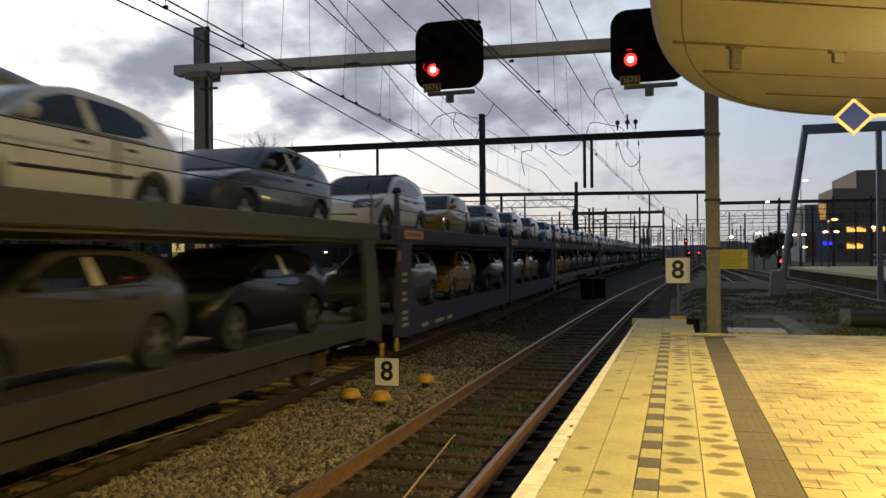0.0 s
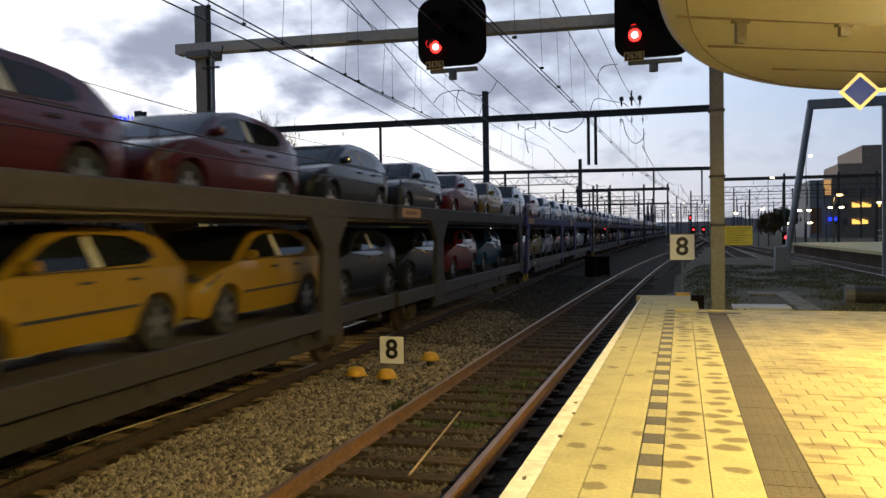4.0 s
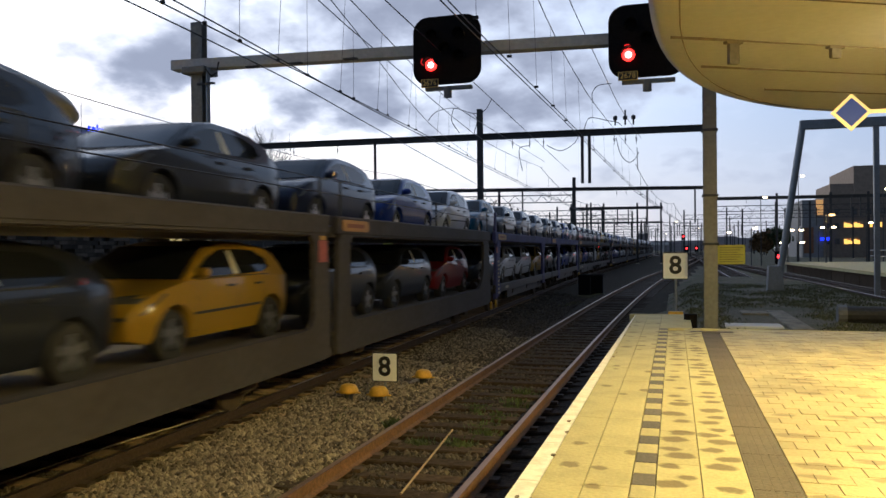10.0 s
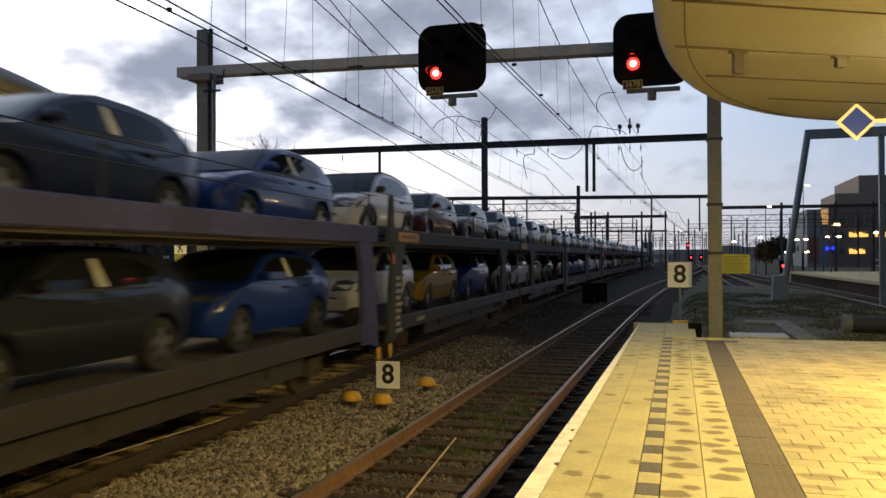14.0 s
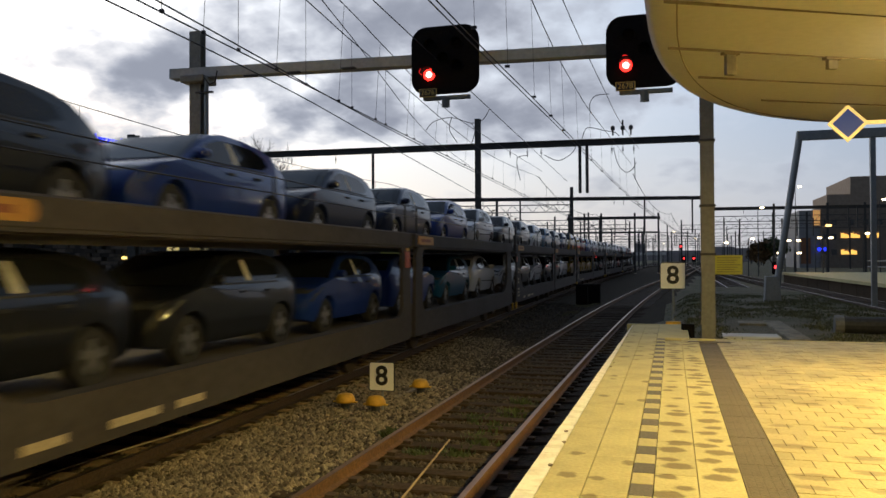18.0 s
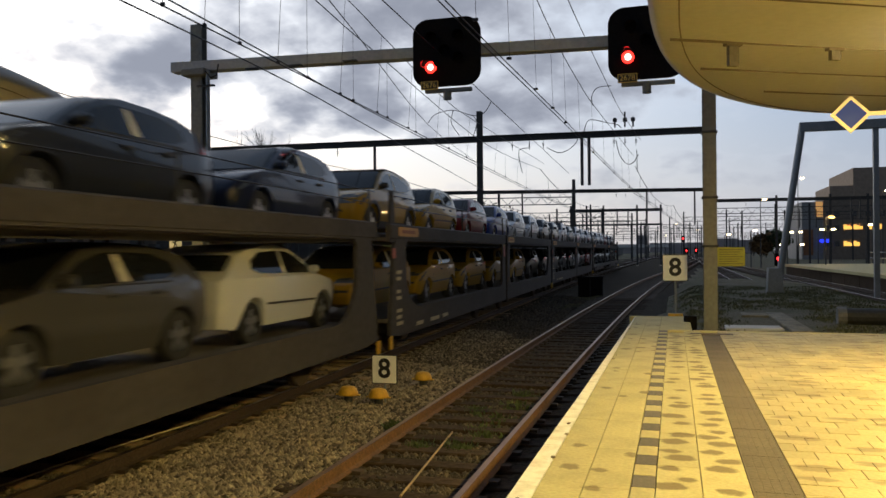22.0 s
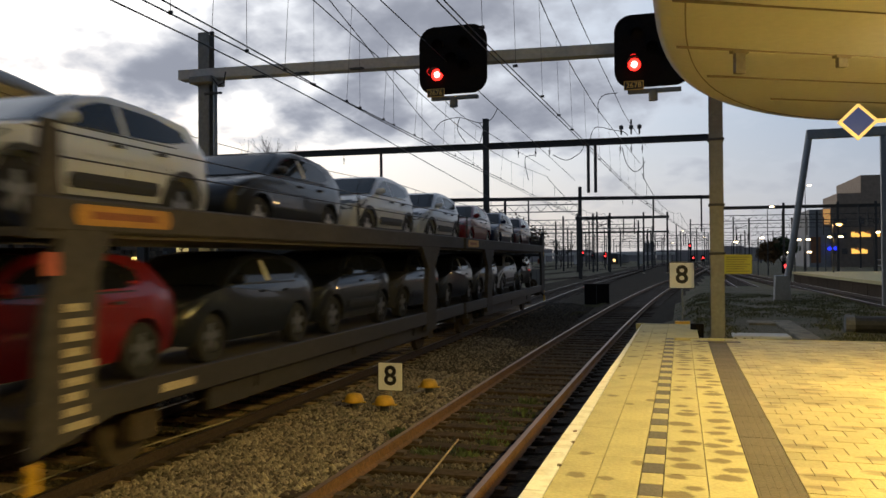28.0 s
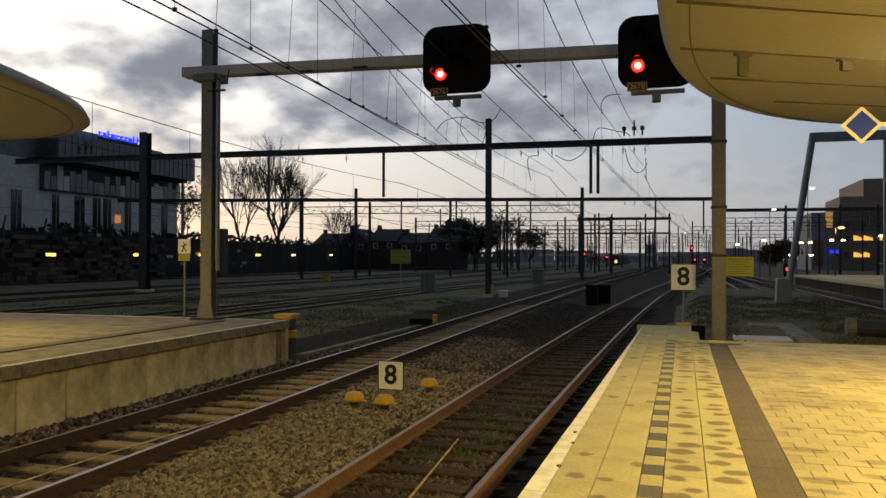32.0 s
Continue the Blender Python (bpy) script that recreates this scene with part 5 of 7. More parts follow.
bk = tagged(empty("rubble_bin", (0.30, 16.6, 0.45)), "small black bin beside the steel post", "bin")
part("body", tube([(0, 0, 0), (0, 0, 0.42)], 0.13, 10), M["black"], bk)


def tufts(name, label, spots, mat, blades, height, seed):
    r = random.Random(seed)
    V, F = [], []
    for x, y, spread in spots:
        for _ in range(blades):
            a, d = r.uniform(0, 6.28), spread * r.random() ** 0.6
            bx, by = x + d * math.cos(a), y + d * math.sin(a)
            z, h, w_ = ground_z(bx, by) - 0.01, height * r.uniform(0.5, 1.2), r.uniform(0.006, 0.016)
            tx, ty = bx + r.uniform(-0.6, 0.6) * h, by + r.uniform(-0.6, 0.6) * h
            k = len(V)
            ca, sa = math.cos(a) * w_, math.sin(a) * w_
            V += [(bx - sa, by + ca, z), (bx + sa, by - ca, z), ((bx + tx) / 2 + sa * 1.5, (by + ty) / 2 - ca * 1.5, z + h * 0.6), ((bx + tx) / 2 - sa * 1.5, (by + ty) / 2 + ca * 1.5, z + h * 0.6), (tx, ty, z + h)]
            F += [(k, k + 1, k + 2, k + 3), (k + 3, k + 2, k + 4)]
    me = bpy.data.meshes.new(name)
    me.from_pydata(V, [], F)
    me.materials.append(M[mat])
    tagged(new(name, me), label, "plants", kind="stuff")


tufts("track_weeds", "green weeds growing between rails and sleepers", [(near_x(y) + dx, y, s) for dx, y, s in ((0.25, 10.2, 0.28), (0.2, 11.0, 0.3), (0.3, 12.0, 0.3), (0.1, 9.4, 0.25), (-0.4, 9.3, 0.2), (0.25, 13.0, 0.25), (-0.2, 11.5, 0.2), (-0.95, 10.0, 0.2))], "weed", 150, 0.12, 2)
yc = tagged(empty("loose_cable"), "thin yellowish cable lying between the rails", "cable")
part("strand", tube([(-6.60, 3.5, -0.14), (-6.53, 6.3, -0.12), (-6.54, 7.1, -0.12), (-6.51, 7.9, -0.12), (-6.38, 9.2, -0.12), (-6.30, 10.4, -0.13)], 0.010, 6), M["lettering"], yc)
sk = tagged(empty("wooden_batten"), "thin pale batten lying across the sleepers", "batten")
part("stick", tube([(-2.80, 9.95, -0.155), (-2.55, 7.2, -0.15)], 0.013, 6), M["concrete_sleeper"], sk)
tufts("ballast_weeds", "sparse weeds in the ballast", [(train_x(y) + dx, y, s) for dx, y, s in ((1.9, 11, 0.25), (2.1, 11.8, 0.3), (2.2, 10.2, 0.25), (1.6, 12.8, 0.3), (-0.2, 9.8, 0.2), (0.1, 11.0, 0.25), (-0.3, 12.0, 0.2))], "weed", 35, 0.06, 4)
vr = random.Random(9)
tufts("verge_grass", "patchy dark grass on the verge", [(x, y, q) for x, y, q in [(vr.uniform(0.3, 7.5), vr.uniform(18.2, 42), vr.uniform(0.3, 0.9)) for _ in range(330)] if not (1.2 < x < 3.3 and y < 25)] + [(vr.uniform(-5.0, -3.8), vr.uniform(33, 46), 0.5) for _ in range(16)], "grass", 60, 0.075, 6)
tufts("yard_grass", "dull grass beyond the opposite platform", [(vr.uniform(-30, -9.5), vr.uniform(18.5, 44), vr.uniform(0.5, 1.4)) for _ in range(260)], "grass", 60, 0.09, 8)

# ---------------------------------------------------------------- cars on the wagons
def car_kind(name, L, H, W, wb, hood, roof_mat, clad, bump_strip, shape):
    """One car, its front towards -y, standing on z = 0, as an Empty with all its parts."""
    c = empty(name)
    fy, ry, r = -wb / 2 - 0.02, wb / 2 - 0.02, 0.315 if H < 1.5 else 0.335
    k = H / 1.46
    top = [(-L / 2 + 0.05, 0.30), (-L / 2, 0.46), (-L / 2 + 0.015, 0.60), (-L / 2 + 0.10, hood - 0.14), (-L / 2 + 0.45, hood), (-1.06, hood + 0.10), (-0.62, 1.22 * k), (-0.28, 1.385 * k), (0.15, H), (0.70, H - 0.015), (1.20, H - 0.075)]
    if shape == "hatch":
        top += [(1.48, H - 0.16), (L / 2 - 0.22, 1.04 * k), (L / 2 - 0.06, 0.93 * k), (L / 2 - 0.01, 0.70), (L / 2, 0.50), (L / 2 - 0.06, 0.28)]
    else:
        top += [(1.58, H - 0.13), (L / 2 - 0.16, 1.10 * k), (L / 2 - 0.05, 0.98 * k), (L / 2, 0.72), (L / 2, 0.50), (L / 2 - 0.07, 0.30)]
    low = []
    for cy in (ry, fy):
        arc = [(cy + (r + 0.055) * math.cos(a), r + (r + 0.055) * math.sin(a)) for a in [math.pi * i / 8 for i in range(9)]]
        low += [(cy + r + 0.10, 0.24)] + [(p, max(q, 0.24)) for p, q in arc] + [(cy - r - 0.10, 0.24)]
    outline = top + low

    def half(y, z):
        t = 1.0
        zz = hood + 0.10
        if z > zz:
            t -= 0.20 * (z - zz) / (H - zz)
        if z < 0.5:
            t -= 0.05 * (0.5 - z) / 0.3
        if 0.26 < z < hood + 0.1:
            t += 0.030 * max(0.0, 1 - ((z - 0.68) / 0.42) ** 2)
        e = abs(y) - (L / 2 - 0.62)
        if e > 0:
            t -= 0.17 * (e / 0.62) ** 2
        return W / 2 * t

    cy_, cz_ = 0.0, 0.75
    bm = bmesh.new()
    rings = []
    for u, inset in ((-1.0, 0.035), (-0.965, 0.012), (-0.90, 0.0), (-0.45, -0.006), (0.0, -0.010), (0.45, -0.006), (0.90, 0.0), (0.965, 0.012), (1.0, 0.035)):
        ring = []
        for y, z in outline:
            d = Vector((cy_ - y, cz_ - z)).normalized() * inset
            ring.append(bm.verts.new((u * W / 2, y + d.x, z + d.y * (1 if z > 0.3 else 0))))
        rings.append(ring)
    n = len(outline)
    for a, b in zip(rings, rings[1:]):
        for i in range(n):
            bm.faces.new((a[i], a[(i + 1) % n], b[(i + 1) % n], b[i]))
    bm.faces.new(rings[0]); bm.faces.new(rings[-1][::-1])
    for co, no in [((0, 0, z), (0, 0, 1)) for z in (0.42, 0.52, 0.66, 0.78, hood + 0.10, hood + 0.125)] + [((0, s * (L / 2 - q), 0), (0, 1, 0)) for s in (-1, 1) for q in (0.62, 0.40, 0.20)]:
        bmesh.ops.bisect_plane(bm, geom=bm.verts[:] + bm.edges[:] + bm.faces[:], dist=1e-5, plane_co=co, plane_no=no)
    for v in bm.verts:
        v.co.x *= half(v.co.y, v.co.z) / (W / 2)
    bmesh.ops.triangulate(bm, faces=[f for f in bm.faces if len(f.verts) > 4])
    bmesh.ops.recalc_face_normals(bm, faces=bm.faces[:])
    body = part("body", bm, PAINT["white"][0], c, smooth=True)
    body.data.set_sharp_from_angle(angle=radians(38))

    def side_patch(name_, poly, mat, off, label="", sides=(-1, 1)):
        for sx in sides:
            b2 = bmesh.new()
            a = [b2.verts.new((sx * (half(y, z) + off), y, z)) for y, z in poly]
            b_ = [b2.verts.new((sx * (half(y, z) - 0.03), y, z)) for y, z in poly]
            b2.faces.new(a if sx > 0 else a[::-1])
            for i in range(len(poly)):
                j = (i + 1) % len(poly)
                b2.faces.new((a[i], b_[i], b_[j], a[j]))
            bmesh.ops.recalc_face_normals(b2, faces=b2.faces[:])
            part(name_, b2, mat, c, label)

    belt, up = hood + 0.13, H - 0.105
    side_patch("front_side_window", [(-0.86, belt), (-0.42, belt + (up - belt) * 0.68), (-0.10, up - 0.02), (0.16, up), (0.16, belt + 0.01)], M["glass"], 0.004)
    side_patch("rear_side_window", [(0.24, belt + 0.01), (0.24, up), (0.85, up - 0.025), (1.18 if shape == "hatch" else 1.34, belt + 0.22), (1.22 if shape == "hatch" else 1.40, belt + 0.10), (1.0, belt + 0.03)], M["glass"], 0.004)
    if bump_strip == "line":
        side_patch("rubbing_strip", [(fy + r + 0.10, 0.525), (fy + r + 0.10, 0.56), (ry - r - 0.09, 0.585), (ry - r - 0.09, 0.55)], M["trim"], 0.014)
    elif bump_strip == "pads":
        side_patch("door_bump_panel", rounded(fy + r + 0.24, ry - r - 0.18, 0.43, 0.585, 0.07, 3), M["trim"], 0.022, "black padded door panel")
    if clad:
        side_patch("sill_cladding", [(fy + r + 0.08, 0.235), (fy + r + 0.08, 0.36), (ry - r - 0.08, 0.36), (ry - r - 0.08, 0.235)], M["trim"], 0.016)
        for cyy in (fy, ry):
            arch = [(cyy + (r + 0.115) * math.cos(a), r + (r + 0.115) * math.sin(a)) for a in [math.pi * (0.02 + 0.96 * i / 8) for i in range(9)]]
            arch += [(cyy + (r + 0.05) * math.cos(a), r + (r + 0.05) * math.sin(a)) for a in [math.pi * (0.98 - 0.96 * i / 8) for i in range(9)]]
            side_patch("arch_cladding", arch, M["trim"], 0.016)

    def across(name_, line, shrink, mat, off, label=""):
        """A sheet laid over the body across its width, along a line of (y, z) points."""
        b2 = bmesh.new()
        rows_ = []
        for k_, (y, z) in enumerate(line):
            p, q = line[max(k_ - 1, 0)], line[min(k_ + 1, len(line) - 1)]
            d = Vector((q[0] - p[0], q[1] - p[1])).normalized()
            nrm = Vector((-d.y, d.x)) * off
            if nrm.y < 0 or (abs(nrm.y) < off * 0.2 and nrm.x * y < 0):
                nrm = -nrm
            rows_.append([b2.verts.new((u * (half(y, z) - shrink), y + nrm.x, z + nrm.y - (0.012 if abs(u) == 1 else 0))) for u in (-1, -0.9, -0.45, 0, 0.45, 0.9, 1)])
        for a, b in zip(rows_, rows_[1:]):
            for i in range(6):
                b2.faces.new((a[i], a[i + 1], b[i + 1], b[i]))
        return part(name_, b2, mat, c, label, smooth=True)

    b3 = bmesh.new()
    for ya, yb in ((fy + r + 0.17, -0.80), (0.20, 0.22), (ry - r - 0.02, ry - 0.28)):
        line = [[b3.verts.new((half(yy, zz) + 0.003, yy + e_, zz)) for e_ in (0, 0.014)] for yy, zz in ((ya, 0.30), (ya, 0.62), ((ya + yb) / 2, 0.74), (yb, belt - 0.02))]
        for p_, q_ in zip(line, line[1:]):
            b3.faces.new((p_[0], p_[1], q_[1], q_[0]))
    for ya in (0.02, 0.78):  # door handles
        xx = half(ya, 0.80)
        add_box(b3, xx - 0.02, xx + 0.028, ya - 0.085, ya + 0.085, belt - 0.145, belt - 0.115)
    yl = [(-0.90 + 0.25 * i, belt - 0.012) for i in range(9)]
    strip = [[b3.verts.new((half(yy, zz) + 0.006, yy, zz + e_)) for e_ in (-0.010, 0.012)] for yy, zz in yl]
    for p_, q_ in zip(strip, strip[1:]):
        b3.faces.new((p_[0], p_[1], q_[1], q_[0]))
    part("door_trim", b3, M["trim"], c, "black window seals, handles and door gaps")
    if bump_strip == "line":
        across("bumper_strip", [(-L / 2 + 0.002, 0.535), (-L / 2 + 0.006, 0.58)], 0.02, M["trim"], 0.014)
    if bump_strip != "pads":
        side_patch("pillar_film", [(0.165, belt + 0.02), (0.13, up - 0.03), (0.22, up - 0.03), (0.31, belt + 0.02)], M["decal"], 0.007, "pale patch on the door pillar", (1,))
    across("windscreen", [(-1.06, hood + 0.105), (-0.84, (hood + 0.10 + 1.22 * k) / 2 + 0.002), (-0.62, 1.22 * k), (-0.45, 1.305 * k), (-0.30, 1.378 * k)], 0.06, M["glass"], 0.020)
    ry0, rz0 = (1.50, H - 0.18) if shape == "hatch" else (1.60, H - 0.16)
    ry1, rz1 = (L / 2 - 0.235, 1.06 * k) if shape == "hatch" else (L / 2 - 0.17, 1.12 * k)
    across("rear_window", [(ry0, rz0), ((ry0 + ry1) / 2, (rz0 + rz1) / 2), (ry1, rz1)], 0.09, M["glass"], 0.018)
    if roof_mat:
        across("roof_panel", [(-0.27, 1.392 * k), (0.15, H), (0.70, H - 0.015), (1.20, H - 0.075), (1.52, H - 0.12)], 0.02, roof_mat, 0.020, "black roof")
    across("grille", [(-L / 2 + 0.03, 0.36), (-L / 2, 0.46), (-L / 2 + 0.01, 0.56)], 0.24, M["trim"], 0.016)
    for sx in (-1, 1):
        hx = half(-L / 2 + 0.2, 0.7)
        # headlight wrapped round the front corner
        b2 = bmesh.new()
        lines = [[(-L / 2 + 0.035, hood - 0.27), (-L / 2 + 0.105, hood - 0.15), (-L / 2 + 0.26, hood - 0.075)], [(-L / 2 + 0.035, hood - 0.26), (-L / 2 + 0.11, hood - 0.135), (-L / 2 + 0.40, hood - 0.035)]]
        rows_ = []
        for u in (0.50, 0.70, 0.88, 0.985):
            f_ = (u - 0.50) / 0.485
            rows_.append([b2.verts.new((sx * u * half(ya + (yb - ya) * f_, za), ya + (yb - ya) * f_ - 0.012 + 0.03 * f_, za + (zb - za) * f_ + 0.012)) for (ya, za), (yb, zb) in zip(*lines)])
        last_ = [b2.verts.new((sx * (half(yy, zz) + 0.012), yy, zz)) for yy, zz in ((-L / 2 + 0.20, hood - 0.27), (-L / 2 + 0.34, hood - 0.17), (-L / 2 + 0.56, hood - 0.045))]
        rows_.append(last_)
        for p_, q_ in zip(rows_, rows_[1:]):
            for i in range(2):
                b2.faces.new((p_[i], p_[i + 1], q_[i + 1], q_[i]) if sx > 0 else (p_[i], q_[i], q_[i + 1], p_[i + 1]))
        part("headlight", b2, M["headlamp"], c, "clear headlight", smooth=True)
        b2 = prism([(L / 2 - 0.30, 0.80 * k), (L / 2 - 0.20, 0.95 * k), (L / 2 - 0.055, 0.95 * k), (L / 2 - 0.005, 0.82 * k)], "x", 0.0, sx * 0.24)
        o_ = part("tail_light", b2, M["tail"], c, "red tail light")
        o_.matrix_basis = pose(sx * (half(L / 2 - 0.15, 0.85) - 0.262), -0.02, 0, 0, 0, sx * 9)
        b2 = boxed(-0.10, 0.10, -0.06, 0.06, -0.065, 0.065, bevel=0.04)
        part("wing_mirror", b2, M["trim"], c).location = (sx * (W / 2 + 0.055), -0.74, belt + 0.06)
        for cyy in (fy, ry):
            t = bmesh.new()
            rr = []
            for x_, q in ((-0.10, r * 0.62), (-0.10, r * 0.93), (-0.07, r), (0.07, r), (0.10, r * 0.93), (0.10, r * 0.62)):
                rr.append([t.verts.new((x_, q * math.cos(a * math.pi / 10), q * math.sin(a * math.pi / 10))) for a in range(20)])
            for a, b in zip(rr, rr[1:] + rr[:1]):
                for i in range(20):
                    t.faces.new((a[i], a[(i + 1) % 20], b[(i + 1) % 20], b[i]))
            wheel = part("wheel", t, M["tyre"], c, "black tyre on an alloy rim")
            wheel.matrix_basis = pose(sx * (W / 2 - 0.115), cyy, r)
            g = tube([(sx * 0.02, 0, 0), (sx * 0.055, 0, 0)], r * 0.64, 16)
            for f in g.faces:
                f.material_index = 1
            for i in range(5):
                a = 2 * math.pi * i / 5 + 0.3
                d1, d2 = Vector((0, math.cos(a), math.sin(a))), Vector((0, -math.sin(a), math.cos(a)))
                q = [d1 * 0.03 - d2 * 0.04, d1 * r * 0.63 - d2 * 0.055, d1 * r * 0.63 + d2 * 0.055, d1 * 0.03 + d2 * 0.04]
                g.faces.new([g.verts.new(p + Vector((sx * 0.085, 0, 0))) for p in (q if sx > 0 else q[::-1])])
            add_tube(g, [(sx * 0.05, 0, 0), (sx * 0.095, 0, 0)], 0.07, 10)
            part("rim", g, [M["rim"], M["trim"]], wheel)
    return c


KINDS = {
    "h": car_kind("hatchback", 4.02, 1.46, 1.73, 2.54, 0.86, None, False, "line", "hatch"),
    "n": car_kind("hatchback", 4.06, 1.45, 1.75, 2.54, 0.87, None, False, "", "hatch"),
    "s": car_kind("crossover", 4.16, 1.55, 1.77, 2.57, 0.93, M["black"], True, "", "suv"),
    "c": car_kind("crossover", 4.00, 1.50, 1.75, 2.54, 0.92, None, True, "pads", "suv"),
}
WORDS = {"h": "hatchback with black side strips", "n": "hatchback with tinted windows", "s": "crossover with black roof and cladding", "c": "crossover with padded black door panels"}
SPEED = 10.5
TRAIN = []  # every moving thing: object, distance along the train, height, turned round or not


def load_cars(deck_z, first, last, cars, deck):
    """Cars spread evenly from first to last along the train. cars: words of kind letter + colour (+ '-' if it stands the other way round)."""
    words = cars.split()
    for i, wd in enumerate(words):
        back = wd.endswith("-")
        kind, col = wd[0], wd[1:].rstrip("-")
        u = first + (last - first) * i / (len(words) - 1)
        ob = copy_thing(KINDS[kind], pose(0, 0, 0))
        mat, name = PAINT[col]
        for ch in ob.children:
            if ch.name.startswith("body") or (ch.name.startswith("wing_mirror") and kind != "s"):
                ch.material_slots[0].link = "OBJECT"
                ch.material_slots[0].material = mat
        tagged(ob, name + " " + WORDS[kind] + (" on the upper deck" if deck == "u" else " on the lower deck"), "car", "cars on the train")
        TRAIN.append((ob, u, deck_z, back, 0.0))


# ---------------------------------------------------------------- car carrier wagons
HALF_W = 1.45


def side_plate(y0, y1, z0, z1, ya, yb, za, zb, r0, r1, lean0=0.0, lean1=0.0, thick=0.08, x=HALF_W):
    """A side wall of sheet steel with one big opening whose lower corners are swept round."""
    inner = []
    n = 7
    for k in range(n):
        a = radians(180 + 90 * k / (n - 1))
        inner.append((ya + r0 + r0 * math.cos(a), za + r0 * 0.8 + r0 * 0.8 * math.sin(a)))
    for k in range(n):
        a = radians(270 + 90 * k / (n - 1))
        inner.append((yb - r1 + r1 * math.cos(a), za + r1 * 0.8 + r1 * 0.8 * math.sin(a)))
    inner += [(yb, zb - 0.12), (yb - 0.12, zb), (ya + 0.12, zb), (ya, zb - 0.12)]
    outer = [(y0, z0 + 0.25), (y0, z0)]
    bm = bmesh.new()
    loops = []
    for xx in (x - thick, x):
        lin = [bm.verts.new((xx, y, z)) for y, z in inner]
        lout = []
        for y, z in inner:
            sy = (y - (ya + yb) / 2) / ((yb - ya) / 2)
            sz = (z - (za + zb) / 2) / ((zb - za) / 2)
            if abs(sz) >= 0.98:
                oy, oz = y0 + (y1 - y0) * (sy + 1) / 2, (z1 if sz > 0 else z0)
            elif abs(sy) >= 0.9 and sz > -0.35:
                oy, oz = (y1 if sy > 0 else y0), z0 + (z1 - z0) * (sz + 1) / 2
            else:
                q = max(abs(sy), abs(sz))
                oy, oz = (y0 + y1) / 2 + (y1 - y0) / 2 * sy / q, (z0 + z1) / 2 + (z1 - z0) / 2 * sz / q
            f = (oz - z0) / (z1 - z0)
            if sy > 0.5:
                oy -= lean1 * f
            if sy < -0.5:
                oy += lean0 * f
            lout.append(bm.verts.new((xx, oy, oz)))
        loops.append((lin, lout))
    m = len(inner)
    for j in range(m):
        k = (j + 1) % m
        for lin, lout in loops:
            bm.faces.new((lin[j], lin[k], lout[k], lout[j]))
        bm.faces.new((loops[0][0][j], loops[1][0][j], loops[1][0][k], loops[0][0][k]))
        bm.faces.new((loops[0][1][j], loops[0][1][k], loops[1][1][k], loops[1][1][j]))
    bmesh.ops.recalc_face_normals(bm, faces=bm.faces[:])
    return bm


def mirror_mesh(bm):
    b2 = bm.copy()
    for v in b2.verts:
        v.co.x = -v.co.x
    bmesh.ops.reverse_faces(b2, faces=b2.faces[:])
    return b2


def both_sides(name, bm, mat, parent, label=""):
    other = mirror_mesh(bm)
    part(name, bm, mat, parent, label)
    part(name, other, mat, parent, label)


def underframe(w, y0, y1):
    """Frame, axles, wheels and brake gear of one wagon unit."""
    part("underframe", boxed(-1.0, 1.0, y0 + 0.2, y1 - 0.2, 0.62, 0.80), M["sill"], w)
    for i in range(5):
        y = y0 + 0.6 + (y1 - y0 - 1.2) * i / 4
        part("cross_bearer", boxed(-1.34, 1.34, y - 0.06, y + 0.06, 0.56, 0.80), M["sill"], w)
    part("brake_rod", tube([(1.12, y0 + 2.7, 0.52), (1.12, y1 - 2.7, 0.52)], 0.025, 5), M["frame_rust"], w)
    part("hand_wheel", tube([(1.22, (y0 + y1) / 2 + 1.4, 0.62), (1.26, (y0 + y1) / 2 + 1.4, 0.62)], 0.17, 12), M["decal"], w)
    part("air_tank", tube([(0.9, y0 + 3.4, 0.50), (0.9, y0 + 4.4, 0.50)], 0.17, 10), M["sill"], w)
    for y in (y0 + 2.0, y1 - 2.0):
        part("axle", tube([(-0.75, y, 0.42), (0.75, y, 0.42)], 0.08, 8), M["frame_rust"], w)
        for sx in (-1, 1):
            wh = part("wheel", tube([(sx * 0.70, y, 0.42), (sx * 0.83, y, 0.42)], 0.42, 24), M["frame_rust"], w)
            part("axle_box", boxed(sx * 1.0 - 0.11, sx * 1.0 + 0.11, y - 0.22, y + 0.22, 0.28, 0.62, bevel=0.03), M["frame_rust"], w)
            part("leaf_spring", boxed(sx * 1.0 - 0.06, sx * 1.0 + 0.06, y - 0.6, y + 0.6, 0.62, 0.70, bevel=0.02), M["frame_rust"], w)
    part("brake_tank", tube([(0.5, (y0 + y1) / 2 - 0.6, 0.48), (0.5, (y0 + y1) / 2 + 0.6, 0.48)], 0.16, 10), M["frame_rust"], w)


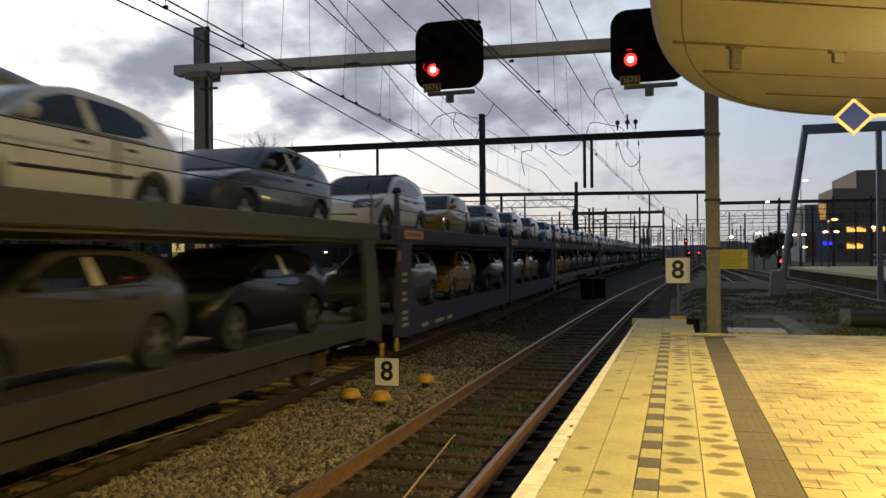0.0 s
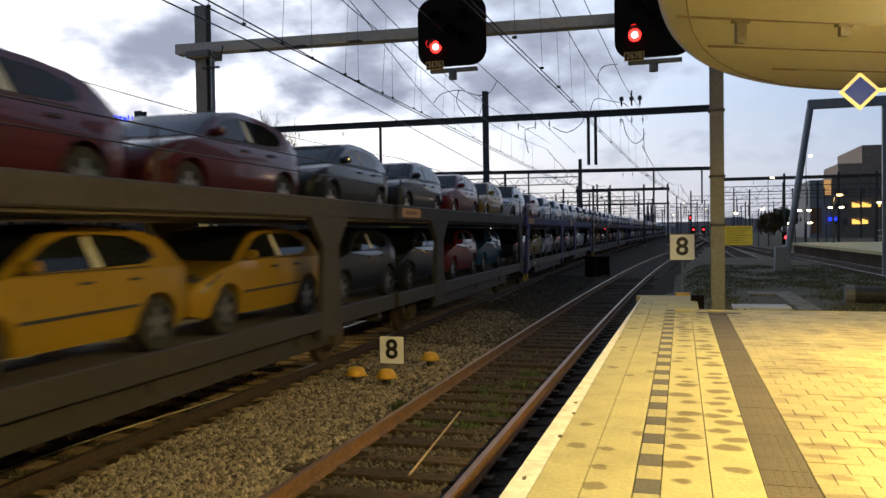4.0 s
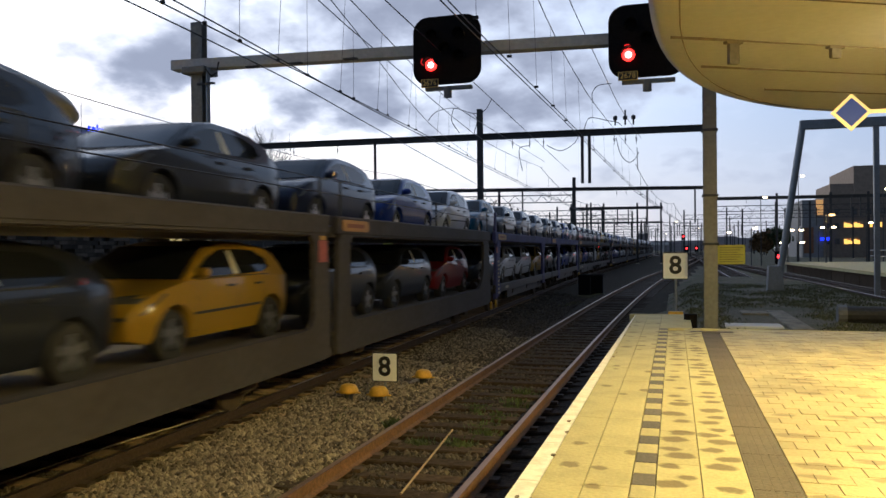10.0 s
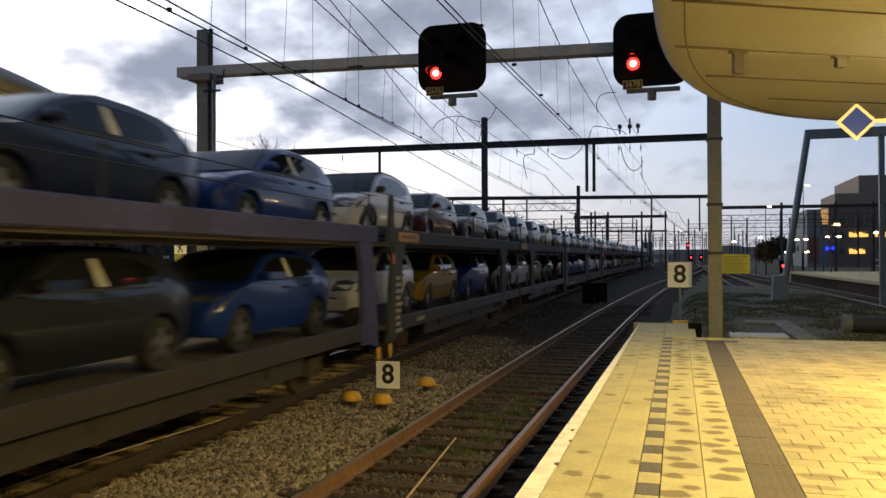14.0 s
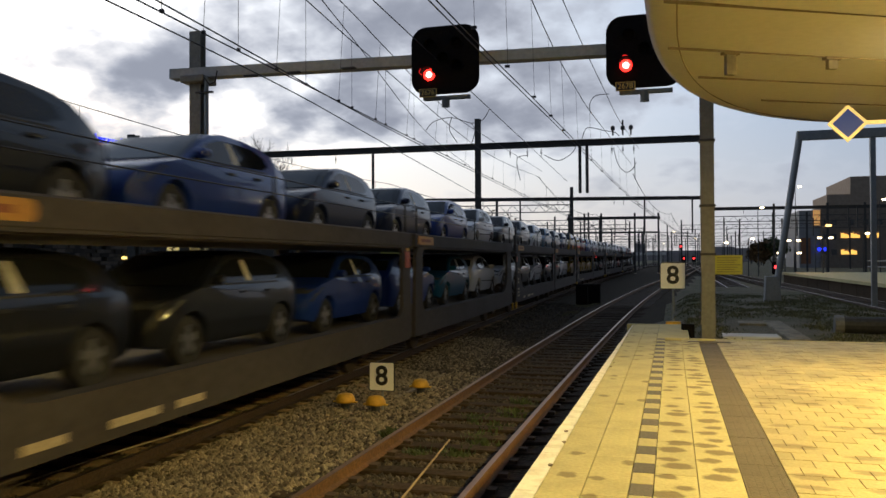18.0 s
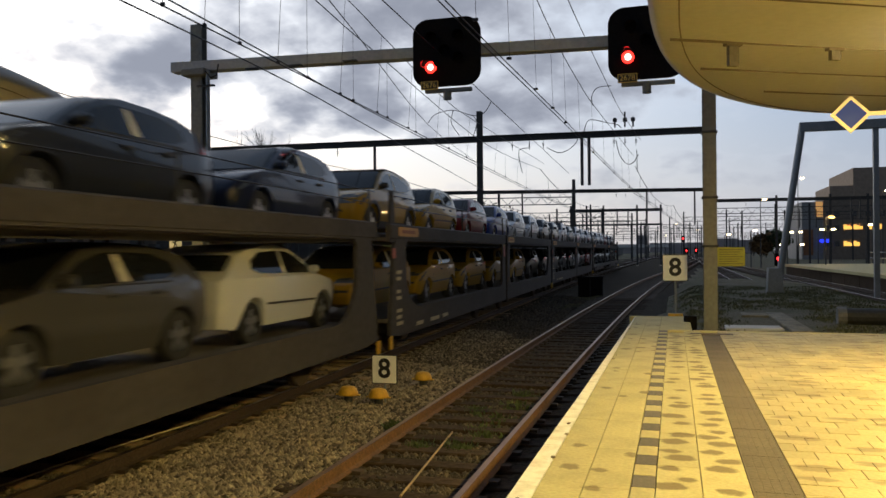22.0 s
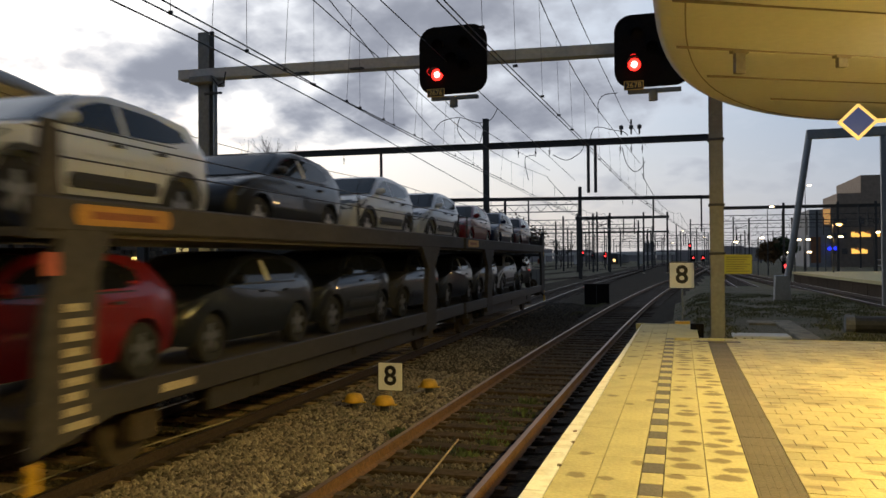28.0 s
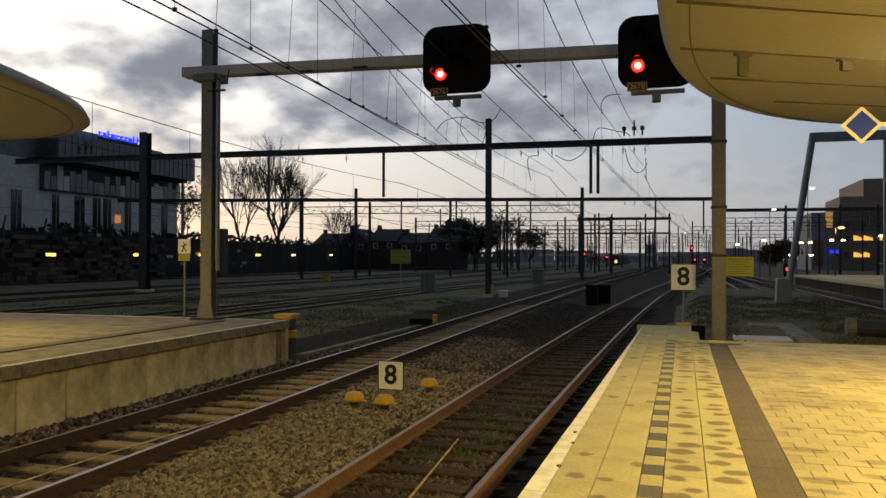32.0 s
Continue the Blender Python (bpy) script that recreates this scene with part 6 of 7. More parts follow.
def wagon(kind, length, paint):
    """A two-unit double-deck car carrier, its front end at y = 0; kind 'B' has deep swept sides, 'A' open sides with splayed posts."""
    w = empty("car_carrier_wagon")
    mat = M[paint]
    half = length / 2
    for k, (a, b) in enumerate(((0.45, half - 0.12), (half + 0.12, length - 0.45))):
        outer_end, inner_end = (a, b) if k == 0 else (b, a)
        part("lower_deck", boxed(-1.36, 1.36, a, b, 0.80, 0.88), M["wagon_deck"], w)
        part("upper_deck", boxed(-1.38, 1.38, a, b, 2.42, 2.495), M["wagon_deck"], w)
        both_sides("upper_beam", boxed(HALF_W - 0.11, HALF_W + 0.012, a + 0.02, b - 0.02, 2.46, 2.77, bevel=0.025), mat, w)
        if kind == "B":
            oa, ob_ = (a + 1.05, b - 0.62) if k == 0 else (a + 0.62, b - 1.05)
            both_sides("side_wall", side_plate(a, b, 0.49, 2.50, oa, ob_, 1.0, 2.44, 1.0 if k == 0 else 0.35, 0.35 if k == 0 else 1.0, 0.30 if k == 0 else 0.12, 0.12 if k == 0 else 0.30), mat, w)
            both_sides("wheel_rail_edge", boxed(HALF_W - 0.30, HALF_W - 0.08, oa, ob_, 0.88, 0.99), M["wagon_deck"], w)
        else:
            both_sides("lower_sill", boxed(HALF_W - 0.10, HALF_W, a, b, 0.74, 1.02, bevel=0.012), M["sill"], w)
            both_sides("lower_truss", boxed(HALF_W - 0.22, HALF_W - 0.14, a + 2.9, b - 2.9, 0.44, 0.76, bevel=0.01), M["sill"], w)
            s = 1 if k == 0 else -1
            p = outer_end
            both_sides("end_post", prism([(p, 0.55), (p + s * 0.95, 0.74), (p + s * 0.75, 1.10), (p + s * 0.82, 2.1), (p + s * 1.0, 2.49), (p + s * 0.35, 2.49), (p + s * 0.12, 1.6)], "x", HALF_W - 0.09, HALF_W + 0.004), mat, w)
            p = inner_end - s * 3.1
            both_sides("splayed_post", prism([(p - 0.42, 0.60), (p + 0.40, 0.60), (p + 0.30, 2.0), (p + 0.75, 2.48), (p - 0.75, 2.48), (p - 0.26, 2.0)], "x", HALF_W - 0.09, HALF_W + 0.006), mat, w)
            part("deck_hinge", boxed(-1.3, 1.3, inner_end - 0.2, inner_end + 0.2, 2.40, 2.50), M["steel_dark"], w)
        # ropes that guard the upper deck, on short stanchions
        for sx in (-1, 1):
            for z in (3.12, 3.34):
                part("guard_rope", tube([(sx * 1.40, a, z), (sx * 1.40, b, z)], 0.009, 4), M["wire"], w)
            for i in range(3):
                y = a + (b - a) * (i + 0.05) / 2.1
                part("stanchion", tube([(sx * 1.40, y, 2.48), (sx * 1.40, y, 3.36)], 0.020, 5), M["steel_dark"], w)
        underframe(w, a, b)
        # coupling gear: buffers outside, drawbar inside
        for sx in (-0.88, 0.88):
            s = -1 if k == 0 else 1
            part("buffer", tube([(sx, outer_end, 1.05), (sx, outer_end + s * 0.34, 1.05), (sx, outer_end + s * 0.36, 1.05)], 0.09, 10), M["frame_rust"], w)
            part("buffer_head", tube([(sx, outer_end + s * 0.36, 1.05), (sx, outer_end + s * 0.41, 1.05)], 0.21, 14), M["frame_rust"], w)
        both_sides("yellow_handle", boxed(HALF_W - 0.02, HALF_W + 0.03, outer_end - 0.07, outer_end + 0.07, 0.28, 0.54, bevel=0.015), M["yellow_paint"], w, "yellow handle plate")
    part("drawbar", boxed(-0.14, 0.14, half - 0.5, half + 0.5, 0.7, 0.95), M["frame_rust"], w)
    # lettering, too small to read, as bars; label plates; marker board
    rr = random.Random(int(length * 10))
    both_sides("end_stanchion", prism([(0.45, 2.40), (0.85, 2.40), (0.80, 2.9), (0.74, 3.42), (0.60, 3.42)], "x", HALF_W - 0.07, HALF_W - 0.012), mat, w)
    for sx in (1,):
        xx = sx * (HALF_W + 0.014)
        x0, x1 = sorted((xx, xx + sx * 0.004))
        for i in range(9):
            if i in (3, 6) and kind == "B":
                continue
            ww = rr.uniform(0.22, 0.42)
            part("lettering_bar", boxed(x0, x1, 0.80, 0.80 + ww, 0.72 + 0.13 * i, 0.79 + 0.13 * i), M["lettering"], w)
        for i in range(3 if kind == "B" else 1):
            y = 2.2 + i * 1.1
            zz = 0.60 if kind == "B" else 0.84
            part("lettering_bar", boxed(x0, x1, y, y + rr.uniform(0.5, 0.8), zz, zz + 0.085), M["lettering"], w)
        for ya, yb in ((0.95, 2.35), (half + 0.35, half + 1.6)):
            pl = part("label_plate", prism(rounded(ya, yb, 2.525, 2.715, 0.07, 4), "x", x0, x1 + 0.006), M["orange_plate"], w, "orange label plate with rounded ends")
            part("text_bar", boxed(x1 + 0.006, x1 + 0.010, ya + 0.2, yb - 0.25, 2.585, 2.655), M["plate_rust"], pl, "rust red unreadable line")
        if kind == "B":
            part("marker_board", boxed(x0, x1, half - 0.62, half - 0.30, 2.02, 2.36), M["lamp_red"], w, "faded red and white board")
            part("marker_tab", boxed(x0, x1, half - 0.56, half - 0.36, 2.37, 2.43), M["yellow_paint"], w, "small yellow tab")
        part("red_flap", boxed(x0, x1, 0.55, 0.75, 2.08, 2.28), M["lamp_red"], w)
    return w


WAGONS = {}
def couple(kind, u0, u1, paint, upper, lower, label):
    """Places one wagon from u0 to u1 along the train and loads both decks."""
    key = (kind, paint)
    length = 26.66 if kind == "B" else 31.15
    if key not in WAGONS:
        WAGONS[key] = wagon(kind, length, paint)
    ob = copy_thing(WAGONS[key], pose(0, 0, 0))
    tagged(ob, label, "rail wagon", "wagons of the train")
    TRAIN.append((ob, (u0 + u1 - length) / 2, 0.0, False, length / 2))
    load_cars(2.50, *upper, "u")
    load_cars(0.885, *lower, "l")


A_TEXT = "double-deck car carrier wagon, violet grey, splayed side posts"
B_TEXT = "double-deck car carrier wagon, grey brown, deep swept sides"
couple("A", -16.8, 14.4, "wagon_green", (1.9, 11.2, "sgrey hwhite nsteel"), (2.3, 10.9, "ngrey nsilver nblack"), "double-deck car carrier wagon, grey, open sides with splayed posts")
couple("B", 14.4, 41.0, "wagon_slate", (17.2, 37.7, "swhite hgold ngreen nnavy nmaroon"), (18.3, 37.4, "nsilver hgold nblack ngrey hgold-"), "double-deck car carrier wagon, slate violet, deep swept sides")
couple("A", 41.0, 72.2, "wagon_brown", (43.0, 69.2, "nteal nmaroon nmaroon ngrey ngrey nred hgold"), (44.5, 68.6, "nsilver hgold hgold ngrey ngrey nred nteal"), "double-deck car carrier wagon, brown grey, splayed side posts")
couple("A", 72.2, 103.4, "wagon_purple", (74.0, 100.8, "swhite nred hwhite hwhite hwhite hwhite nblack"), (75.0, 100.5, "nblack hgold hwhite nsilver ngrey nsilver hwhite-"), A_TEXT)
couple("B", 103.4, 130.1, "wagon_brown", (105.3, 127.6, "nblack nblack ngrey nnavy nblue hwhite"), (106.0, 127.2, "nblack ngrey hgold nblack ngrey nred"), B_TEXT)
couple("A", 130.1, 161.0, "wagon_purple", (132.0, 158.2, "nteal ngrey nnavy nsteel nblack nnavy nblue"), (131.9, 158.0, "ngrey hwhite hwhite hgold nblack ngrey nblue"), A_TEXT)
couple("A", 161.0, 191.9, "wagon_green", (163.0, 189.1, "swhite nmaroon ngrey nblack ngreen hsteel hgold"), (163.0, 189.3, "swhite hgold nblue ngrey hwhite hgold nblack"), "double-deck car carrier wagon, grey green, splayed side posts")
couple("B", 191.9, 218.8, "wagon_brown", (194.2, 215.9, "ngrey nblue nnavy nnavy nblue hwhite"), (194.6, 216.1, "nblack ngrey nblue nblue- nteal hwhite-"), B_TEXT)
couple("B", 218.8, 245.2, "wagon_brown", (220.7, 242.7, "nblack nblack hwhite nteal ngrey nnavy"), (220.8, 242.4, "swhite nsilver hwhite ngrey nsilver hwhite-"), B_TEXT)
couple("B", 245.2, 271.8, "wagon_brown", (247.5, 269.4, "sgold hgold nred nblue hwhite hwhite"), (247.2, 269.3, "hgold hgold hgold hgold hgold nblack"), B_TEXT)
couple("B", 271.8, 298.5, "wagon_brown", (274.0, 296.0, "ngrey ngrey swhite ngreen swhite cwhite"), (274.0, 295.6, "ngrey nblack ngrey nblack swhite nblack"), B_TEXT)
couple("A", 298.5, 330.2, "wagon_brown", (301.0, 327.8, "cwhite ngrey cwhite cwhite nred nnavy nmaroon"), (300.25, 327.95, "nred ngrey cgrey csilver ngrey csilver cwhite nblack"), "last double-deck car carrier wagon, brown grey, splayed posts")
tail = TRAIN[[o.name for o, *_ in TRAIN].index([o.name for o, *_ in TRAIN if o.name.startswith("car_carrier")][-1])][0]
for nm_, z0_, z1_ in (("tail_sill", 0.70, 1.0), ("tail_beam", 2.46, 2.76)):
    both_sides(nm_, boxed(1.17, 1.28, 30.55, 31.5, z0_, z1_, bevel=0.012), M["wagon_brown"], tail)
both_sides("tail_post", boxed(1.16, 1.285, 31.38, 32.08, 0.55, 3.25, bevel=0.02), M["wagon_brown"], tail)
part("tail_floor", boxed(-1.2, 1.2, 30.6, 31.9, 2.42, 2.5), M["wagon_deck"], tail)
part("tail_gate", boxed(-1.16, 1.16, 31.86, 31.94, 2.5, 3.0, bevel=0.01), M["wagon_brown"], tail)
part("tail_bar", boxed(-1.1, 1.1, 31.9, 32.3, 2.3, 2.4), M["steel_dark"], tail)
for z_ in (1.95, 2.55):
    both_sides("tail_lamp", boxed(0.95, 1.25, 32.1, 32.22, z_, z_ + 0.24, bevel=0.03), M["lamp_red"], tail, "red tail lamp")
for k_ in range(4):
    part("reflector_bar", boxed(1.285, 1.295, 31.44, 31.92, 2.32 + 0.075 * k_, 2.37 + 0.075 * k_), M["yellow_paint"], tail, "yellow reflecting bar")
part("tail_handle", boxed(1.285, 1.32, 31.5, 31.75, 0.30, 0.75, bevel=0.02), M["yellow_paint"], tail)
for t_ in list(WAGONS.values()) + list(KINDS.values()):
    for o_ in list(t_.children_recursive) + [t_]:
        bpy.data.objects.remove(o_)

# ---------------------------------------------------------------- the far platform, buildings, wall, trees
fp = tagged(empty("far_platform"), "far station platform with a pale edge and railing", "platform", kind="structure")
for i in range(12):
    y = 34 + i * 4
    part("deck", prism([(far_edge(y), y), (far_edge(y) + 12, y), (far_edge(y + 4) + 12, y + 4), (far_edge(y + 4), y + 4)], "z", 0.56, HP), M["slab"], fp)
    # dark sleeper material stands in for the shade under the platform edge
    part("wall_panel", prism([(far_edge(y) + 0.25, y + 0.05), (far_edge(y) + 0.6, y + 0.05), (far_edge(y + 4) + 0.6, y + 3.95), (far_edge(y + 4) + 0.25, y + 3.95)], "z", -0.3, 0.56), M["sleeper"], fp)
    if i % 2 == 0:
        x, x2 = far_edge(y) + 7.5, far_edge(y + 8) + 7.5
        part("rail_post", boxed(x - 0.04, x + 0.04, y - 0.04, y + 0.04, HP, HP + 1.1), M["galv"], fp)
        for z in (0.55, 1.08):
            part("rail_bar", tube([(x, y, HP + z), (x2, y + 8, HP + z)], 0.04, 5), M["galv"], fp)


def lamp_post(x, y, h, mat, label, arm=0.9, group="yard lamps"):
    l = tagged(empty("lamp_post", (x, y, -0.2)), label, "lamp", group=group)
    part("pole", tube([(0, 0, 0), (0, 0, h)], 0.07, 6, 0.04), M["steel_dark"], l)
    part("arm", tube([(0, 0, h), (arm, 0, h + 0.08)], 0.035, 5), M["steel_dark"], l)
    part("lantern", boxed(arm - 0.25, arm + 0.25, -0.2, 0.2, h - 0.05, h + 0.15, bevel=0.07), M[mat], l, "lit lantern")


for x, h in ((11.3, 8.7), (15.8, 11.3), (10.1, 4.7), (6.9, 4.2), (14.5, 4.4), (15.6, 4.4), (18.1, 4.7), (19.4, 4.7), (23.6, 5.2), (13.3, 2.8), (15.7, 2.8), (25.5, 9.4)):
    lamp_post(x - 0.5, 110, h + 0.1, "lamp_bright", "lit warm platform lamp on a pole", 0.5)
# two lights added to brighten the far platform, each given a lamp post
for x, y in ((14.5, 52), (13.6, 78)):
    d = bpy.data.lights.new("far_platform_light", "POINT")
    d.energy, d.color, d.shadow_soft_size = 420, (1.0, 0.62, 0.22), 0.25
    new("far_platform_light", d).location = (x, y, 4.9)
for x, y in ((14.5, 52), (13.6, 78)):
    lamp_post(x - 0.5, y, 5.2, "lamp_warm", "lit warm platform lamp on a pole", 0.5)
for x, y, h in ((0.0, 210, 9), (6.0, 240, 8), (-3, 260, 7)):
    lamp_post(x, y, h, "lamp_white", "distant pale yard lamp", 0.6)


def far_signal(x, y, z, label="distant red signal on a slim mast"):
    s = tagged(empty("distant_signal", (x, y, -0.2)), label, "railway signal", group="distant signals")
    part("mast", tube([(0, 0, 0), (0, 0, z)], 0.06, 5), M["steel_dark"], s)
    part("head", boxed(-0.35, 0.35, 0.02, 0.25, z - 0.7, z + 0.5, bevel=0.1), M["black"], s)
    part("lens", tube([(0, -0.06, z), (0, 0.02, z)], 0.17, 10), M["lamp_red_far"], s, "lit red lens")


for x, y, z in ((9.4, 80, 1.5), (1.7, 160, 4.6), (2.3, 160, 2.3), (4.1, 160, 2.3), (-18.8, 160, 3.4), (-16.8, 160, 2.9), (-14.4, 160, 2.8), (-15.4, 172, 3.3), (6.0, 150, 2.4)):
    far_signal(x, y, z)
hl = tagged(empty("waiting_train", (-20.8, 260, 0)), "far train with a lit headlamp", "train")
part("cab", boxed(-1.4, 1.4, 0, 60, 0.3, 3.6, bevel=0.3), M["facade_dark"], hl)
part("headlamp", tube([(0.3, -0.1, 1.4), (0.3, 0.02, 1.4)], 0.45, 12), M["lamp_warm"], hl, "lit headlamp")


def house(x, y, w, d, h, ridge, seed, gable=False):
    r = random.Random(seed)
    g = tagged(empty("terraced_house", (x, y, -0.2)), "dark brick terraced house with tiled roof and pale windows", "house", group="terraced houses")
    part("wall", boxed(-w / 2, w / 2, 0, d, 0, h), M["brick"], g)
    if gable:
        part("roof", prism([(-w / 2 - 0.3, h - 0.3), (w / 2 + 0.3, h - 0.3), (0, h + ridge)], "y", -0.2, d), M["roof"], g)
    else:
        part("roof", prism([(-0.3, h - 0.1), (d + 0.3, h - 0.1), (d / 2, h + ridge)], "x", -w / 2 - 0.05, w / 2 + 0.05), M["roof"], g)
    part("chimney", boxed(-w / 2 + 0.3, -w / 2 + 1.0, d / 2 - 0.4, d / 2 + 0.4, h + ridge - 0.7, h + ridge + 0.8), M["brick"], g)
    for k in (-1, 1):
        wn = part("window", boxed(k * w * 0.25 - 0.5, k * w * 0.25 + 0.5, -0.06, 0.02, h - 1.55, h - 0.45), M["window_pale"], g)
        part("pane", boxed(k * w * 0.25 - 0.36, k * w * 0.25 + 0.36, -0.09, -0.06, h - 1.45, h - 0.55), M["window_dark"], wn)
    if r.random() < 0.6:
        q = part("roof_light", boxed(-0.7, 0.7, -0.05, 0.05, 0, 1.3), M["roof_pale"], g)
        q.matrix_basis = pose(r.uniform(-1.5, 1.5), d * 0.22, h + ridge * 0.42, -math.degrees(math.atan2(d / 2, ridge)))


for k in range(5):
    house(-70.6 + k * 6.2, 150, 6.1, 9, 5.5 + 0.25 * ((k * 7) % 3), 2.2 + 0.3 * ((k * 5) % 3), k, k == 1)

# the barrier along the yard with its lamps
BAR = lambda y: -55.5 - 0.10 * (y - 60)
nb = tagged(empty("yard_barrier"), "long dark graffiti-marked barrier wall with posts", "wall", kind="structure")
pn = mesh_of(boxed(-0.12, 0.12, 0.04, 4.96, 0, 4.7), M["barrier"])
pq = mesh_of(add_prism(boxed(-0.16, 0.16, -0.12, 0.12, 0, 4.9), [(-0.06, 4.8), (0.06, 4.8), (0.35, 5.9), (0.24, 5.95)], "y", -0.06, 0.06), M["steel_dark"])
for k in range(52):
    y = 18 + 5 * k
    o = part("panel", pn, None, nb)
    o.matrix_basis = pose(BAR(y), y, -0.2, 0, 0, 5.7)
    o = part("barrier_post", pq, None, nb)
    o.matrix_basis = pose(BAR(y), y, -0.2, 0, 0, 5.7)
long_ = mesh_of(boxed(-0.12, 0.12, 0.0, 19.95, 0, 4.9), M["barrier"])
for k in range(10):
    y = 278 + 20 * k
    part("panel", long_, None, nb).matrix_basis = pose(BAR(y), y, -0.2, 0, 0, 5.7)
tg = random.Random(21)
bl = bmesh.new()
for row in range(11):
    y = 30.0 + tg.uniform(0, 0.6)
    while y < 77:
        ln, hh = tg.uniform(0.55, 1.5), 0.40
        if tg.random() < 0.93 - 0.04 * max(0, row - 7):
            x, out = BAR(y), tg.uniform(0.12, 0.45)
            add_box(bl, x + 0.15, x + 0.15 + out, y, y + ln - 0.05, -0.2 + hh * row, -0.2 + hh * (row + 1) - 0.05)
        y += ln
tagged(part("stacked_blocks", bl, M["stacked"], nb, "dark and pale blocks stacked against the barrier"), kind="stuff")
for k in range(36):
    y = 40 + 60 * tg.random()
    z, s = 0.5 + 0.42 * tg.randint(0, 9), tg.uniform(0.5, 1.6)
    o = part("painted_patch", boxed(0.13, 0.134, 0, s, 0, 0.34), M[tg.choice(["facade_dark", "brick", "far", "wall_conc"])], nb)
    o.matrix_basis = pose(BAR(y), y, z, 0, 0, 5.7)
for k, y in enumerate((44, 58.4, 72.1, 86.2, 102.8, 116.4, 134.8, 155.5, 166.3, 215, 243, 267, 299, 328, 360, 392, 428, 460)):
    l = tagged(empty("wall_lamp", (BAR(y) + 0.45, y, 2.25 + 0.0045 * max(0, y - 60))), "small lit lamp along the barrier", "lamp", group="barrier lamps")
    part("bracket", boxed(-0.33, 0.0, -0.05, 0.05, 0.3, 0.36), M["steel_dark"], l)
    # the near lamps' glowing box also stands in for the lit patch of wall
    sz = 0.62 if y < 110 else 0.5
    part("tube_light", boxed(-0.1, 0.1, -sz, sz, 0.05, 0.34, bevel=0.05), M["lamp_yellow" if y < 110 else "lamp_white"], l, "oversized glowing box for the lamp and its glow")


# the pale hotel behind the barrier, its long front along the yard
ho = tagged(empty("hotel_building", (-64, 30, -0.2)), "pale office block with dark overhanging top floor and blue roof letters", "building")
part("wall", boxed(-22, 0, 0, 59.9, 0, 12.5), M["facade_pale"], ho)
part("glazed_band", boxed(-10, 0.30, 36.5, 60.0, 9.4, 12.3), M["facade_dark"], ho, "dark glazed band")
part("soffit", boxed(-20, 1.2, 36.0, 60.4, 12.3, 12.75), M["black"], ho)
part("upper_floor", boxed(-20, 0.9, 38, 62.6, 12.75, 15.7, bevel=0.05), M["glass_floor"], ho, "dark glass top floor")
part("corner_column", boxed(0.2, 0.5, 60.5, 60.8, 0, 12.7), M["galv"], ho)
part("roof_block", boxed(-18, -1.0, 0, 58, 12.5, 16.2), M["glass_floor"], ho)
part("plant_room", boxed(-12, -4, 44, 57, 15.7, 17.4), M["galv"], ho)
hr = random.Random(12)
for i in range(26):
    y = 36.8 + 0.9 * i
    part("glazing_panel", boxed(0.30, 0.36, y, y + 0.8, 9.6, 9.6 + hr.uniform(1.2, 2.6)), M[hr.choice(["window_dark", "window_dark", "galv", "facade_pale"])], ho)
    part("glazing_bar", boxed(0.9, 0.97, 38.2 + 0.94 * i - 0.04, 38.2 + 0.94 * i + 0.04, 12.9, 15.5), M["galv"], ho)
for y in (4, 9, 14, 19, 24, 29, 33.5, 38.7, 42.2, 44.9, 46.6, 50.2, 53.0, 57.2):
    w2 = hr.uniform(0.45, 0.8)
    wn = part("window", boxed(-0.02, 0.08, y - w2, y + w2, 0.8, 9.2), M["window_dark"], ho)
    part("mullion", boxed(0.08, 0.13, y - 0.06, y + 0.06, 0.8, 9.2), M["galv"], wn)
for i in range(4):
    part("panel_joint", boxed(0.0, 0.012, 0.2, 59.7, 2.9 + 2.2 * i, 2.95 + 2.2 * i), M["galv"], ho)
part("lit_window", boxed(0.09, 0.15, 47.9, 48.8, 6.5, 7.4), M["window_dim"], ho)
lt = random.Random(4)
y = 44.0
for i in range(12):  # roof letters drawn as plain strokes
    w_ = lt.uniform(0.50, 0.72)
    h_ = lt.choice((0.55, 0.55, 0.85))
    part("roof_letter", boxed(0.95, 1.1, y, y + 0.14, 16.1, 16.1 + h_), M["neon_blue"], ho, "blue glowing stroke")
    part("roof_letter", boxed(0.95, 1.1, y + 0.14, y + w_ - 0.12, 16.1 + lt.choice((0.0, 0.36)), 16.26 + 0.36), M["neon_blue"], ho)
    y += w_ + 0.12
part("letter_rail", boxed(0.97, 1.05, 43.8, y + 0.2, 15.68, 16.08), M["steel_dark"], ho)

# office building on the right with lit windows
ob_ = tagged(empty("office_building", (46, 200, -0.3)), "dark office block with rows of lit windows", "building")
part("wall", boxed(-12.8, 30, 0, 30, 0, 14.1), M["facade_brown"], ob_)
part("upper_block", boxed(-11.3, -6.4, 1, 20, 14.1, 17.0), M["facade_tan"], ob_)
part("tower", boxed(-6.4, 30, 0.6, 30, 14.1, 21.0), M["facade_tan"], ob_)
part("side_wing", boxed(-17.3, -12.8, 0.8, 24, 0, 13.4), M["facade_grey"], ob_)
# copper panel that glows itself, standing in for lamplight on it
part("stair_window", boxed(-14.3, -12.85, 0.55, 0.8, 9.9, 13.4), M["copper_lit"], ob_, "copper panel with lamplight painted as glow")
part("copper_panel", boxed(-17.0, -14.9, 0.62, 0.8, 1.0, 7.0), M["rustbrown"], ob_)
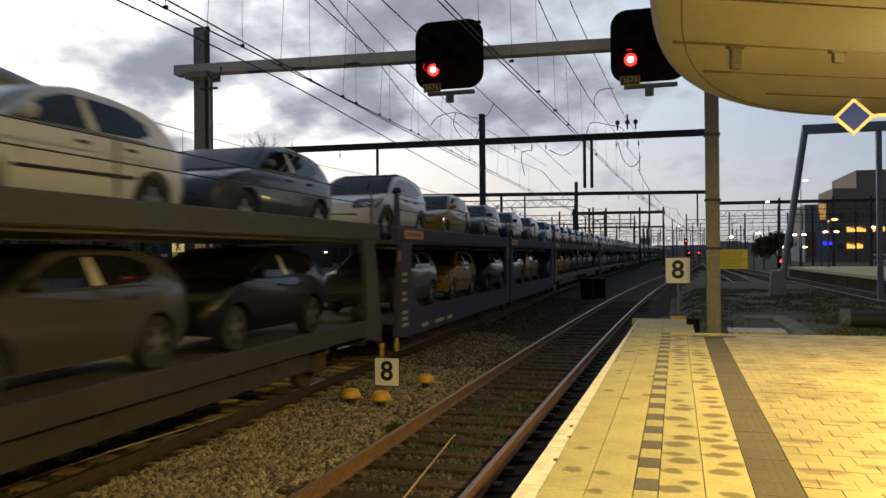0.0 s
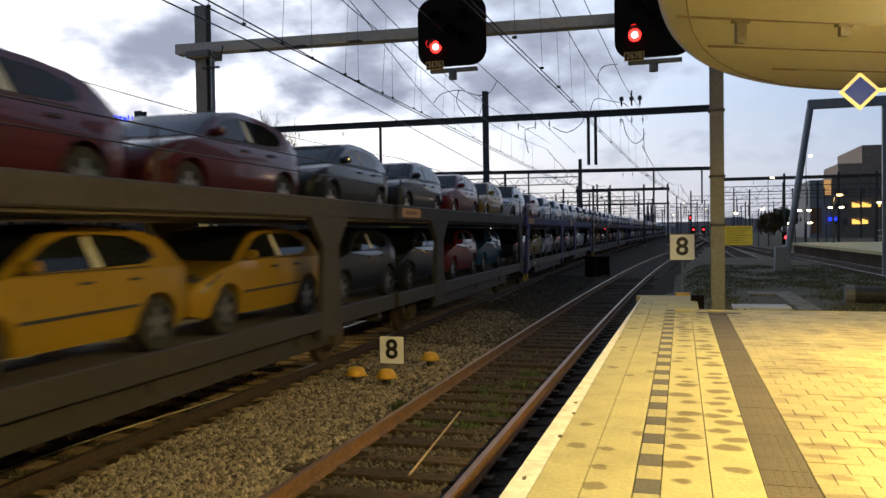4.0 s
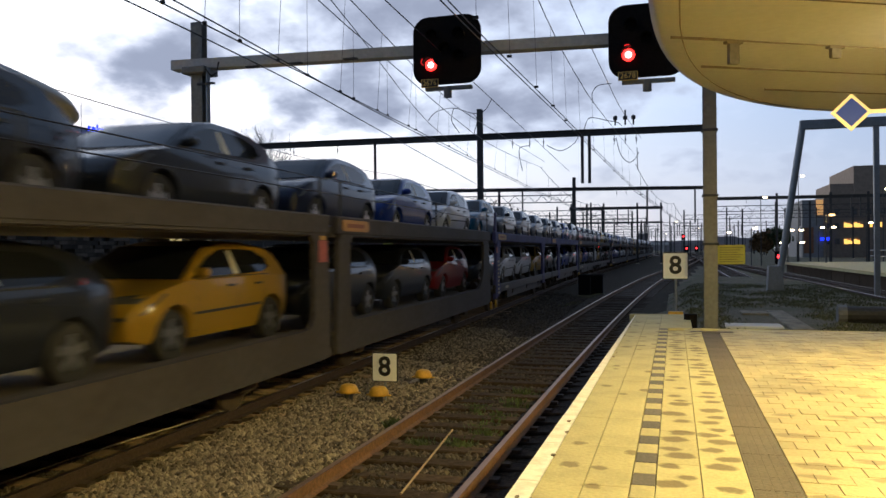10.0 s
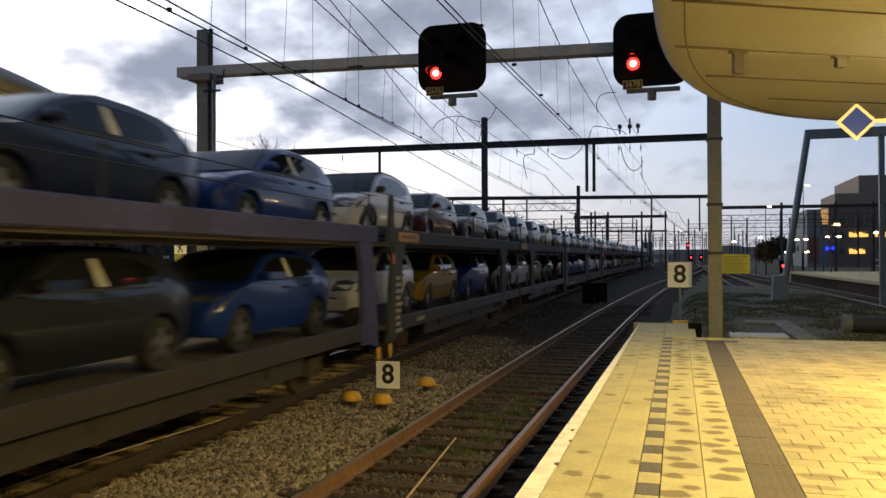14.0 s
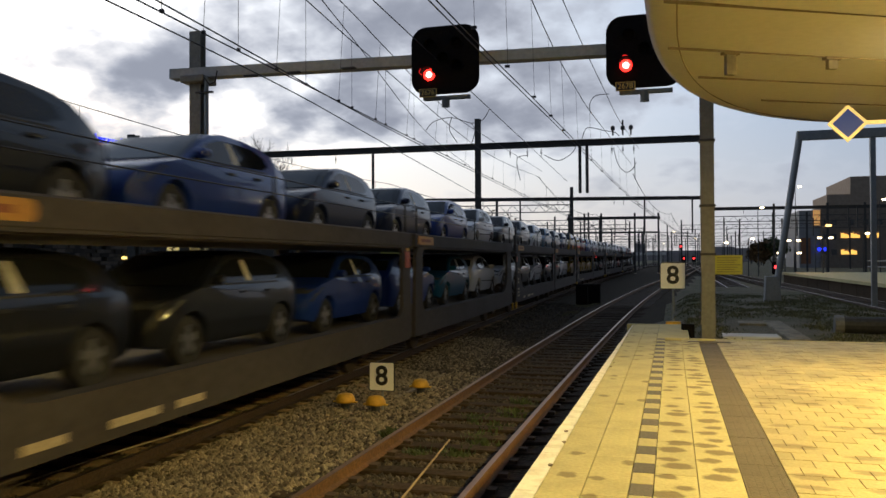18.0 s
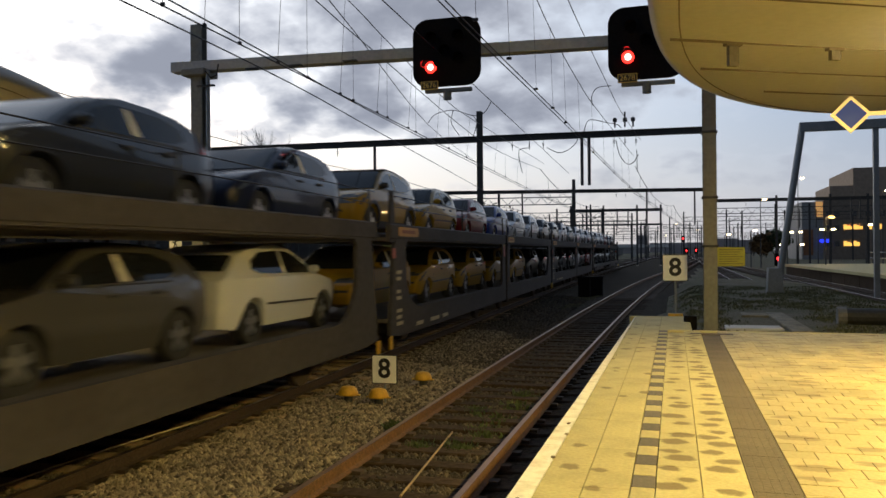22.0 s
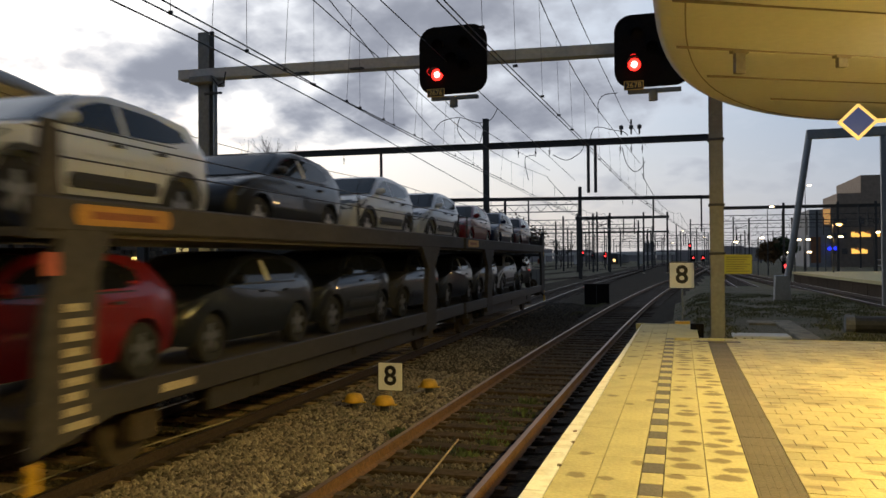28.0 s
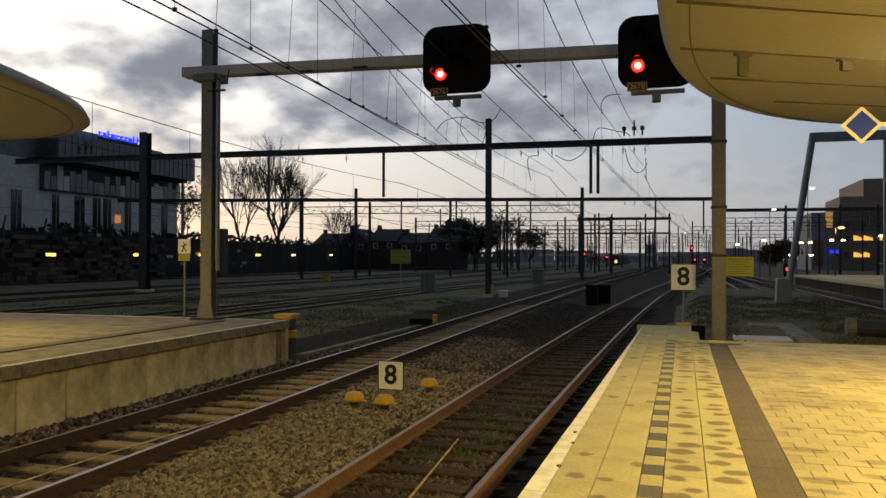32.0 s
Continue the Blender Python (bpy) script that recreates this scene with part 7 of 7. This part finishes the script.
for x0, zz, n_ in ((-8.6, 6.9, 6), (-8.6, 3.1, 5), (-3.4, 6.9, 4), (1.6, 6.9, 5), (1.6, 3.1, 5)):
    for i in range(n_):
        x = x0 + 0.66 * i
        wn = part("window", boxed(x, x + 0.62, -0.12, 0.02, zz, zz + 1.25), M["window_warm"], ob_)
        part("blind", boxed(x, x + 0.62, -0.15, -0.12, zz + 1.25 - 0.18 - 0.22 * (i % 3), zz + 1.25), M["facade_tan"], wn)
for x in (-12.2, -10.6, -7, -4.0, -1.2, 1.8):
    for zz in (9.8, 6.6, 3.0):
        if zz > 9 or x < -10:
            part("window", boxed(x, x + 1.1, -0.06, 0.02, zz, zz + 1.3), M["window_dark"], ob_)
for x in (-13.2, -11.9):
    part("blue_lamp", tube([(x, -0.3, 4.3), (x, -0.1, 4.3)], 0.42, 10), M["neon_blue"], ob_)
for x, y, w_, d_, h_ in ((-60, 520, 30, 20, 6), (-30, 560, 26, 20, 6.5), (-24, 640, 8, 16, 14), (4, 580, 22, 20, 6), (40, 500, 24, 18, 8), (-110, 560, 40, 20, 9), (58, 360, 14, 20, 9), (26, 430, 10, 14, 8), (8, 760, 60, 20, 9), (-84, 640, 30, 16, 9)):
    tagged(part("distant_building", boxed(x - w_ / 2, x + w_ / 2, y, y + d_, -0.3, h_, bevel=0.3), M["far"]), "distant building with haze put into its pale colour", "building", "distant buildings")
br = tagged(empty("footbridge", (-24, 300, 0)), "low pale bridge far down the yard", "bridge")
part("deck", boxed(-28, 22, -2, 2, 3.2, 4.2, bevel=0.1), M["facade_pale"], br)
for x in (-26, -14, -2, 10, 20):
    part("pier", boxed(x - 0.5, x + 0.5, -1, 1, -0.3, 3.2), M["facade_pale"], br)


# unseen walls added behind and beside the camera to block sky light
for nm, a in (("station_wall_east", (14.0, 14.6, -60, 46, -0.3, 9.5)), ("station_wall_south", (-60, 14.0, -46, -45.4, -0.3, 11.0)), ("station_wall_west", (-34.6, -34.0, -45, -8, -0.3, 9.0))):
    tagged(part(nm, boxed(*a), M["brick"]), "unseen dark wall added to block sky light", kind="structure")

# ---------------------------------------------------------------- trees
def branches(bm, p, d, length, r, depth, rn, tips):
    q = p + d * length
    mid = p + d * length * 0.5 + Vector((rn.uniform(-1, 1), rn.uniform(-1, 1), rn.uniform(-0.3, 0.5))) * length * 0.07
    add_tube(bm, [p, mid, q], r, 5 if depth > 3 else 3, max(0.017, r * 0.66), caps=False)
    if depth == 0:
        tips.append(q)
        return
    for _ in range(rn.choice((2, 3, 3, 3))):
        nd = (d + Vector((rn.uniform(-1, 1), rn.uniform(-1, 1), rn.uniform(-0.25, 0.50))) * (0.66 if depth > 3 else 0.50)).normalized()
        branches(bm, p + d * length * rn.uniform(0.35, 1.0), nd, length * rn.uniform(0.70, 0.88), max(0.018, r * 0.6), depth - 1, rn, tips)


def tree(x, y, h, seed, leaf=None, label="bare winter tree with fine spreading branches", depth=6, leaf_n=0, spread=0.28):
    rn = random.Random(seed)
    t = tagged(empty("tree", (x, y, -0.2)), label, "tree", group="trees by the yard")
    bm, tips = bmesh.new(), []
    add_tube(bm, [Vector((0, 0, 0)), Vector((0.05, 0, h * 0.12)), Vector((0, 0.05, h * 0.24))], h * 0.022, 7, h * 0.016)
    part("trunk", bm, M["bark"], t)
    bm = bmesh.new()
    for k in range(4):
        a = k * 1.57 + rn.uniform(-0.4, 0.4)
        d = Vector((math.cos(a) * 0.5, math.sin(a) * 0.5, 1)).normalized()
        branches(bm, Vector((0, 0, h * rn.uniform(0.16, 0.24))), d, h * 0.24, h * 0.011, depth - 1, rn, tips)
    zs, ws = sorted(v.co.z for v in bm.verts), sorted(math.hypot(v.co.x, v.co.y) for v in bm.verts)
    top, wide = zs[int(len(zs) * 0.985)], ws[int(len(ws) * 0.97)]
    fit = lambda p: Vector((p.x * spread * h / wide, p.y * spread * h / wide, h * 0.16 + (p.z - h * 0.16) * (h * 0.84) / (top - h * 0.16)))
    for v in bm.verts:
        v.co = fit(v.co)
    tips = [fit(p) for p in tips]
    part("branchwork", bm, M["bark"], t)
    if leaf:
        V, F = [], []
        for p in tips:
            for _ in range(leaf_n):
                c = p + Vector((rn.gauss(0, 1), rn.gauss(0, 1), rn.gauss(0, 0.8))) * h * (0.085 if leaf_n > 20 else 0.05)
                a, b = Vector((rn.uniform(-1, 1), rn.uniform(-1, 1), rn.uniform(-1, 1))) * 0.28, Vector((rn.uniform(-1, 1), rn.uniform(-1, 1), rn.uniform(-1, 1))) * 0.28
                k = len(V)
                V += [c - a, c + b, c + a, c - b]
                F.append((k, k + 1, k + 2, k + 3))
        me = bpy.data.meshes.new("crown")
        me.from_pydata([tuple(v) for v in V], [], F)
        me.materials.append(M[leaf])
        part("crown", me, None, t)
    return t


tree(-69.4, 115, 19.5, 3, depth=7, spread=0.36)
tree(-64.4, 118, 20.8, 8, depth=7, spread=0.40)
tree(-75.5, 106, 13.5, 14, "leaf_autumn", "small tree with a few brown leaves", 6, 1, 0.34)
tree(-57.5, 128, 11, 21, depth=6, spread=0.36)
tree(-43.5, 155, 8.8, 5, "leaf", "dense round evergreen tree beside the houses", 4, 170, 0.36)
tree(-41.0, 160, 7.4, 6, "leaf", "dark evergreen bush beside the houses", 4, 110, 0.40)
tree(-38.4, 170, 11.8, 9, "leaf_autumn", "thin tree with a few brown leaves", 6, 1, 0.36)
tree(-34, 182, 8.6, 12, "leaf_autumn", "low tree with a few brown leaves", 5, 4, 0.45)
tree(-29, 200, 7, 10, depth=5, spread=0.45)
tree(11.8, 120, 3.9, 13, "leaf_autumn", "autumn tree with brown leaves behind the lamps", 4, 30, 0.32)
tree(13.8, 120, 4.3, 15, "leaf", "dark tree behind the platform lamps", 4, 60, 0.34)
hd = random.Random(17)
V, F = [], []
for k in range(12000):
    y = 60 + 400 * hd.random() ** 1.2
    x, z = BAR(y) - hd.uniform(0.5, 5), hd.uniform(0.5, 5.3 + 1.3 * noise.noise((y * 0.08, 0, 0)))
    a, b = Vector((hd.uniform(-1, 1), hd.uniform(-1, 1), hd.uniform(-1, 1))) * 0.4, Vector((hd.uniform(-1, 1), hd.uniform(-1, 1), hd.uniform(-1, 1))) * 0.4
    c = Vector((x, y, z))
    i = len(V)
    V += [tuple(c - a), tuple(c + b), tuple(c + a), tuple(c - b)]
    F.append((i, i + 1, i + 2, i + 3))
me = bpy.data.meshes.new("hedge_row")
me.from_pydata(V, [], F)
me.materials.append(M["leaf"])
tagged(new("hedge_row", me), "dark scrub and hedges behind the barrier", "hedge", kind="stuff")


# ---------------------------------------------------------------- what moves
def motions():
    """The train rolls past at an even speed along its track."""
    def on_track(u):
        k = math.sqrt(1 + TRAIN_S ** 2)
        y = u / k
        return Vector((train_x(y), y, 0)), Vector((train_slope(y), 1, 0)).normalized()

    for ob, u, z, back, mid in TRAIN:
        rows = []
        for i in range(17):
            t = 2.0 * i
            p, way = on_track(u + mid - SPEED * t)
            p = p - way * mid
            rows.append((t, pose(p.x, p.y, z, 0, 0, -math.degrees(math.atan2(way.x, way.y)) + (180 if back else 0))))
        walk(ob, rows)


motions()
